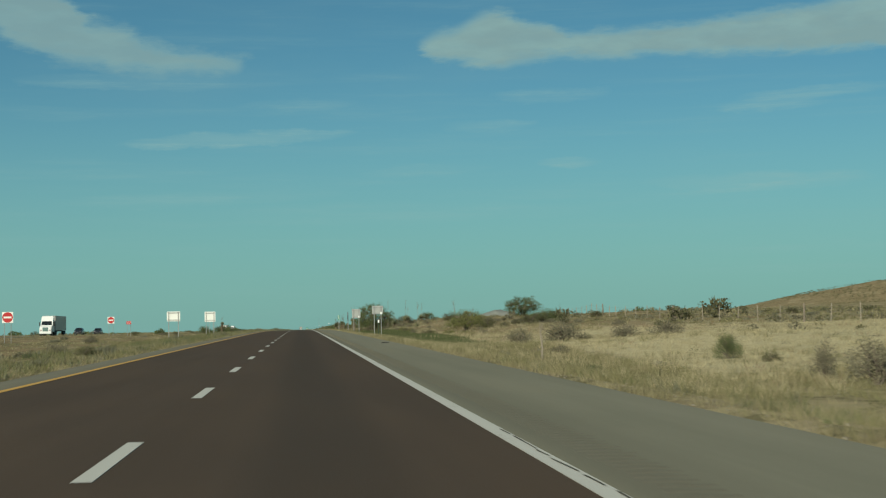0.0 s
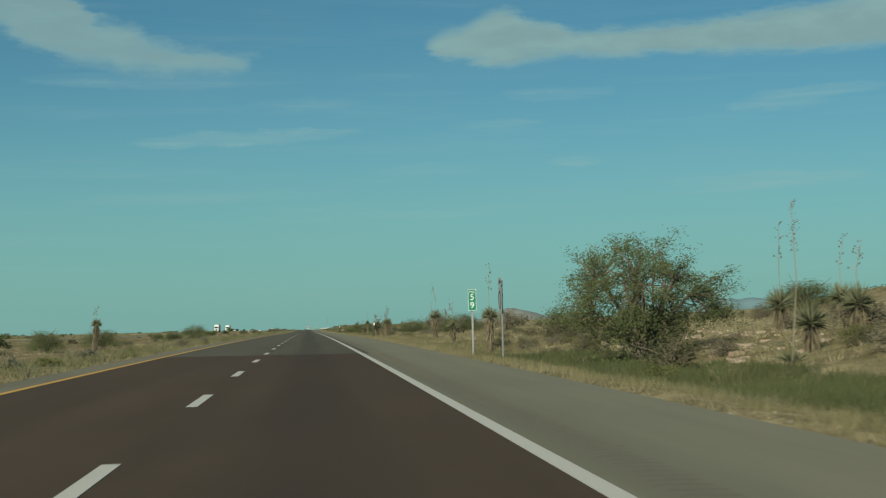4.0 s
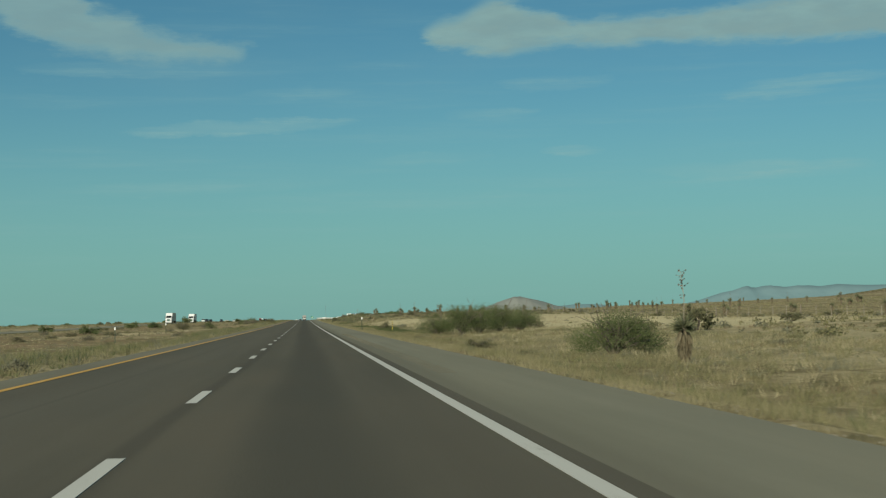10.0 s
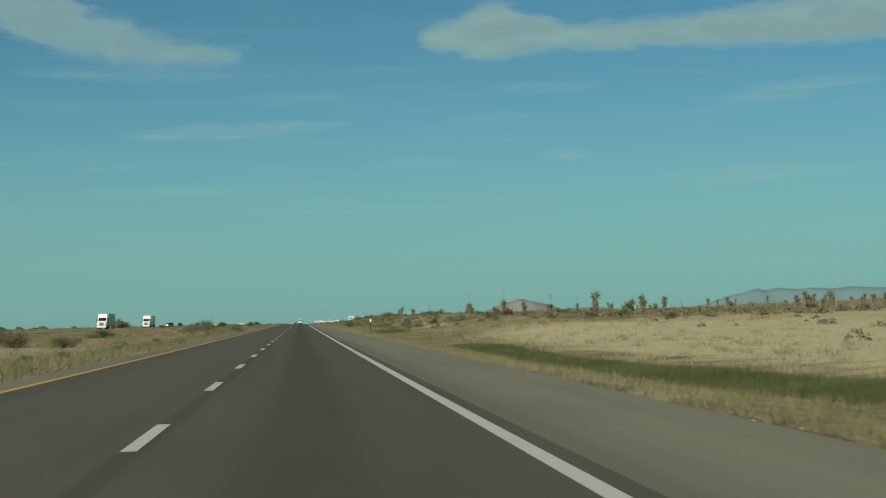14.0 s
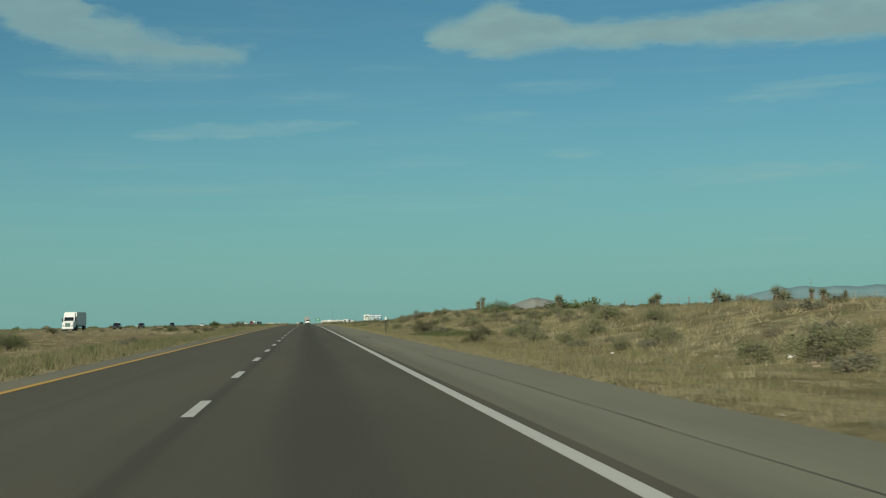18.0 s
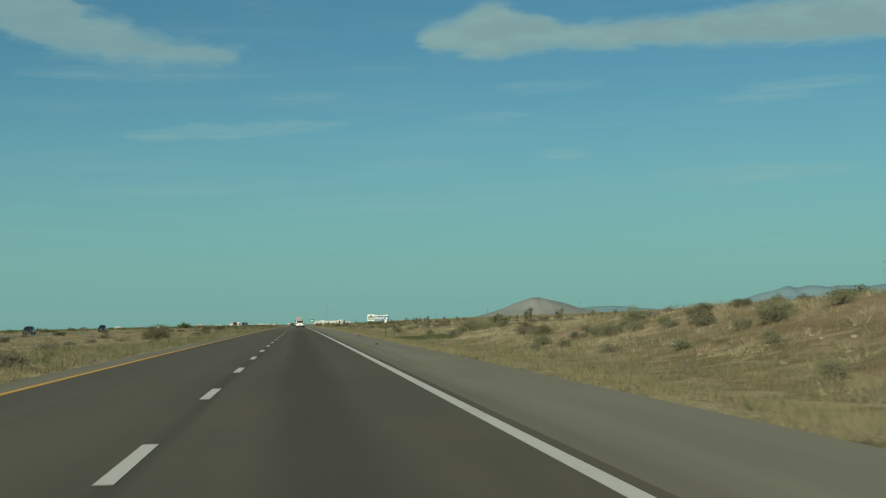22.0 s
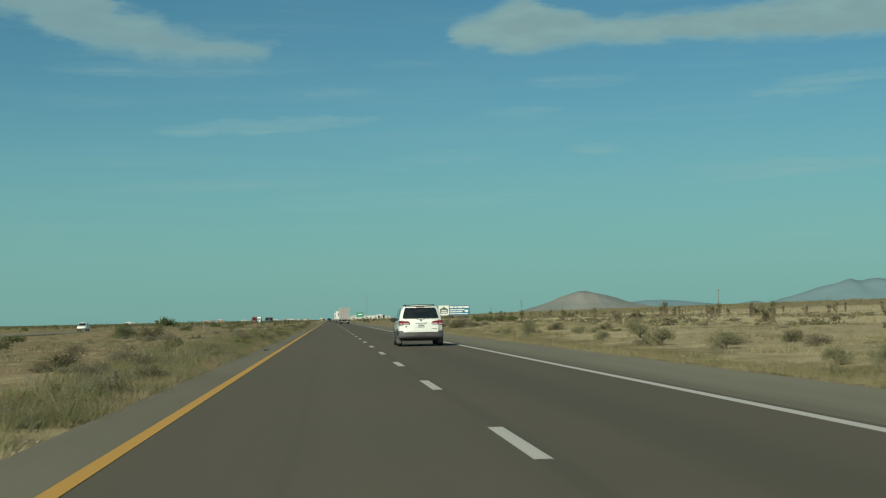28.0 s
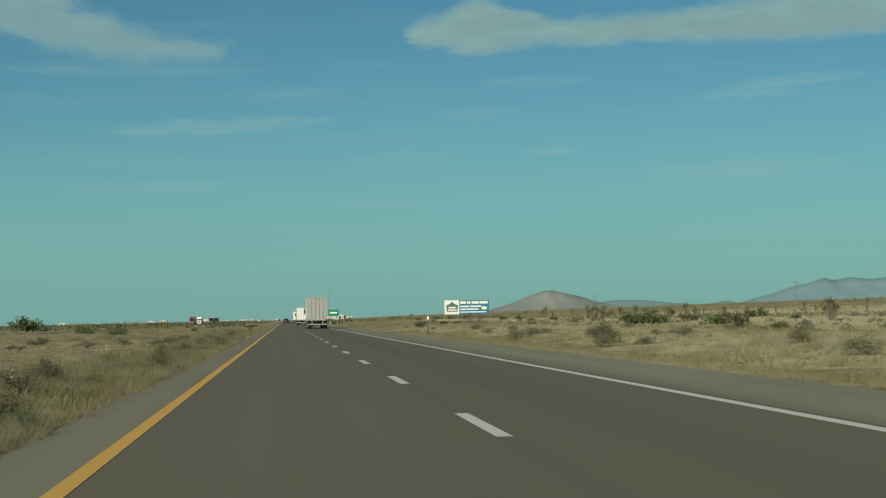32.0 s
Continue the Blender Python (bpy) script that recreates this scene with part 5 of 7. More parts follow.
class Shape:
    """A car body's surface: the roof line, the half width at each height, and the lean of tail and nose."""

    def __init__(self, length, roof, width, tail, nose):
        self.length, self.roof, self.width, self.tail, self.nose = length, np.array(roof).T, np.array(width).T, np.array(tail).T, np.array(nose).T

    def top(self, y):
        return float(np.interp(y, *self.roof))

    def half(self, z, y=None):
        w = float(np.interp(z, *self.width))
        if y is not None:                       # the nose and the tail draw in
            w *= 1 - 0.10 * float(ease(y, self.length - 0.9, self.length)) - 0.05 * float(ease(-y, -0.5, 0.0))
        return w

    def back(self, z):
        return float(np.interp(z, *self.tail))

    def front(self, z):
        return float(np.interp(z, *self.nose))

    def side_point(self, y, z, out=0.0, left=True):
        x = self.half(z, y) + out
        return Vector((-x if left else x, y, z))

    def rear_point(self, x, z, out=0.0):
        bulge = 0.10 * (x / 0.9) ** 2
        return Vector((x, self.back(z) + bulge - out, z))

    def loft(self, name, mat, low, high=None, out=0.0, stations=36):
        """The skin between two heights, closed over the roof where high is None."""
        bm = bmesh.new()
        rows = []
        levels = 9
        for i in range(stations + 1):
            s = i / stations
            ring = []
            y_mid = s * self.length
            roof = self.top(y_mid)
            cap = roof if high is None else min(high, roof)
            zs = [low + (cap - low) * (k / levels) for k in range(levels + 1)]
            over = [1.0, 0.72, 0.4] if high is None else []
            for k, z in enumerate(zs):
                y = self.back(z) + (self.front(z) - self.back(z)) * s
                shoulder = 1.0 if high is not None else 1 - 0.10 * max(0, (z - roof + 0.10) / 0.10) ** 2 * (1 if roof - z < 0.10 else 0)
                w = (self.half(z, y) + out) * shoulder
                bow = 0.10 * (1 - s) ** 6
                ring.append((w, y, z, bow))
            full = [(-w, y + bow, z) for w, y, z, bow in ring]
            if high is None:
                w, y, z, bow = ring[-1]
                full += [(-w * f, y + bow * f * f, z + 0.035 * (1 - f * f)) for f in (0.7, 0.35, 0.0, -0.35, -0.7)]
            full += [(w, y + bow, z) for w, y, z, bow in reversed(ring)]
            rows.append([bm.verts.new((x, y + (out * (2 * s - 1)), z)) for x, y, z in full])
        n = len(rows[0])
        for a, b in zip(rows, rows[1:]):
            for j in range(n - 1):
                bm.faces.new((a[j], a[j + 1], b[j + 1], b[j]))
            bm.faces.new((a[n - 1], a[0], b[0], b[n - 1]))
        for ring, turn in ((rows[0], 1), (rows[-1], -1)):       # tail and nose
            half = n // 2
            for j in range(half if n % 2 else half - 1):
                quad = [ring[j], ring[j + 1], ring[n - 2 - j], ring[n - 1 - j]]
                quad = list(dict.fromkeys(quad))
                if len(quad) > 2:
                    bm.faces.new(quad[::turn])
        me = finish(bm, name, mat, True)
        return me


def rounded(corners, radius, steps=5):
    """A polygon's outline with its corners rounded."""
    out = []
    n = len(corners)
    for i in range(n):
        a, b, c = (Vector(corners[(i + d) % n]) for d in (-1, 0, 1))
        r = min(radius, (a - b).length * 0.45, (c - b).length * 0.45)
        p, q = b + (a - b).normalized() * r, b + (c - b).normalized() * r
        for k in range(steps + 1):
            t = k / steps
            out.append(p * (1 - t) ** 2 + b * 2 * t * (1 - t) + q * t * t)
    return [(v.x, v.y) for v in out]


def patch(name, outline, put, mat, thick=0.012):
    """A thin panel laid on a curved skin: put(a, b, out) gives its place."""
    bm = bmesh.new()
    cx, cy = (sum(p[k] for p in outline) / len(outline) for k in (0, 1))
    rings = []
    for f, out in ((1.0, -0.01), (1.0, thick * 0.6), (0.96, thick), (0.66, thick), (0.33, thick)):
        rings.append([bm.verts.new(put(cx + (a - cx) * f, cy + (b - cy) * f, out)) for a, b in outline])
    mid = bm.verts.new(put(cx, cy, thick))
    n = len(outline)
    for a, b in zip(rings, rings[1:]):
        for j in range(n):
            bm.faces.new((a[j], a[(j + 1) % n], b[(j + 1) % n], b[j]))
    for j in range(n):
        bm.faces.new((rings[-1][j], rings[-1][(j + 1) % n], mid))
    return finish(bm, name, mat, True)


def lathe(name, profile, mat, sides=28):
    """A wheel-like body of revolution about the x axis: profile rows of (x, radius)."""
    bm = bmesh.new()
    rings = [[bm.verts.new((x, r * math.cos(t), r * math.sin(t))) for t in np.arange(sides) * 2 * math.pi / sides] for x, r in profile]
    for a, b in zip(rings, rings[1:]):
        for j in range(sides):
            bm.faces.new((a[j], a[(j + 1) % sides], b[(j + 1) % sides], b[j]))
    bm.faces.new(rings[0])
    bm.faces.new(rings[-1][::-1])
    return finish(bm, name, mat, True)


def wheel_meshes(r, w, rim):
    tyre = lathe("tyre", [(-w / 2, r * 0.60), (-w / 2, r * 0.86), (-w * 0.44, r * 0.96), (-w * 0.3, r), (w * 0.3, r), (w * 0.44, r * 0.96), (w / 2, r * 0.86), (w / 2, r * 0.60)], RUBBER)
    bm = bmesh.new()
    disc = [(-w * 0.5, r * 0.64), (-w * 0.515, r * 0.58), (-w * 0.40, r * 0.54), (-w * 0.42, r * 0.25), (-w * 0.47, r * 0.16), (-w * 0.47, 0.01)]
    sides = 30
    rings = []
    for x, q in disc:
        rings.append([])
        for j in range(sides):
            t = j * 2 * math.pi / sides
            spoke = 0.05 * w * (1 + math.cos(5 * t)) * (1 if r * 0.2 < q < r * 0.57 else 0)
            rings[-1].append(bm.verts.new((x - spoke, q * math.cos(t), q * math.sin(t))))
    for a, b in zip(rings, rings[1:]):
        for j in range(sides):
            bm.faces.new((a[j], a[(j + 1) % sides], b[(j + 1) % sides], b[j]))
    bm.faces.new(rings[-1])
    return tyre, finish(bm, "rim", rim, True)


def put_wheels(root, places, r, w, rim=ALLOY):
    tyre, disc = wheel_meshes(r, w, rim)
    for x, y in places:
        hub = part("wheel", tyre, root, at=pose(x, y, r, 0, 0, 0 if x < 0 else 180))
        part("rim", disc, hub, "five-spoked metal rim")


def mirrored(put):
    return lambda a, b, out: Vector((-1, 1, 1)) * 0 + Vector((-put(a, b, out).x, put(a, b, out).y, put(a, b, out).z))


def minivan(label, paint, rails=True):
    root = thing("minivan", label, "minivan")
    body = Shape(4.93,
                 [(0, 1.66), (0.45, 1.66), (1.6, 1.69), (2.5, 1.67), (2.95, 1.60), (3.95, 1.08), (4.3, 0.98), (4.75, 0.84), (4.93, 0.70)],
                 [(0.20, 0.84), (0.35, 0.91), (0.70, 0.935), (1.00, 0.915), (1.12, 0.895), (1.40, 0.825), (1.58, 0.765), (1.68, 0.70), (1.80, 0.60)],
                 [(0.20, 0.12), (0.40, 0.02), (0.58, 0.03), (0.66, 0.06), (1.08, 0.10), (1.55, 0.36), (1.70, 0.44)],
                 [(0.20, 4.80), (0.45, 4.93), (0.70, 4.90), (0.90, 4.80), (1.8, 4.70)])
    part("body", body.loft("body", paint, 0.50), root)
    part("lower_cladding", body.loft("cladding", CAR_GREY, 0.30, 0.64, 0.012), root, "grey plastic sills and wheel surrounds")
    part("rear_bumper", patch("bumper", rounded([(-0.93, 0.335), (0.93, 0.335), (0.94, 0.50), (0.90, 0.615), (0.70, 0.560), (0.0, 0.545), (-0.70, 0.560), (-0.90, 0.615), (-0.94, 0.50)], 0.06), lambda a, b, o: body.rear_point(a, b, o), CAR_GREY, 0.05), root, "grey plastic bumper")
    part("underbody", boxes([(-0.72, 0.35, 0.22, 0.72, 4.6, 0.42)], 0.04, "underbody", BLACK), root)
    rear = lambda a, b, o: body.rear_point(a, b, o)
    part("rear_window", patch("rear_window", rounded([(-0.755, 1.165), (0.755, 1.165), (0.63, 1.60), (-0.63, 1.60)], 0.06), rear, TINTED, 0.014), root, "dark tinted rear window")
    wiper = Soup()
    tube(wiper, [body.rear_point(0.22, 1.145, 0.02), body.rear_point(0.10, 1.168, 0.022), body.rear_point(-0.25, 1.185, 0.02)], [0.016, 0.012, 0.007], 5)
    part("rear_wiper", wiper.mesh("wiper", BLACK), root)
    part("brake_lamp", patch("brake_lamp", rounded([(-0.17, 1.622), (0.17, 1.622), (0.165, 1.658), (-0.165, 1.658)], 0.012), rear, DARK_LENS, 0.02), root, "slim red high brake lamp")
    part("tailgate_seam", patch("seam", [(-0.74, 0.553), (0.74, 0.553), (0.74, 0.572), (-0.74, 0.572)], rear, BLACK, 0.016), root)
    part("tailgate", patch("tailgate", rounded([(-0.735, 0.578), (0.735, 0.578), (0.765, 0.86), (0.755, 1.10), (-0.755, 1.10), (-0.765, 0.86)], 0.05), rear, paint, 0.015), root)
    plate = part("number_plate", patch("plate", rounded([(-0.155, 0.775), (0.155, 0.775), (0.155, 0.93), (-0.155, 0.93)], 0.015), rear, PLATE, 0.024), root, "pale number plate with dark bars")
    for k in range(6):
        x = -0.105 + 0.042 * k
        part("plate_bar", patch("plate_bar", [(x - 0.012, 0.815), (x + 0.012, 0.815), (x + 0.012, 0.885), (x - 0.012, 0.885)], rear, BAR_DARK, 0.031), plate)
    part("plate_bar", patch("plate_bar", [(-0.09, 0.903), (0.09, 0.903), (0.09, 0.915), (-0.09, 0.915)], rear, BAR_DARK, 0.031), plate)
    for s in (-1, 1):
        part("tailgate_seam", patch("seam", [(s * 0.735 - 0.003, 0.575), (s * 0.735 + 0.003, 0.575), (s * 0.755 + 0.003, 1.12), (s * 0.755 - 0.003, 1.12)], rear, CAR_GREY, 0.002), root)
    part("plate_recess", patch("plate_recess", rounded([(-0.25, 0.765), (-0.165, 0.765), (-0.165, 0.95), (-0.25, 0.95)], 0.02), rear, paint, 0.018), root)
    part("tailgate_handle", patch("tailgate_handle", rounded([(-0.25, 0.955), (0.25, 0.955), (0.25, 1.015), (-0.25, 1.015)], 0.02), rear, paint, 0.045), root)
    part("emblem", patch("emblem", rounded([(-0.042, 1.06), (0.042, 1.06), (0.042, 1.115), (-0.042, 1.115)], 0.025), rear, CHROME, 0.026), root, "plain oval chrome emblem")
    part("model_bars", patch("model_bars", [(0.44, 0.705), (0.68, 0.705), (0.68, 0.722), (0.44, 0.722)], rear, BAR_DARK, 0.019), root)
    part("dealer_mark", patch("dealer_mark", rounded([(-0.64, 0.79), (-0.575, 0.79), (-0.575, 0.85), (-0.64, 0.85)], 0.015), rear, BAR_DARK, 0.019), root)
    for left in (True, False):
        s = -1 if left else 1
        side = lambda a, b, o, l=left: body.side_point(a, b, o, l)

        def corner(a, b, o, s=s):                 # a runs from the tailgate round the corner to the side
            if a < 0.42:
                p = body.rear_point(s * (0.50 + a), b, o)
                return p
            t = a - 0.42
            q = body.side_point(max(0.05, body.back(b) + 0.03) + t, b, o, s < 0)
            return q
        lens = part("tail_lamp", patch("tail_lamp", rounded([(-0.07, 0.885), (0.40, 0.880), (0.64, 0.885), (0.60, 1.045), (0.36, 1.072), (-0.03, 1.035)], 0.07), corner, RED_LENS, 0.020), root, "red and clear wrap-round tail lamp")
        part("clear_lens", patch("clear_lens", rounded([(-0.045, 0.895), (0.225, 0.892), (0.225, 0.962), (-0.02, 0.965)], 0.03), corner, CLEAR_LENS, 0.024), lens, "clear lens")
        part("clear_lens", patch("clear_lens", rounded([(0.255, 0.892), (0.56, 0.896), (0.54, 0.955), (0.255, 0.962)], 0.03), corner, CLEAR_LENS, 0.024), lens, "clear lens")
        part("lens_seam", patch("lens_seam", [(0.235, 0.880), (0.245, 0.880), (0.245, 1.066), (0.235, 1.066)], corner, BLACK, 0.023), lens)
        part("rear_side_window", patch("side_window", rounded([(0.50, 1.12), (2.30, 1.06), (2.20, 1.585), (0.70, 1.60)], 0.22), side, TINTED, 0.012), root, "dark tinted side window")
        part("front_door_window", patch("door_window", rounded([(2.42, 1.07), (3.62, 1.04), (3.42, 1.17), (2.78, 1.555), (2.36, 1.58)], 0.05), side, TINTED, 0.012), root)
        for y in (2.36, 3.42, 1.18):
            seam = Soup()
            tube(seam, [body.side_point(y + (0.25 if y == 1.18 else 0), z, 0.002, left) for z in (0.66, 0.85, 1.02)], [0.0035] * 3, 4)
            part("door_seam", seam.mesh("seam", BLACK), root)
        for y in (2.24, 2.48):
            part("door_handle", patch("door_handle", rounded([(y - 0.08, 0.93), (y + 0.08, 0.93), (y + 0.08, 0.985), (y - 0.08, 0.985)], 0.025), side, CHROME, 0.035), root, "bright door handle")
        part("slide_rail", patch("slide_rail", [(0.75, 0.968), (1.40, 0.968), (1.40, 0.985), (0.75, 0.985)], side, BLACK, 0.006), root)
        part("fuel_flap" if left else "trim_seam", patch("fuel_flap", rounded([(0.80, 0.74), (0.98, 0.74), (0.98, 0.92), (0.80, 0.92)], 0.03), side, paint, 0.006), root)
        arm = body.side_point(3.35, 1.10, 0.10, left)
        mirror = boxes([(-0.12, -0.05, -0.085, 0.12, 0.10, 0.085)], 0.04, "mirror", BLACK)
        part("door_mirror", mirror, root, "black door mirror", at=Matrix.Translation(arm))
        part("mud_flap", boxes([(s * 0.86 - 0.12, 0.50, 0.12, s * 0.86 + 0.06, 0.53, 0.42)], 0.01, "mud_flap", CAR_GREY), root)
        if rails:
            rail = Soup()
            x = s * 0.60
            tube(rail, [(x, 0.50, 1.655), (x, 0.68, 1.705), (x, 1.5, 1.735), (x, 2.45, 1.705), (x, 2.75, 1.655)], [0.020, 0.022, 0.020, 0.020, 0.016], 7)
            part("roof_rail", rail.mesh("rail", BLACK, flat=False), root, "black roof rail")
        for y in (0.97, 3.87):
            arch = Soup()
            tube(arch, [body.side_point(y + 0.36 * math.cos(t), 0.33 + 0.36 * math.sin(t), 0.004, left) for t in np.linspace(0.15, math.pi - 0.15, 10)], [0.035] * 10, 5)
            part("wheel_arch", arch.mesh("arch", BLACK, flat=False), root)
            well = patch("wheel_well", [(y + 0.35 * math.cos(t), 0.33 + 0.35 * math.sin(t)) for t in np.linspace(0, 2 * math.pi, 20)[:-1]], side, BLACK, 0.016)
            part("wheel_well", well, root)
    if rails:
        for y in (0.80, 1.9):
            bar = Soup()
            tube(bar, [(-0.60, y, 1.712), (0, y, 1.725), (0.60, y, 1.712)], [0.013, 0.014, 0.013], 6)
            part("roof_cross_bar", bar.mesh("bar", BLACK, flat=False), root)
    put_wheels(root, [(-0.86, 0.97), (0.86, 0.97), (-0.86, 3.87), (0.86, 3.87)], 0.33, 0.215)
    pipe = Soup()
    tube(pipe, [(0.38, 0.30, 0.27), (0.38, 0.9, 0.27)], [0.026, 0.026], 8)
    part("exhaust", pipe.mesh("exhaust", CAR_GREY), root)
    return root


def car(name, label, paint, kind="estate", light=True):
    """A plain passenger car or pickup, seen from afar; the nose looks along +y."""
    root = thing(name, label, "car" if kind != "pickup" else "pickup")
    if kind == "pickup":
        roof = [(0, 1.05), (1.75, 1.05), (1.80, 1.80), (3.2, 1.82), (3.55, 1.70), (4.0, 1.15), (5.0, 1.08), (5.3, 0.9)]
        length, axles, win = 5.4, (1.15, 4.35), [[(1.95, 1.2), (3.85, 1.2), (3.35, 1.68), (1.98, 1.70)]]
    else:
        roof = [(0, 1.0), (0.12, 1.1), (0.75, 1.55), (1.3, 1.66), (2.4, 1.66), (2.9, 1.58), (3.5, 1.05), (4.4, 0.92), (4.55, 0.75)]
        length, axles, win = 4.6, (0.85, 3.6), [[(0.7, 1.10), (2.1, 1.08), (2.05, 1.50), (1.0, 1.50)], [(2.2, 1.08), (3.25, 1.06), (2.8, 1.50), (2.2, 1.51)]]
    b = Shape(length, roof, [(0.2, 0.82), (0.5, 0.92), (0.95, 0.91), (1.1, 0.88), (1.5, 0.74), (1.9, 0.62)],
              [(0.2, 0.12), (0.5, 0.0), (0.95, 0.03), (1.9, 0.1)], [(0.2, length - 0.1), (0.6, length), (0.9, length - 0.1), (1.9, length - 0.3)])
    part("body", b.loft("body", paint, 0.28), root)
    for left in (True, False):
        for w in win:
            part("side_window", patch("window", rounded(w, 0.08), lambda a, z, o, l=left: b.side_point(a, z, o, l), TINTED, 0.012), root)
        s = -1 if left else 1
        part("head_lamp", patch("lamp", rounded([(0.45, 0.66), (0.78, 0.66), (0.78, 0.82), (0.45, 0.82)], 0.05), lambda a, z, o, q=s: Vector((q * a, b.front(z) + o - 0.12 * (a / 0.9) ** 2, z)), CLEAR_LENS, 0.03), root, "clear head lamp")
        part("tail_lamp", patch("lamp", rounded([(0.62, 0.75), (0.84, 0.75), (0.84, 0.98), (0.62, 0.98)], 0.04), lambda a, z, o, q=s: b.rear_point(q * a, z, o), RED_LENS, 0.02), root, "red tail lamp")
        part("door_mirror", boxes([(-0.09, -0.05, -0.07, 0.09, 0.07, 0.07)], 0.03, "mirror", BLACK), root, at=Matrix.Translation(b.side_point(length * 0.66, 1.08, 0.09, left)))
    y0, y1 = (3.52, 4.0) if kind == "pickup" else (2.92, 3.5)
    z0, z1 = b.top(y0), b.top(y1)
    shield = lambda a, t, o: Vector((a * (0.66 + 0.16 * t), y0 + (y1 - y0) * t, z0 + (z1 - z0) * t + 0.03 + o))
    part("windscreen", patch("windscreen", rounded([(-0.9, 0.08), (0.9, 0.08), (0.95, 0.95), (-0.95, 0.95)], 0.1), shield, TINTED, 0.012), root, "dark windscreen")
    rear_y = 1.78 if kind == "pickup" else 0.42
    back = lambda a, t, o: Vector((a * 0.62, (rear_y if kind == "pickup" else 0.20 + 0.42 * t) - o - 0.02, (1.22 + 0.42 * t) if kind == "pickup" else (1.12 + 0.36 * t)))
    part("rear_window", patch("rear_window", rounded([(-0.95, 0.02), (0.95, 0.02), (0.85, 1.0), (-0.85, 1.0)], 0.08), back, TINTED, 0.016), root)
    part("bumper", boxes([(-0.84, length - 0.10, 0.32, 0.84, length + 0.03, 0.55), (-0.84, -0.05, 0.32, 0.84, 0.08, 0.58)], 0.04, "bumper", BLACK if paint is not CAR_WHITE else CAR_GREY), root)
    put_wheels(root, [(-0.80, axles[0]), (0.80, axles[0]), (-0.80, axles[1]), (0.80, axles[1])], 0.34, 0.21)
    return root


def trailer_box(root, y0, y1, skin, door):
    part("trailer_box", boxes([(-1.28, y0, 1.15, 1.28, y1, 4.05)], 0.03, "trailer_box", skin), root)
    part("rear_frame", boxes([(-1.30, y0 - 0.05, 1.08, -1.18, y0 + 0.05, 4.07), (1.18, y0 - 0.05, 1.08, 1.30, y0 + 0.05, 4.07),
                              (-1.18, y0 - 0.05, 3.92, 1.18, y0 + 0.05, 4.07), (-1.18, y0 - 0.05, 1.06, 1.18, y0 + 0.05, 1.22)], 0.01, "rear_frame", TRUCK_GREY), root, "steel door frame")
    for s in (-1, 1):
        leaf = part("trailer_door", boxes([(min(0.01 * s, 1.17 * s), y0 - 0.03, 1.24, max(0.01 * s, 1.17 * s), y0 + 0.01, 3.90)], 0.01, "trailer_door", door), root)
        for x in (0.25, 0.75):
            rod = Soup()
            tube(rod, [(s * x, y0 - 0.06, 1.2), (s * x, y0 - 0.06, 3.95)], [0.02, 0.02], 6)
            part("lock_rod", rod.mesh("rod", CHROME), leaf)
        part("rear_lamp", boxes([(s * 1.05 - 0.12, y0 - 0.07, 1.09, s * 1.05 + 0.12, y0 - 0.04, 1.18)], 0.01, "rear_lamp", RED_LENS), root)
        part("mud_flap", boxes([(s * 0.9 - 0.33, y0 + 0.35, 0.25, s * 0.9 + 0.33, y0 + 0.37, 1.0)], 0, "mud_flap", BLACK), root)
        part("side_rail", boxes([(s * 1.29 - 0.02, y0, 1.08, s * 1.29 + 0.02, y1, 1.24)], 0.0, "side_rail", TRUCK_GREY), root)
    part("guard_bar", boxes([(-1.15, y0 - 0.02, 0.50, 1.15, y0 + 0.08, 0.62), (-0.75, y0, 0.6, -0.65, y0 + 0.08, 1.1), (0.65, y0, 0.6, 0.75, y0 + 0.08, 1.1)], 0.01, "guard_bar", TRUCK_GREY), root)
    part("chassis", boxes([(-0.55, y0 + 0.2, 0.85, -0.42, y1, 1.15), (0.42, y0 + 0.2, 0.85, 0.55, y1, 1.15)], 0, "chassis", BLACK), root)


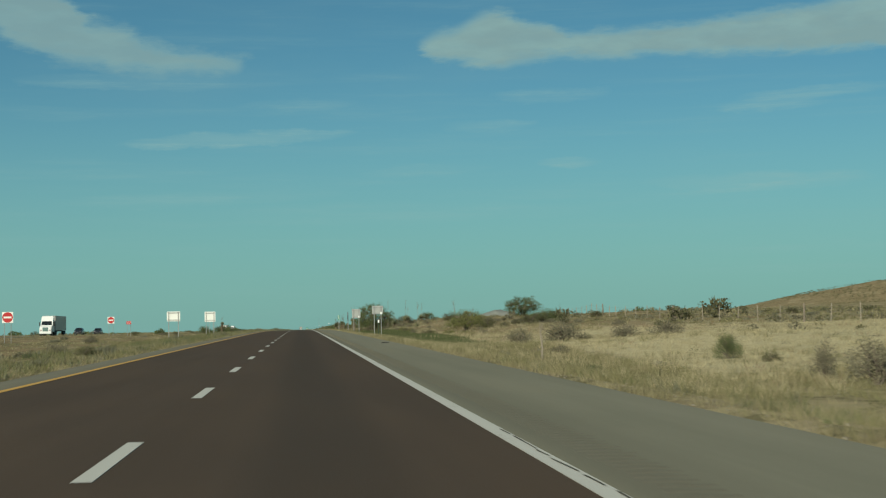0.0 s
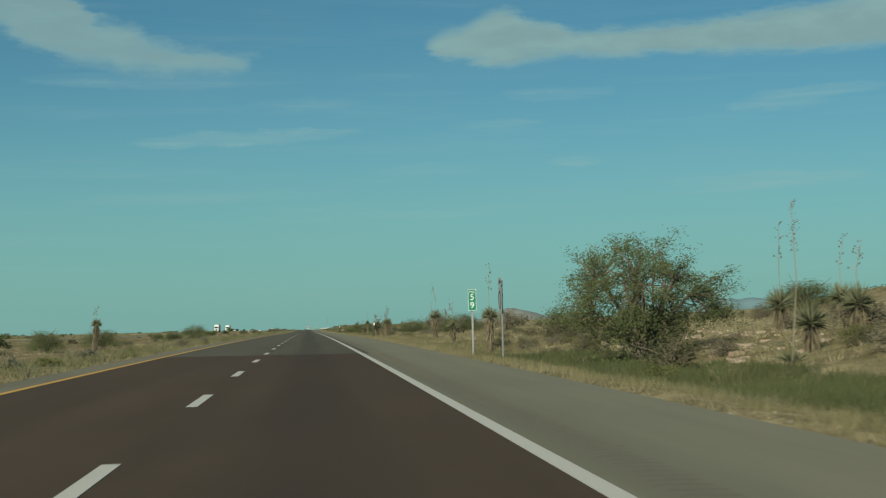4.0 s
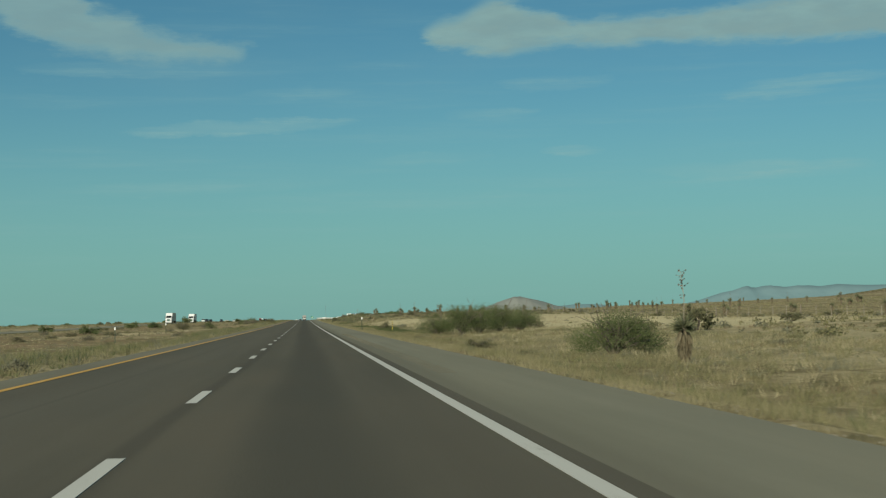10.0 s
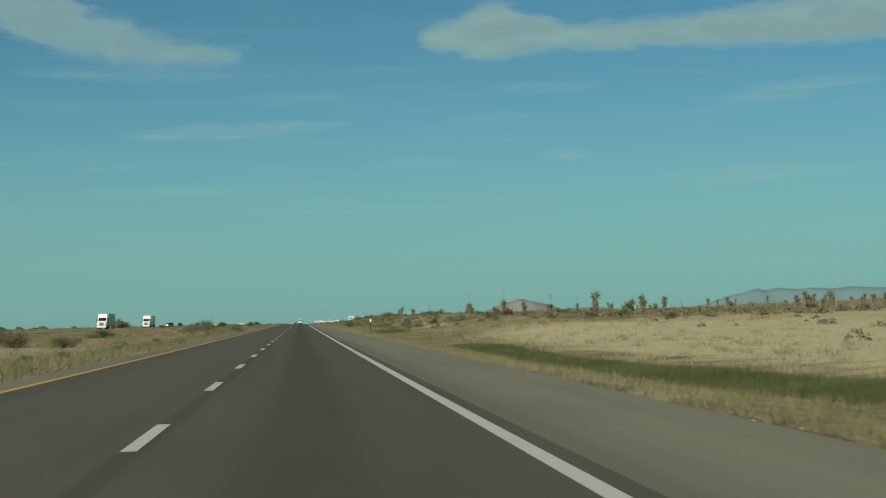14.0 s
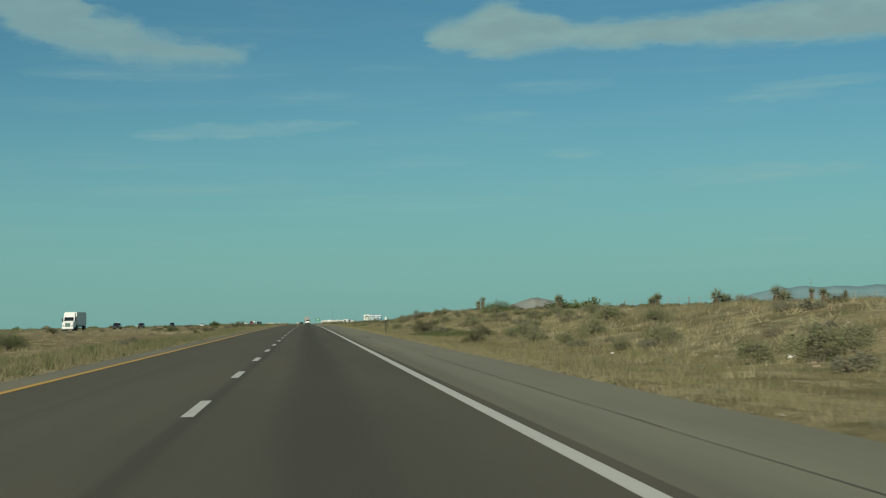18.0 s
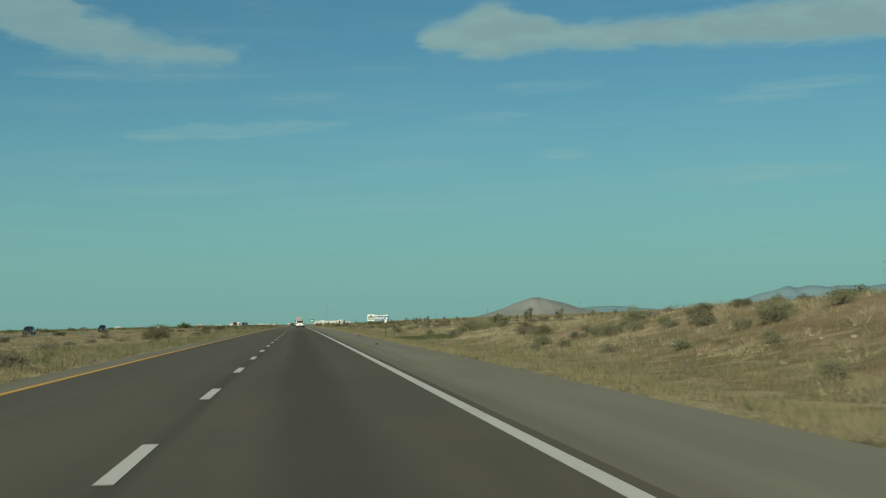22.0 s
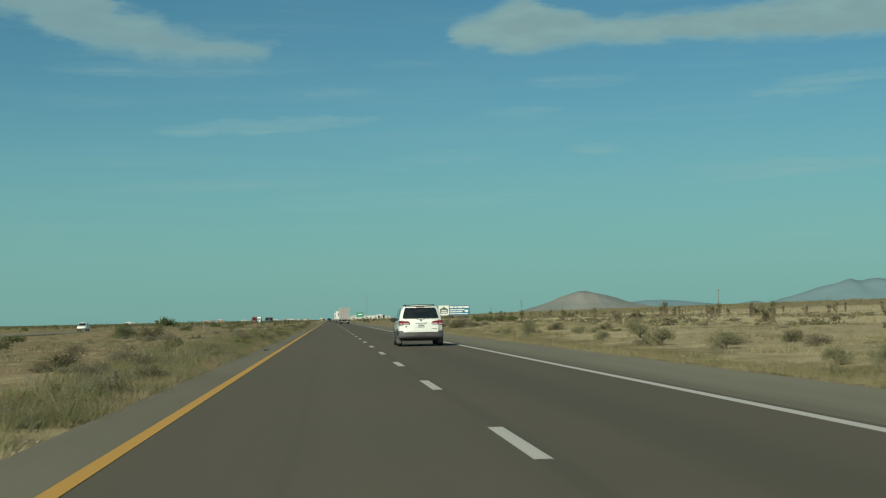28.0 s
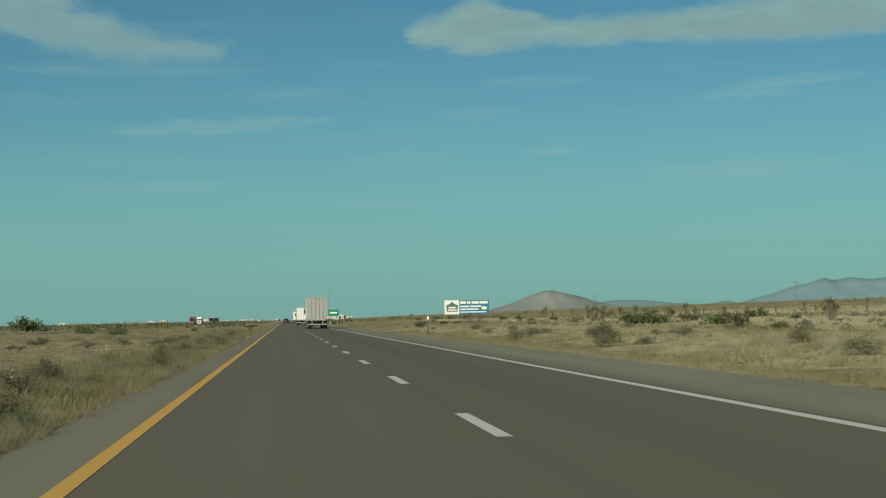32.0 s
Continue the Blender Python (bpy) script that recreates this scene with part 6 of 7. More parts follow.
def semi_truck(label, skin, cab_paint, door=None, long=13.5):
    """Tractor and box trailer; the nose looks along +y."""
    root = thing("semi_truck", label, "truck")
    trailer_box(root, 0, long, skin, door or skin)
    c = long + 0.7
    side = [(c, 0.75), (c, 3.55), (c + 0.5, 3.92), (c + 1.0, 3.95), (c + 1.75, 3.0), (c + 2.3, 2.05), (c + 3.7, 1.75), (c + 3.95, 1.45), (c + 3.95, 0.55), (c + 2.9, 0.5), (c + 2.7, 0.75)]
    part("cab", prism(side, 2.35, "cab", cab_paint, 0.10, "x"), root)
    shield = lambda a, t, o: Vector((a * 1.02, c + 1.80 + 0.46 * (1 - t) + o, 2.10 + 0.82 * t + o * 0.5))
    part("windscreen", patch("windscreen", rounded([(-1, 0.0), (1, 0.0), (0.94, 1.0), (-0.94, 1.0)], 0.12), shield, TINTED, 0.05), root, "dark windscreen")
    part("grille", boxes([(-0.55, c + 3.93, 0.85, 0.55, c + 4.0, 1.65)], 0.03, "grille", CHROME), root)
    part("bumper", boxes([(-1.2, c + 3.80, 0.35, 1.2, c + 4.08, 0.78)], 0.06, "bumper", cab_paint), root)
    for s in (-1, 1):
        part("head_lamp", boxes([(s * 0.88 - 0.18, c + 3.88, 0.92, s * 0.88 + 0.18, c + 4.0, 1.18)], 0.04, "head_lamp", CLEAR_LENS), root, "clear head lamp")
        part("door_window", boxes([(s * 1.18 - 0.02, c + 1.25, 2.1, s * 1.18 + 0.02, c + 1.95, 2.7)], 0.015, "door_window", TINTED), root)
        part("door_mirror", boxes([(s * 1.42 - 0.10, c + 2.05, 1.95, s * 1.42 + 0.10, c + 2.17, 2.75), (min(s * 1.1, s * 1.42), c + 2.09, 2.2, max(s * 1.1, s * 1.42), c + 2.13, 2.25)], 0.02, "mirror", BLACK), root)
        part("fender", boxes([(s * 1.0 - 0.22, c + 2.7, 0.95, s * 1.0 + 0.22, c + 3.8, 1.3)], 0.1, "fender", cab_paint), root)
        pipe = Soup()
        tube(pipe, [(s * 1.05, c - 0.15, 1.0), (s * 1.05, c - 0.15, 3.9)], [0.08, 0.07], 8)
        part("exhaust_stack", pipe.mesh("stack", CHROME), root)
    spots = [(s * 1.0, y) for s in (-1, 1) for y in (1.3, 2.6, long - 0.9, long + 0.4, c + 3.2)]
    put_wheels(root, spots, 0.50, 0.5)
    return root


TRUE = 0.868          # the plan's scale: the lanes are 3.18 m wide


def park(ob, x, y, turn=0.0, z=None):
    """Sets a vehicle on the carriageway."""
    ob.matrix_basis = pose(x, y, float(road_z(y)) + (0.012 if z is None else z), math.degrees(math.atan(float(road_z(y + 2) - road_z(y - 2)) / 4)) if turn == 0 else 0, 0, turn) @ Matrix.Diagonal((TRUE, TRUE, TRUE, 1))
    return ob


park(minivan("white minivan with grey lower cladding and black roof rails", CAR_WHITE), 1.74, 1121.75)
park(semi_truck("silver-grey box trailer truck seen from behind on the road", TRUCK_WHITE, TRUCK_WHITE, TRUCK_GREY), 1.75, 1392.0)
park(semi_truck("white box truck ahead on the road", TRUCK_WHITE, TRUCK_WHITE), 1.5, 1520.0)
park(semi_truck("white box truck far ahead on the road", TRUCK_WHITE, TRUCK_WHITE), 1.5, 1660.0)
park(car("dark_car", "dark estate car far ahead on the road", CAR_DARK), -1.6, 1640.0)
park(car("dark_car", "small dark car far ahead on the road", CAR_DARK), -1.5, 1760.0)
# on the opposite carriageway, coming the other way
for y, x, skin, cab in ((256, -43.0, TRUCK_GREY, TRUCK_WHITE), (868, -43.0, TRUCK_GREY, TRUCK_WHITE), (965, -43.0, TRUCK_WHITE, TRUCK_WHITE),
                        (1890, -43.0, TRUCK_GREY, CAR_RED), (1945, -43.0, TRUCK_WHITE, TRUCK_WHITE), (2060, -43, TRUCK_WHITE, CAR_DARK), (2120, -43, TRUCK_GREY, CAR_DARK)):
    park(semi_truck("oncoming tractor with box trailer on the far carriageway", skin, cab), x, y + 14, 180, -0.18)
for y, x, paint, kind, label in ((1008, -39.8, CAR_DARK, "estate", "small dark car on the far carriageway"), (292, -43, CAR_DARK, "estate", "dark car on the far carriageway"), (320, -43, CAR_DARK, "estate", "black car with bright lamps on the far carriageway"),
                                 (1035, -43, CAR_WHITE, "pickup", "white pickup on the far carriageway"), (1085, -43, CAR_DARK, "estate", "dark car on the far carriageway"),
                                 (1178, -43, CAR_DARK, "pickup", "black pickup on the far carriageway"), (1320, -43, CAR_WHITE, "estate", "white car on the far carriageway")):
    park(car("pickup" if kind == "pickup" else "car", label, paint, kind), x, y + 4, 180, -0.18)

# ---- signs, posts, fences ----
GALV = plain("dull galvanised steel", (0.36, 0.36, 0.34), 0.5, 0.6, 0.15, 5)
SIGN_BACK = plain("bare grey aluminium sheet", (0.42, 0.42, 0.39), 0.5, 0.4, 0.1, 4)
SIGN_WHITE = plain("white sign sheet", (0.78, 0.78, 0.72), 0.5, 0, 0.05, 4)
SIGN_GREEN = plain("green sign sheet", (0.010, 0.21, 0.12), 0.45, 0, 0.1, 4)
SIGN_RED = plain("red sign sheet", (0.45, 0.02, 0.02), 0.45, 0, 0.1, 4)
SIGN_YELLOW = plain("yellow sign sheet", (0.70, 0.48, 0.03), 0.45, 0, 0.1, 4)
POST_GREEN = plain("green painted steel post", (0.035, 0.055, 0.032), 0.6, 0.2, 0.2, 6)
WOOD = plain("weathered grey wood", (0.20, 0.165, 0.125), 0.9, 0, 0.3, 3, bump=0.5)
WIRE = plain("rusty fence wire", (0.16, 0.12, 0.09), 0.7, 0.5, 0.2, 3)
SIGN_BLUE = plain("blue printed sheet", (0.035, 0.17, 0.27), 0.5, 0, 0.1, 1)
SIGN_TEAL = plain("grey-green printed sheet", (0.10, 0.15, 0.12), 0.5, 0, 0.1, 1)


def lettered(text, size, mat, parent, at, name="lettering"):
    curve = bpy.data.curves.new(name, "FONT")
    curve.body, curve.size, curve.align_x, curve.align_y, curve.extrude = text, size, "CENTER", "CENTER", 0.002
    curve.materials.append(mat)
    ob = new(name, curve)
    ob.parent = parent
    ob.matrix_local = at
    return ob


def round_rect(w, h, r):
    return rounded([(-w / 2, -h / 2), (w / 2, -h / 2), (w / 2, h / 2), (-w / 2, h / 2)], r)


def post_mesh(tall, wide=0.05):
    """A U-shaped steel sign post."""
    w = wide / 2
    return boxes([(-w, -0.004, -0.4, w, 0.004, tall), (-w, -0.004, -0.4, -w + 0.008, 0.028, tall), (w - 0.008, -0.004, -0.4, w, 0.028, tall)], 0, "post", GALV)


def panel_on_posts(label, w, h, low, spread, face, back=True, mark=False, trim=SIGN_BACK):
    """A road sign on two posts. Seen from behind it shows its stiffening frame. It faces -y."""
    root = thing("road_sign", label, "road sign")
    me = post_mesh(low + h * 0.96, 0.055)
    for s in (-1, 1):
        part("post", me, root, at=Matrix.Translation((s * spread / 2, 0.0, 0)))
    sheet_ob = part("panel", prism(round_rect(w, h, 0.06), 0.012, "panel", face, 0.0, "y"), root, at=Matrix.Translation((0, 0.045 if back else -0.045, low + h / 2)))
    if back:
        bar = boxes([(-w * 0.46, -0.035, -0.03, w * 0.46, -0.006, 0.03)], 0.004, "stiffener", trim)
        for k in (-0.36, 0.38):
            part("stiffener", bar, sheet_ob, at=Matrix.Translation((0, -0.006, k * h)))
    if mark:
        part("marker_plate", prism(round_rect(0.12, 0.17, 0.02), 0.008, "marker", SIGN_WHITE), root, "small white marker plate", at=Matrix.Translation((spread / 2, -0.03, low + h * 0.12)))
    return root, sheet_ob


for x, y, w, h, low in ((7.12, 99.9, 0.82, 0.62, 1.66), (7.25, 145.4, 0.87, 0.92, 1.52)):
    s, _ = panel_on_posts("grey back of a road sign on two steel posts", w, h, low, w * 0.62, SIGN_BACK, True, True)
    stand(s, x, y)
for x, y, w, h, low in ((-8.9, 112.6, 1.07, 0.80, 1.65), (-8.35, 152.5, 1.16, 1.10, 1.50)):
    s, p = panel_on_posts("white sign panel with a dark frame on two posts", w, h, low, w * 0.72, SIGN_WHITE, True)
    part("inner_frame", boxes([(-w * 0.37, -0.03, -h * 0.5, -w * 0.33, -0.008, h * 0.36), (w * 0.33, -0.03, -h * 0.5, w * 0.37, -0.008, h * 0.36), (-w * 0.33, -0.03, h * 0.32, w * 0.33, -0.008, h * 0.36)], 0, "inner_frame", GALV), p)
    stand(s, x, y)
s, p = panel_on_posts("white notice sign with dark bars in the median", 0.66, 0.66, 1.85, 0.5, SIGN_WHITE, False)
part("print_bars", boxes([(-0.24, -0.012, 0.22, 0.24, -0.007, 0.27), (-0.13, -0.012, 0.0, 0.13, -0.007, 0.09), (-0.18, -0.012, -0.2, 0.18, -0.007, -0.1)], 0, "bars", BAR_DARK), p)
stand(s, -10.0, 182.0)

# signs against driving the wrong way, across the median
def no_entry():
    root = thing("no_entry_sign", "white sign with a red disc and white bar", "road sign")
    for s in (-1, 1):
        part("post", post_mesh(2.75), root, at=Matrix.Translation((s * 0.3, 0, 0)))
    plate = part("panel", prism(round_rect(0.98, 0.98, 0.05), 0.01, "panel", SIGN_WHITE), root, at=Matrix.Translation((0, -0.04, 2.50)))
    disc = [(0.47 * math.cos(t), 0.47 * math.sin(t)) for t in np.linspace(0, 2 * math.pi, 33)[:-1]]
    part("disc", prism(disc, 0.006, "disc", SIGN_RED), plate, "red disc", at=Matrix.Translation((0, -0.009, 0)))
    part("bar", boxes([(-0.34, -0.018, -0.08, 0.34, -0.012, 0.08)], 0, "bar", SIGN_WHITE), plate, "white bar")
    return root


stand(no_entry(), -26.4, 212.0)
stand(no_entry(), -24.9, 127.0)


def wrong_way():
    root = thing("wrong_way_sign", "red sign with two lines of white lettering", "road sign")
    for s in (-1, 1):
        part("post", post_mesh(2.5), root, at=Matrix.Translation((s * 0.25, 0, 0)))
    p = part("panel", prism(round_rect(0.78, 0.52, 0.04), 0.01, "panel", SIGN_RED), root, at=Matrix.Translation((0, -0.04, 2.36)))
    lettered("WRONG", 0.20, SIGN_WHITE, p, pose(0, -0.010, 0.11, 90))
    lettered("WAY", 0.20, SIGN_WHITE, p, pose(0, -0.010, -0.12, 90))
    return root


stand(wrong_way(), -26.6, 236.5)


def mile_sign():
    root = thing("mile_marker", "narrow green mile marker with white figures on one post", "mile marker")
    part("post", post_mesh(1.45, 0.06), root)
    p = part("panel", prism(round_rect(0.25, 0.66, 0.03), 0.008, "panel", SIGN_GREEN), root, at=Matrix.Translation((0, -0.035, 1.70)))
    part("border", boxes([(-0.12, -0.008, -0.325, 0.12, -0.005, -0.315), (-0.12, -0.008, 0.315, 0.12, -0.005, 0.325), (-0.123, -0.008, -0.32, -0.113, -0.005, 0.32), (0.113, -0.008, -0.32, 0.123, -0.005, 0.32)], 0, "border", SIGN_WHITE), p, "white border")
    lettered("MILE", 0.085, SIGN_WHITE, p, pose(0, -0.007, 0.245, 90))
    lettered("5", 0.27, SIGN_WHITE, p, pose(0, -0.007, 0.08, 90))
    lettered("9", 0.27, SIGN_WHITE, p, pose(0, -0.007, -0.17, 90))
    return root


stand(mile_sign(), 6.45, 185.4, -6)


def edge_sign():
    root = thing("edge_on_sign", "tall grey sign turned edge-on to the road", "road sign")
    for k in (-1, 1):
        part("post", post_mesh(2.3), root, at=Matrix.Translation((0.02 * k, k * 0.13, 0)))
    p = part("panel", prism(round_rect(0.55, 0.72, 0.04), 0.01, "panel", SIGN_BACK, 0, "x"), root, at=Matrix.Translation((-0.05, 0, 1.75)))
    ring = Soup()
    tube(ring, [(-0.008, 0.22 * math.cos(t), 0.24 * math.sin(t)) for t in np.linspace(0, 2 * math.pi, 25)], [0.016] * 25, 4)
    part("ring", ring.mesh("ring", BAR_DARK), p)
    q = part("upper_panel", prism(round_rect(0.55, 0.24, 0.03), 0.01, "upper", SIGN_BACK, 0, "x"), root, at=Matrix.Translation((-0.05, 0, 2.26)))
    part("print_bars", boxes([(-0.009, -0.2, -0.04, -0.005, 0.2, 0.04)], 0, "bars", BAR_DARK), q)
    return root


stand(edge_sign(), 7.75, 188.3, 1, 1.15)


def delineator():
    root = thing("delineator_post", "dark steel delineator post with a white reflector", "road post")
    part("post", boxes([(-0.028, -0.004, -0.3, 0.028, 0.004, 1.12), (-0.004, 0, -0.3, 0.004, 0.028, 1.12)], 0, "post", POST_GREEN), root)
    part("reflector", prism(round_rect(0.105, 0.19, 0.02), 0.008, "reflector", SIGN_WHITE), root, "white reflector plate", at=Matrix.Translation((0, -0.012, 1.02)))
    return root


_first = tagged(delineator(), group="delineators along the shoulder")
for k, (x, y) in enumerate(((6.5, 87.0), (6.4, 252.0), (6.05, 358.5), (6.15, 494.0), (6.3, 630.0), (6.4, 777.5), (6.35, 922.0), (6.3, 1050.0), (6.5, 1187.0), (6.3, 1310.0), (-13.0, 530.0), (-12.0, 480.0))):
    stand(_first if k == 0 else copy_thing(_first, Matrix()), x, y, _r.uniform(-6, 6))


def hazard_post():
    root = thing("hazard_post", "yellow and black banded marker post in the grass", "road post")
    part("post", boxes([(-0.022, -0.022, -0.3, 0.022, 0.022, 0.98)], 0.006, "post", SIGN_YELLOW), root)
    for z in (0.40, 0.58, 0.76):
        part("band", boxes([(-0.025, -0.025, z, 0.025, 0.025, z + 0.09)], 0.004, "band", BAR_DARK), root, "black band")
    return root


stand(hazard_post(), 9.95, 516.0)

# wire fence along the right of way
FENCE = np.array(((-60, 33.0), (140, 34.0), (330, 47.0), (520, 55.0), (700, 57.0), (1000, 47.0), (1700, 45.0))).T
fence = thing("wire_fence", "wire fence on steel and wooden posts", "fence", kind="structure")
_steel = boxes([(-0.025, -0.025, -0.3, 0.025, 0.025, 1.15)], 0, "post", STALK)
_wooden = Soup()
tube(_wooden, [(0, 0, -0.3), (0.01, 0, 0.6), (0, 0, 1.25)], [0.075, 0.07, 0.06], 8)
_wooden = _wooden.mesh("post", WOOD, flat=False)
_ys = np.arange(-20, 1400, 4.9)
for k, y in enumerate(_ys):
    x = float(np.interp(y, *FENCE))
    part("post", _wooden if k % 7 == 0 else _steel, fence, at=pose(x, y, gz(x, y), _r.normal(0, 2), _r.normal(0, 2), 0))
for z in (0.35, 0.65, 0.95):
    w = Soup()
    pts = [(float(np.interp(y, *FENCE)), float(y), gz(float(np.interp(y, *FENCE)), float(y)) + z) for y in _ys]
    tube(w, pts, [0.006] * len(pts), 3, cap=False)
    part("wire", w.mesh("wire", WIRE), fence)


def billboard():
    root = thing("billboard", "wide roadside billboard in two printed halves", "billboard")
    W, H, low = 11.0, 3.5, 1.3
    part("backing", boxes([(-W / 2, 0.05, low, W / 2, 0.2, low + H)], 0.02, "backing", SIGN_BACK), root)
    a = part("picture_panel", boxes([(-W / 2 + 0.06, -0.02, low + 0.08, -W * 0.17, 0.05, low + H - 0.08)], 0.01, "picture_panel", SIGN_WHITE), root, "white panel with a dark emblem shape")
    part("emblem", prism([(-4.9, low + 0.7), (-2.3, low + 0.7), (-2.15, low + 2.2), (-3.0, low + 2.6), (-3.6, low + 3.1), (-4.2, low + 2.6), (-5.05, low + 2.2)], 0.02, "emblem", SIGN_TEAL), a, at=Matrix.Translation((0, -0.035, 0)))
    part("emblem_bars", boxes([(-4.5, -0.06, low + 1.5, -2.7, -0.05, low + 1.85), (-4.6, -0.06, low + 0.95, -2.5, -0.05, low + 1.25)], 0, "bars", SIGN_WHITE), a)
    b = part("text_panel", boxes([(-W * 0.165, -0.02, low + 0.08, W / 2 - 0.06, 0.05, low + H - 0.08)], 0.01, "text_panel", SIGN_BLUE), root, "blue panel with pale bars of print")
    part("print_bars", boxes([(-1.6, -0.035, low + 2.55, -0.2, -0.025, low + 3.15), (0.1, -0.035, low + 2.55, 0.9, -0.025, low + 3.15), (1.2, -0.035, low + 2.55, 3.0, -0.025, low + 3.15), (3.2, -0.035, low + 2.55, 5.2, -0.025, low + 3.15),
                              (-1.6, -0.035, low + 1.75, 0.6, -0.025, low + 2.1), (0.8, -0.035, low + 1.75, 3.6, -0.025, low + 2.1), (-1.6, -0.035, low + 1.1, 2.9, -0.025, low + 1.4), (-1.6, -0.035, low + 0.45, 4.8, -0.025, low + 0.7)], 0, "bars", SIGN_WHITE), b)
    part("oval_mark", prism([(4.3 + 0.7 * math.cos(t), low + 1.5 + 0.4 * math.sin(t)) for t in np.linspace(0, 2 * math.pi, 25)[:-1]], 0.02, "oval", SIGN_WHITE), b, at=Matrix.Translation((0, -0.03, 0)))
    part("catwalk", boxes([(-W / 2, -0.7, low - 0.12, W / 2, -0.05, low - 0.06)], 0, "catwalk", WOOD), root)
    for x in (-4.4, -1.5, 1.5, 4.4):
        t = Soup()
        tube(t, [(x, 0.3, -0.5), (x, 0.3, low + H - 0.2)], [0.14, 0.12], 8)
        part("pole", t.mesh("pole", WOOD), root)
    return root


stand(billboard(), 41.5, 1577.0, 6)

exit_sign = thing("exit_sign", "green motorway sign with a white border on two posts", "road sign")
for s in (-1, 1):
    part("post", boxes([(s * 0.7 - 0.05, -0.05, -0.3, s * 0.7 + 0.05, 0.05, 3.2)], 0.0, "post", GALV), exit_sign)
_p = part("panel", prism(round_rect(2.1, 1.7, 0.12), 0.02, "panel", SIGN_GREEN), exit_sign, at=Matrix.Translation((0, -0.07, 2.6)))
part("border", boxes([(-0.98, -0.016, -0.78, 0.98, -0.011, -0.72), (-0.98, -0.016, 0.72, 0.98, -0.011, 0.78), (-0.7, -0.016, -0.15, 0.7, -0.011, 0.15)], 0, "border", SIGN_WHITE), _p, "white border and bar")
stand(exit_sign, 7.9, 1525.0)

# power poles on the plain, a mast, a corral, a small town far ahead
def power_pole():
    root = thing("power_pole", "wooden power pole with one cross-arm on the plain", "power pole")
    t = Soup()
    tube(t, [(0, 0, -1), (0, 0, 4), (0.05, 0, 8.5)], [0.16, 0.13, 0.10], 8)
    part("pole", t.mesh("pole", WOOD), root)
    part("cross_arm", boxes([(-1.1, -0.06, 7.8, 1.1, 0.06, 7.95)], 0.01, "cross_arm", WOOD), root)
    for x in (-1.0, 0.0, 1.0):
        i = Soup()
        tube(i, [(x, 0, 7.95 if x else 8.5), (x, 0, 8.15 if x else 8.65)], [0.05, 0.03], 6)
        part("insulator", i.mesh("insulator", SIGN_BACK), root)
    return root


_first = tagged(power_pole(), group="power line on the plain")
for k, (x, y) in enumerate(((169, 1706), (172, 2160), (168, 2620))):
    stand(_first if k == 0 else copy_thing(_first, Matrix()), x, y, 20)

stake = Soup()
tube(stake, [(0, 0, -0.4), (0.01, 0, 1.2), (0.03, 0, 2.35)], [0.035, 0.03, 0.028], 7)
stand(tagged(new("marker_stake", stake.mesh("marker_stake", SIGN_BACK, flat=False)), "thin pale stake standing alone in the median", "stake"), -20.8, 1298)

mast = thing("radio_mast", "thin grey lattice mast far ahead", "mast")
for k in range(3):
    t = Soup()
    a = k * 2.094
    tube(t, [(0.5 * math.cos(a), 0.5 * math.sin(a), -1), (0.12 * math.cos(a), 0.12 * math.sin(a), 21)], [0.07, 0.04], 5)
    part("leg", t.mesh("leg", GALV), mast)
brace = Soup()
for k in range(20):
    z, r0, r1 = k * 1.05, 0.5 - 0.38 * k / 20, 0.5 - 0.38 * (k + 1) / 20
    for j in range(3):
        a, b = j * 2.094, (j + 1) * 2.094
        tube(brace, [(r0 * math.cos(a), r0 * math.sin(a), z), (r1 * math.cos(b), r1 * math.sin(b), z + 1.05)], [0.025, 0.025], 3, cap=False)
part("bracing", brace.mesh("bracing", GALV), mast)
stand(mast, 30, 2310)


def building(w, d, h, wall, roof_mat, pitched):
    root = thing("low_building", "low pale building far ahead on the plain", "building")
    part("wall", boxes([(-w / 2, -d / 2, -1, w / 2, d / 2, h)], 0.05, "walls", wall), root)
    if pitched:
        part("roof", prism([(-w / 2 - 0.4, h), (w / 2 + 0.4, h), (w / 2 + 0.4, h + 0.15), (0, h + w * 0.11), (-w / 2 - 0.4, h + 0.15)], d + 0.8, "roof", roof_mat), root)
    else:
        part("roof", boxes([(-w / 2 - 0.2, -d / 2 - 0.2, h, w / 2 + 0.2, d / 2 + 0.2, h + 0.35)], 0.03, "roof", roof_mat), root)
    n = max(2, int(w / 5))
    pane = boxes([(-0.7, -0.06, -0.6, 0.7, 0.02, 0.6)], 0.02, "window", TINTED)
    for k in range(n):
        part("window", pane, root, at=Matrix.Translation((-w / 2 + (k + 0.5) * w / n, -d / 2, h * 0.55)))
    part("door", boxes([(-w * 0.30, -d / 2 - 0.05, 0, -w * 0.30 + 1.2, -d / 2 + 0.02, min(2.2, h - 0.2))], 0.01, "door", CAR_GREY), root)
    return root


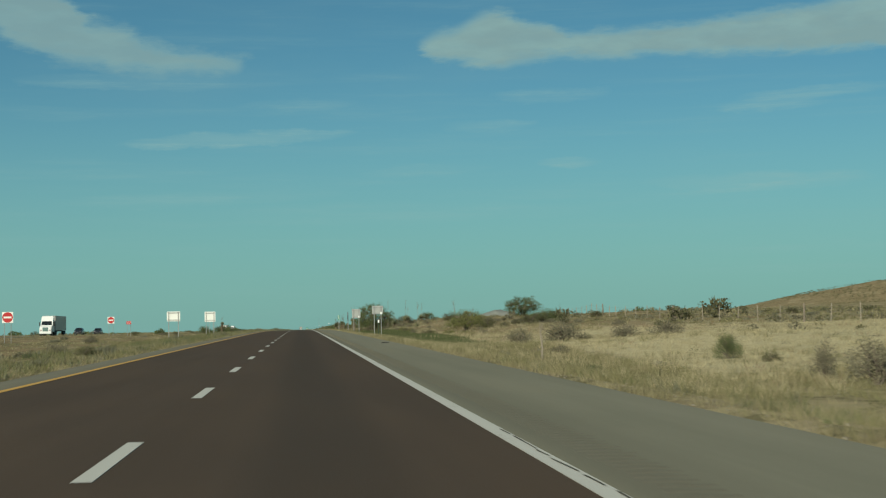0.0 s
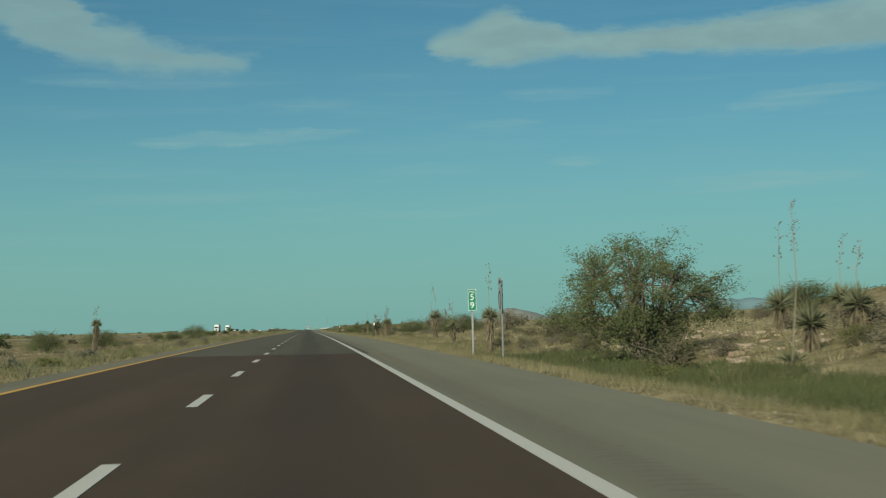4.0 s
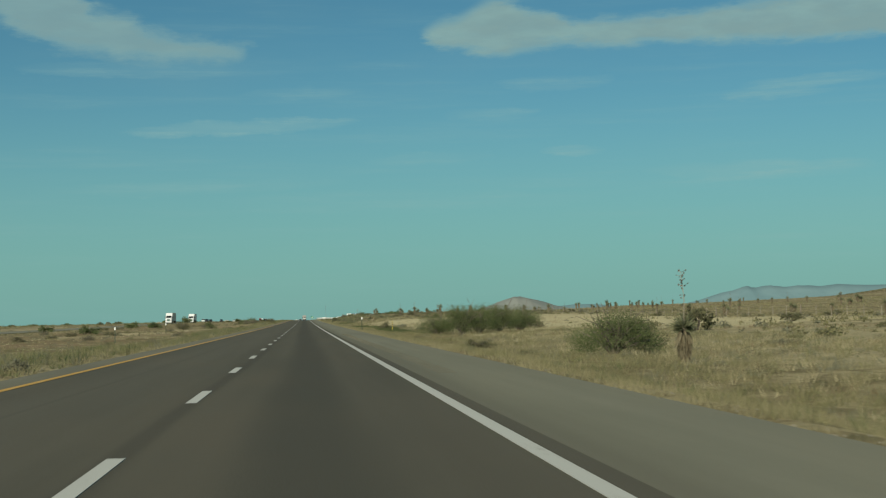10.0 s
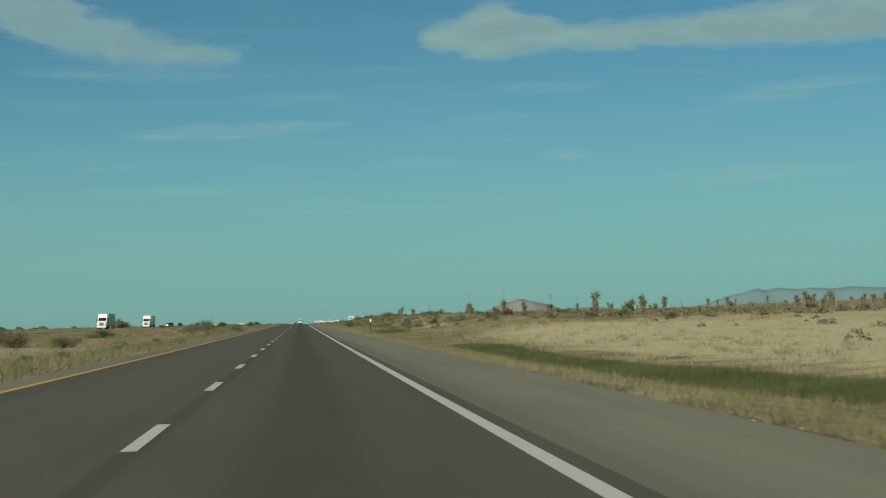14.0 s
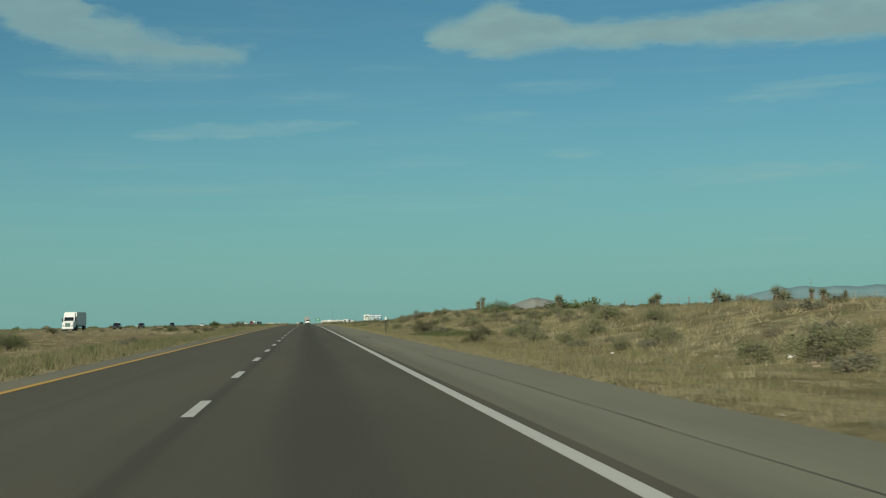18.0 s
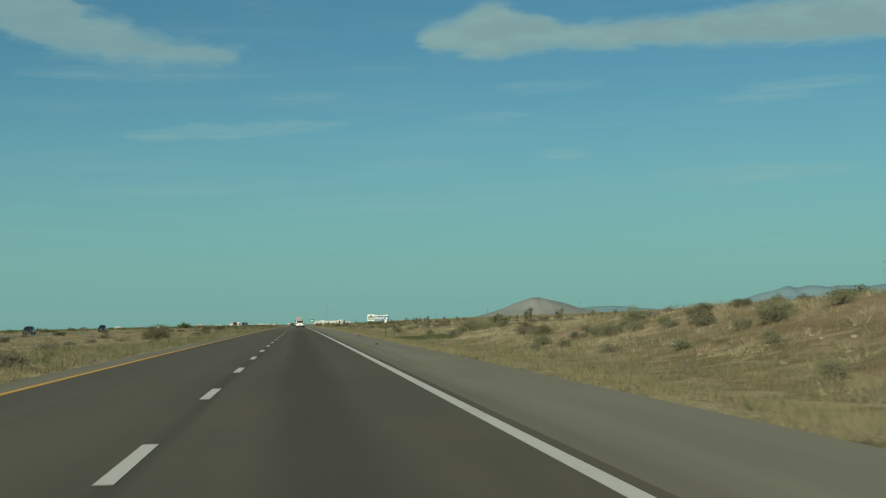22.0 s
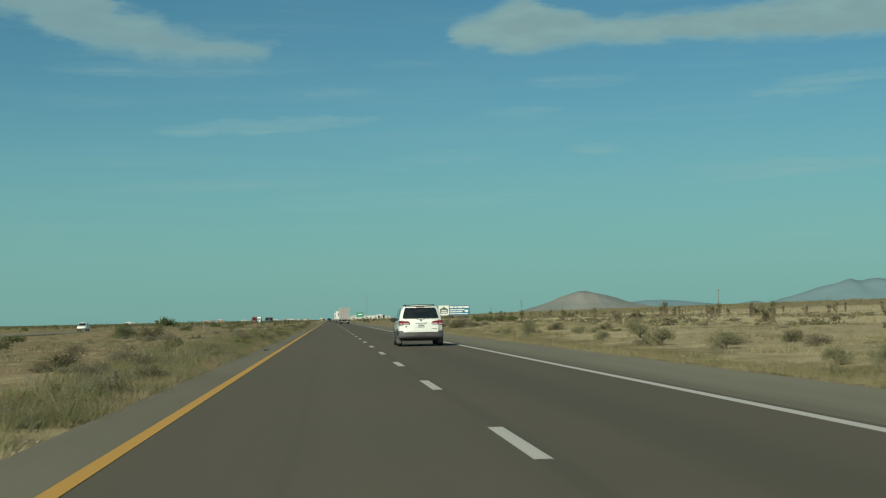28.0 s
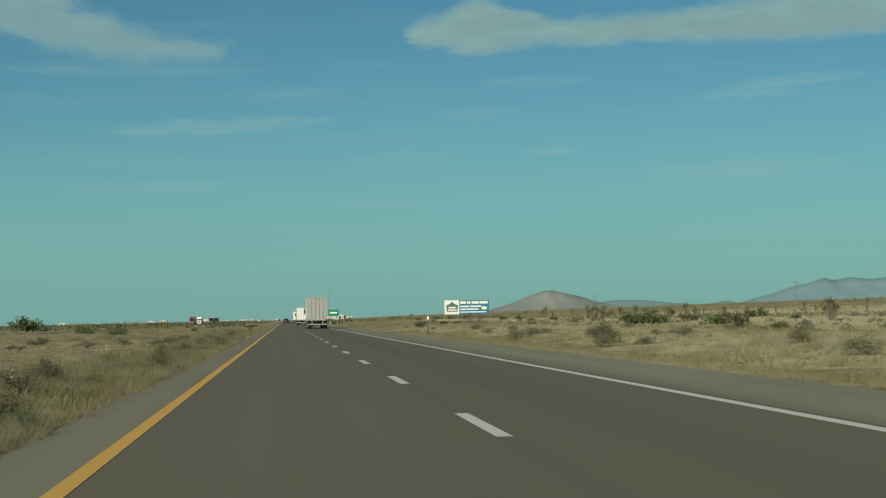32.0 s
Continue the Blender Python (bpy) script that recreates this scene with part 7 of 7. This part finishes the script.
PALE_WALL = plain("pale stucco", (0.50, 0.49, 0.44), 0.9, 0, 0.08, 0.4)
TAN_WALL = plain("tan stucco", (0.42, 0.35, 0.26), 0.9, 0, 0.1, 0.4)
_b = np.random.default_rng(31)
for k in range(22):
    if k > 8 and k % 3:
        continue
    x = -16 - 12.0 * k + _b.uniform(-5, 5)
    ob = building(_b.uniform(5, 11), _b.uniform(6, 10), _b.uniform(2.4, 3.8), PALE_WALL if k % 4 else TAN_WALL, (SIGN_WHITE, TRUCK_GREY, PALE_WALL)[k % 3], k % 2 == 0)
    stand(ob, x, 2800 + _b.uniform(-200, 700), _b.uniform(-25, 25), 0.9)
for k in range(6):
    stand(building(_b.uniform(8, 18), 8, _b.uniform(2.8, 5.0), PALE_WALL, SIGN_WHITE, k % 2 == 0), 26 + 9 * k + _b.uniform(-4, 4), 2900 + _b.uniform(-60, 300), _b.uniform(-25, 25))

corral = thing("corral_fence", "weathered board corral fence beside dark shrubs", "fence")
for k in range(5):
    part("post", boxes([(k * 2.2 - 0.1, -0.1, -0.3, k * 2.2 + 0.1, 0.1, 1.7)], 0, "post", WOOD), corral)
for z in (0.5, 1.0, 1.5):
    part("rail", boxes([(0, -0.13, z - 0.09, 8.8, -0.09, z + 0.09)], 0, "rail", WOOD), corral)
stand(corral, -62, 1790)

# ---- mountains behind the plain ----
def mountain(name, label, ridge, depth, tones, rough, seed):
    """A range along a ridge line: rows of (x, y, height)."""
    m, n, skin = material(name + " rock", 1.0, 0, 0.05)
    at = place_of(n)
    grain = n.noise(at, 0.012, 6, 0.6)
    # the tones carry the distance haze; grain only varies them
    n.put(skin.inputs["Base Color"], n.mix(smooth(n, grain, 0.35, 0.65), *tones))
    ridge = np.array(ridge, float)
    s = np.linspace(0, len(ridge) - 1, 90)
    k = np.arange(len(ridge))
    rx, ry, rh = (np.interp(s, k, ridge[:, j]) for j in range(3))
    rows = 17
    verts = []
    for q in range(rows):
        f = q / (rows - 1) * 2 - 1
        fall = (1 - abs(f)) ** 1.25
        wob = 1 + rough * (bumps(s * 9 + seed, f * 30 + seed + s * 0, 7.0) - 0.5) * 1.6 + rough * (bumps(s * 31 + seed, f * 60 + s * 0, 9.0) - 0.5)
        verts.append(np.stack([rx + f * 0, ry + f * depth, road_z(ry) - 4 + (rh + 4) * fall * wob], 1))
    w = len(s)
    a = (np.arange(rows - 1)[:, None] * w + np.arange(w - 1)[None]).ravel()
    me = mesh_from(name, np.concatenate(verts), np.stack([a, a + 1, a + w + 1, a + w], -1), [m], flat=False)
    return tagged(new(name, me), label, "mountain", kind="structure")


# rock colours paled and blued: the air's haze is put into the base colour
HAZY_NEAR_ROCK = ((0.185, 0.206, 0.184), (0.232, 0.240, 0.208))
HAZY_FAR_ROCK = ((0.150, 0.236, 0.246), (0.172, 0.260, 0.266))
mountain("backdrop_hill", "bare brown cone-shaped hill on the horizon, paled with painted haze", [(420, 4880, 0), (480, 4880, 10), (540, 4880, 26), (580, 4880, 40), (615, 4880, 53), (648, 4880, 64), (690, 4880, 58), (735, 4880, 47), (790, 4880, 31), (850, 4880, 16), (910, 4880, 0)], 260, HAZY_NEAR_ROCK, 0.07, 3)
mountain("backdrop_ridge", "low ridge far away, painted haze-blue", [(700, 5080, 0), (780, 5080, 30), (870, 5080, 38), (960, 5080, 34), (1050, 5080, 26), (1150, 5080, 18), (1300, 5080, 8)], 200, HAZY_FAR_ROCK, 0.05, 31)
mountain("backdrop_range", "mountain range far away, painted blue-grey with haze", [(1010, 5000, 0), (1090, 5000, 20), (1150, 5000, 30), (1185, 5000, 24), (1240, 5000, 38), (1310, 5000, 58), (1370, 5000, 74), (1420, 5000, 84), (1450, 5000, 81), (1500, 5000, 86), (1545, 5000, 81), (1590, 5000, 85), (1660, 5000, 81), (1720, 5000, 86), (1900, 5000, 82), (2300, 5000, 88), (2900, 5000, 74)], 260, HAZY_FAR_ROCK, 0.03, 57)

# ---- joints, cracks, rumble strip and litter on the pavement ----
def wavy(name, x0, y0, x1, y1, wide, label, wob=0.05, seed=0.0, lift=0.005):
    """A sealed crack or joint: a thin raised ribbon of dark sealer."""
    n = max(4, int(math.hypot(x1 - x0, y1 - y0) / 0.8))
    t = np.linspace(0, 1, n)
    way = np.array([x1 - x0, y1 - y0]) / math.hypot(x1 - x0, y1 - y0)
    off = (bumps(t * n * 0.8 + seed, t * 0 + seed, 3.0) - 0.5) * 2 * wob
    cx, cy = x0 + (x1 - x0) * t - way[1] * off, y0 + (y1 - y0) * t + way[0] * off
    w = wide * (0.6 + 0.8 * bumps(t * n + 9, t * 0 + seed, 1.5)) / 2
    left = np.stack([cx - way[1] * w, cy + way[0] * w, road_z(cy) + lift], 1)
    right = np.stack([cx + way[1] * w, cy - way[0] * w, road_z(cy) + lift], 1)
    v = np.stack([left, right], 1).reshape(-1, 3)
    a = np.arange(n - 1) * 2
    return road_part(name, mesh_from(name, v, np.stack([a, a + 1, a + 3, a + 2], 1), [JOINT]), label)


wavy("sealed_crack", 2.45, 196, 2.50, 262, 0.012, "thin dark crack along the lane", 0.015)
wavy("sealed_crack", 2.38, 262, 2.48, 318, 0.012, "thin sealed crack along the lane", 0.015, 3)
wavy("sealed_crack", 2.55, 322, 2.62, 372, 0.012, "thin dark crack along the lane", 0.015, 5)
wavy("shoulder_joint", 4.44, 636, 4.48, 722, 0.011, "dark joint along the shoulder", 0.02, 11)
wavy("shoulder_joint", 4.42, 908, 5.60, 945, 0.015, "dark joint slanting over the shoulder", 0.02, 13)
wavy("cross_crack", 4.05, 664.8, 5.5, 669.0, 0.16, "dark patch slanting across the shoulder", 0.03, 15)
wavy("cross_crack", 4.15, 814.6, 5.4, 814.5, 0.07, "crack across the shoulder", 0.03, 19)
wavy("tar_patch", 4.35, 757.5, 4.60, 760.5, 0.16, "black tar patch on the shoulder", 0.06, 21)

_r = np.random.default_rng(61)
for y0, y1 in ((-3, 3.2), (99, 126)):                                   # the paint of the edge line broken along its inner side
    y = y0
    while y < y1:
        long = float(_r.uniform(0.45, 1.3))
        x = 3.205 + float(_r.uniform(-0.012, 0.012))
        wavy("line_crack", x, y, x + float(_r.uniform(-0.01, 0.01)), y + long, 0.016, "dark broken crack in the white edge line", 0.012, y, 0.0085)
        y += long + float(_r.uniform(0.1, 0.3))

# tar stain, plus a darker tone painted in for the grooves' shade
RUMBLE = asphalt("tar-stained rumble strip, groove shade in colour", (0.105, 0.098, 0.070), (0.138, 0.128, 0.092), (0.12, 0.106, 0.076))
# rumble strip: low bars across the shoulder, past counting
_ys, _x = (np.concatenate(v) for v in zip(*((np.arange(a, b, 0.27), np.full(len(np.arange(a, b, 0.27)), x)) for a, b, x in ((-12, 196, 3.50), (400, 470, 3.88), (725, 742, 3.70), (862, 930, 3.86)))))
_c = np.array([(a, b, c) for c in (-0.02, -0.0015) for a, b in ((0.0, -0.05), (0.36, -0.05), (0.36, 0.05), (0.0, 0.05))], float)
_v = np.repeat(_c[None], len(_ys), 0)
_v[:, :, 0] += _x[:, None] + np.random.default_rng(5).uniform(-0.03, 0.03, (len(_ys), 1))
_v[:, 4:, 1] *= 0.5
_v[:, :, 1] += _ys[:, None]
_v[:, :, 2] += road_z(_v[:, :, 1])
_k = np.arange(len(_ys))[:, None] * 8
_f = np.concatenate([_k + q for q in ([4, 5, 6, 7], [0, 1, 5, 4], [1, 2, 6, 5], [2, 3, 7, 6], [3, 0, 4, 7])])
tagged(road_part("rumble_bars", mesh_from("rumble_bars", _v.reshape(-1, 3), _f, [RUMBLE]), "low rumble bars across the shoulder"), kind="stuff")

ROCK = leafy("pale caliche rock", (0.200, 0.160, 0.105), (0.340, 0.280, 0.195), 0.95, 0.1, 0.0)
LEDGE = leafy("pinkish pale ledge rock", (0.270, 0.195, 0.135), (0.480, 0.385, 0.290), 0.95, 0.1, 0.0)
GRAVEL = leafy("pale shoulder gravel", (0.150, 0.130, 0.095), (0.320, 0.285, 0.215), 0.95, 0.1, 0.0)


def stones(name, label, x, y, mat, rng, low, high):
    """Broken rock past counting: small uneven lumps in one mesh."""
    n = len(x)
    base = np.array([(a, b, c) for c in (-0.5, 0.45) for a, b in ((-0.8, -0.7), (0.8, -0.7), (0.8, 0.7), (-0.8, 0.7))], float)
    s = rng.uniform(low, high, n) * rng.uniform(0.4, 1, n)
    v = base[None] * rng.uniform(0.45, 1.2, (n, 8, 3)) * s[:, None, None]
    a = rng.uniform(0, 6.28, n)
    c, d = np.cos(a)[:, None], np.sin(a)[:, None]
    v = np.stack([v[..., 0] * c - v[..., 1] * d, v[..., 0] * d + v[..., 1] * c, v[..., 2]], -1)
    v += np.stack([x, y, ground_z(x, y)], 1)[:, None]
    f = np.array([(4, 5, 6), (4, 6, 7), (0, 1, 5), (0, 5, 4), (1, 2, 6), (1, 6, 5), (2, 3, 7), (2, 7, 6), (3, 0, 4), (3, 4, 7)])
    return tagged(new(name, mesh_from(name, v.reshape(-1, 3), (np.arange(n)[:, None, None] * 8 + f).reshape(-1, 3), [mat])), label, "stones", kind="stuff")


for y0, y1, n in ((90, 200, 1500), (640, 800, 1300), (820, 910, 500)):
    stones("bank_rocks", "pale broken rock on the cut bank", *scatter(_r, n, 10.5, 19, y0, y1, 0.5, 9.0, 5.0), ROCK, _r, 0.03, 0.14)
for y0, y1, x0, x1, n in ((163, 200, 11.6, 15.5, 210), (662, 694, 11.8, 15.5, 260), (100, 128, 15, 20, 70)):
    stones("rock_ledge", "broken pale rock ledge in the cut bank", *scatter(_r, n, x0, x1, y0, y1, 0.45, 4.0, 8.0), LEDGE, _r, 0.10, 0.30)
stones("edge_gravel", "gravel along the pavement's edge", *scatter(_r, 9000, 5.72, 6.6, -8, 1330, 0.3, 3.0, 2.0), GRAVEL, _r, 0.008, 0.026)
stones("edge_gravel", "gravel along the left pavement's edge", *scatter(_r, 9000, -4.75, -4.12, 10, 1400, 0.3, 3.0, 4.0), GRAVEL, _r, 0.008, 0.03)
stones("edge_gravel", "loose gravel on the left shoulder", *scatter(_r, 9000, -4.5, -3.75, 1085, 1300, 0.35, 2.0, 6.0, 2.2), GRAVEL, _r, 0.006, 0.016)

LITTER = plain("white litter", (0.72, 0.72, 0.68), 0.6, 0, 0.02, 9)
for x, y, w in ((11.6, 713, 0.16), (10.0, 724, 0.1), (13.0, 186, 0.2), (8.2, 455, 0.1), (12.5, 880, 0.14), (-11, 1262, 0.16), (9.4, 958, 0.12), (-7.2, 1255, 0.1)):
    bag = Soup()
    ring = [(math.cos(a) * w * _r.uniform(0.6, 1), math.sin(a) * w * 0.6 * _r.uniform(0.6, 1), 0.0) for a in np.linspace(0, 6.28, 9)[:-1]]
    ring2 = [(p[0] * 0.7, p[1] * 0.7, w * _r.uniform(0.3, 0.6)) for p in ring]
    bag.add(ring + ring2 + [(0, 0, w * 0.5)], [(j, (j + 1) % 8, 8 + (j + 1) % 8) for j in range(8)] + [(j, 8 + (j + 1) % 8, 8 + j) for j in range(8)] + [(8 + j, 8 + (j + 1) % 8, 16) for j in range(8)])
    stand(tagged(new("litter", bag.mesh("litter", LITTER)), "crumpled white litter lying in the grass", "litter"), x, y, _r.uniform(0, 360))


def tyre_scrap(label, size):
    ob = Soup()
    pts = [(size * (t - 0.5), 0.04 * math.sin(t * 7), 0.012 + 0.04 * size * math.sin(t * 3.1)) for t in np.linspace(0, 1, 7)]
    tube(ob, pts, [0.012, 0.02, 0.025, 0.02, 0.025, 0.018, 0.01], 6)
    return tagged(new("tyre_scrap", ob.mesh("tyre_scrap", RUBBER)), label, "debris")


for x, y, s, turn in ((4.62, 899.5, 0.45, 80), (5.5, 938, 0.3, 60), (-3.75, 1120.5, 0.25, 40), (5.2, 57.0, 0.35, 10), (5.2, 640, 0.25, 75)):
    ob = tyre_scrap("black strip of torn tyre on the shoulder", s)
    ob.matrix_basis = pose(x, y, float(road_z(y)) - 0.004, 0, 0, turn)
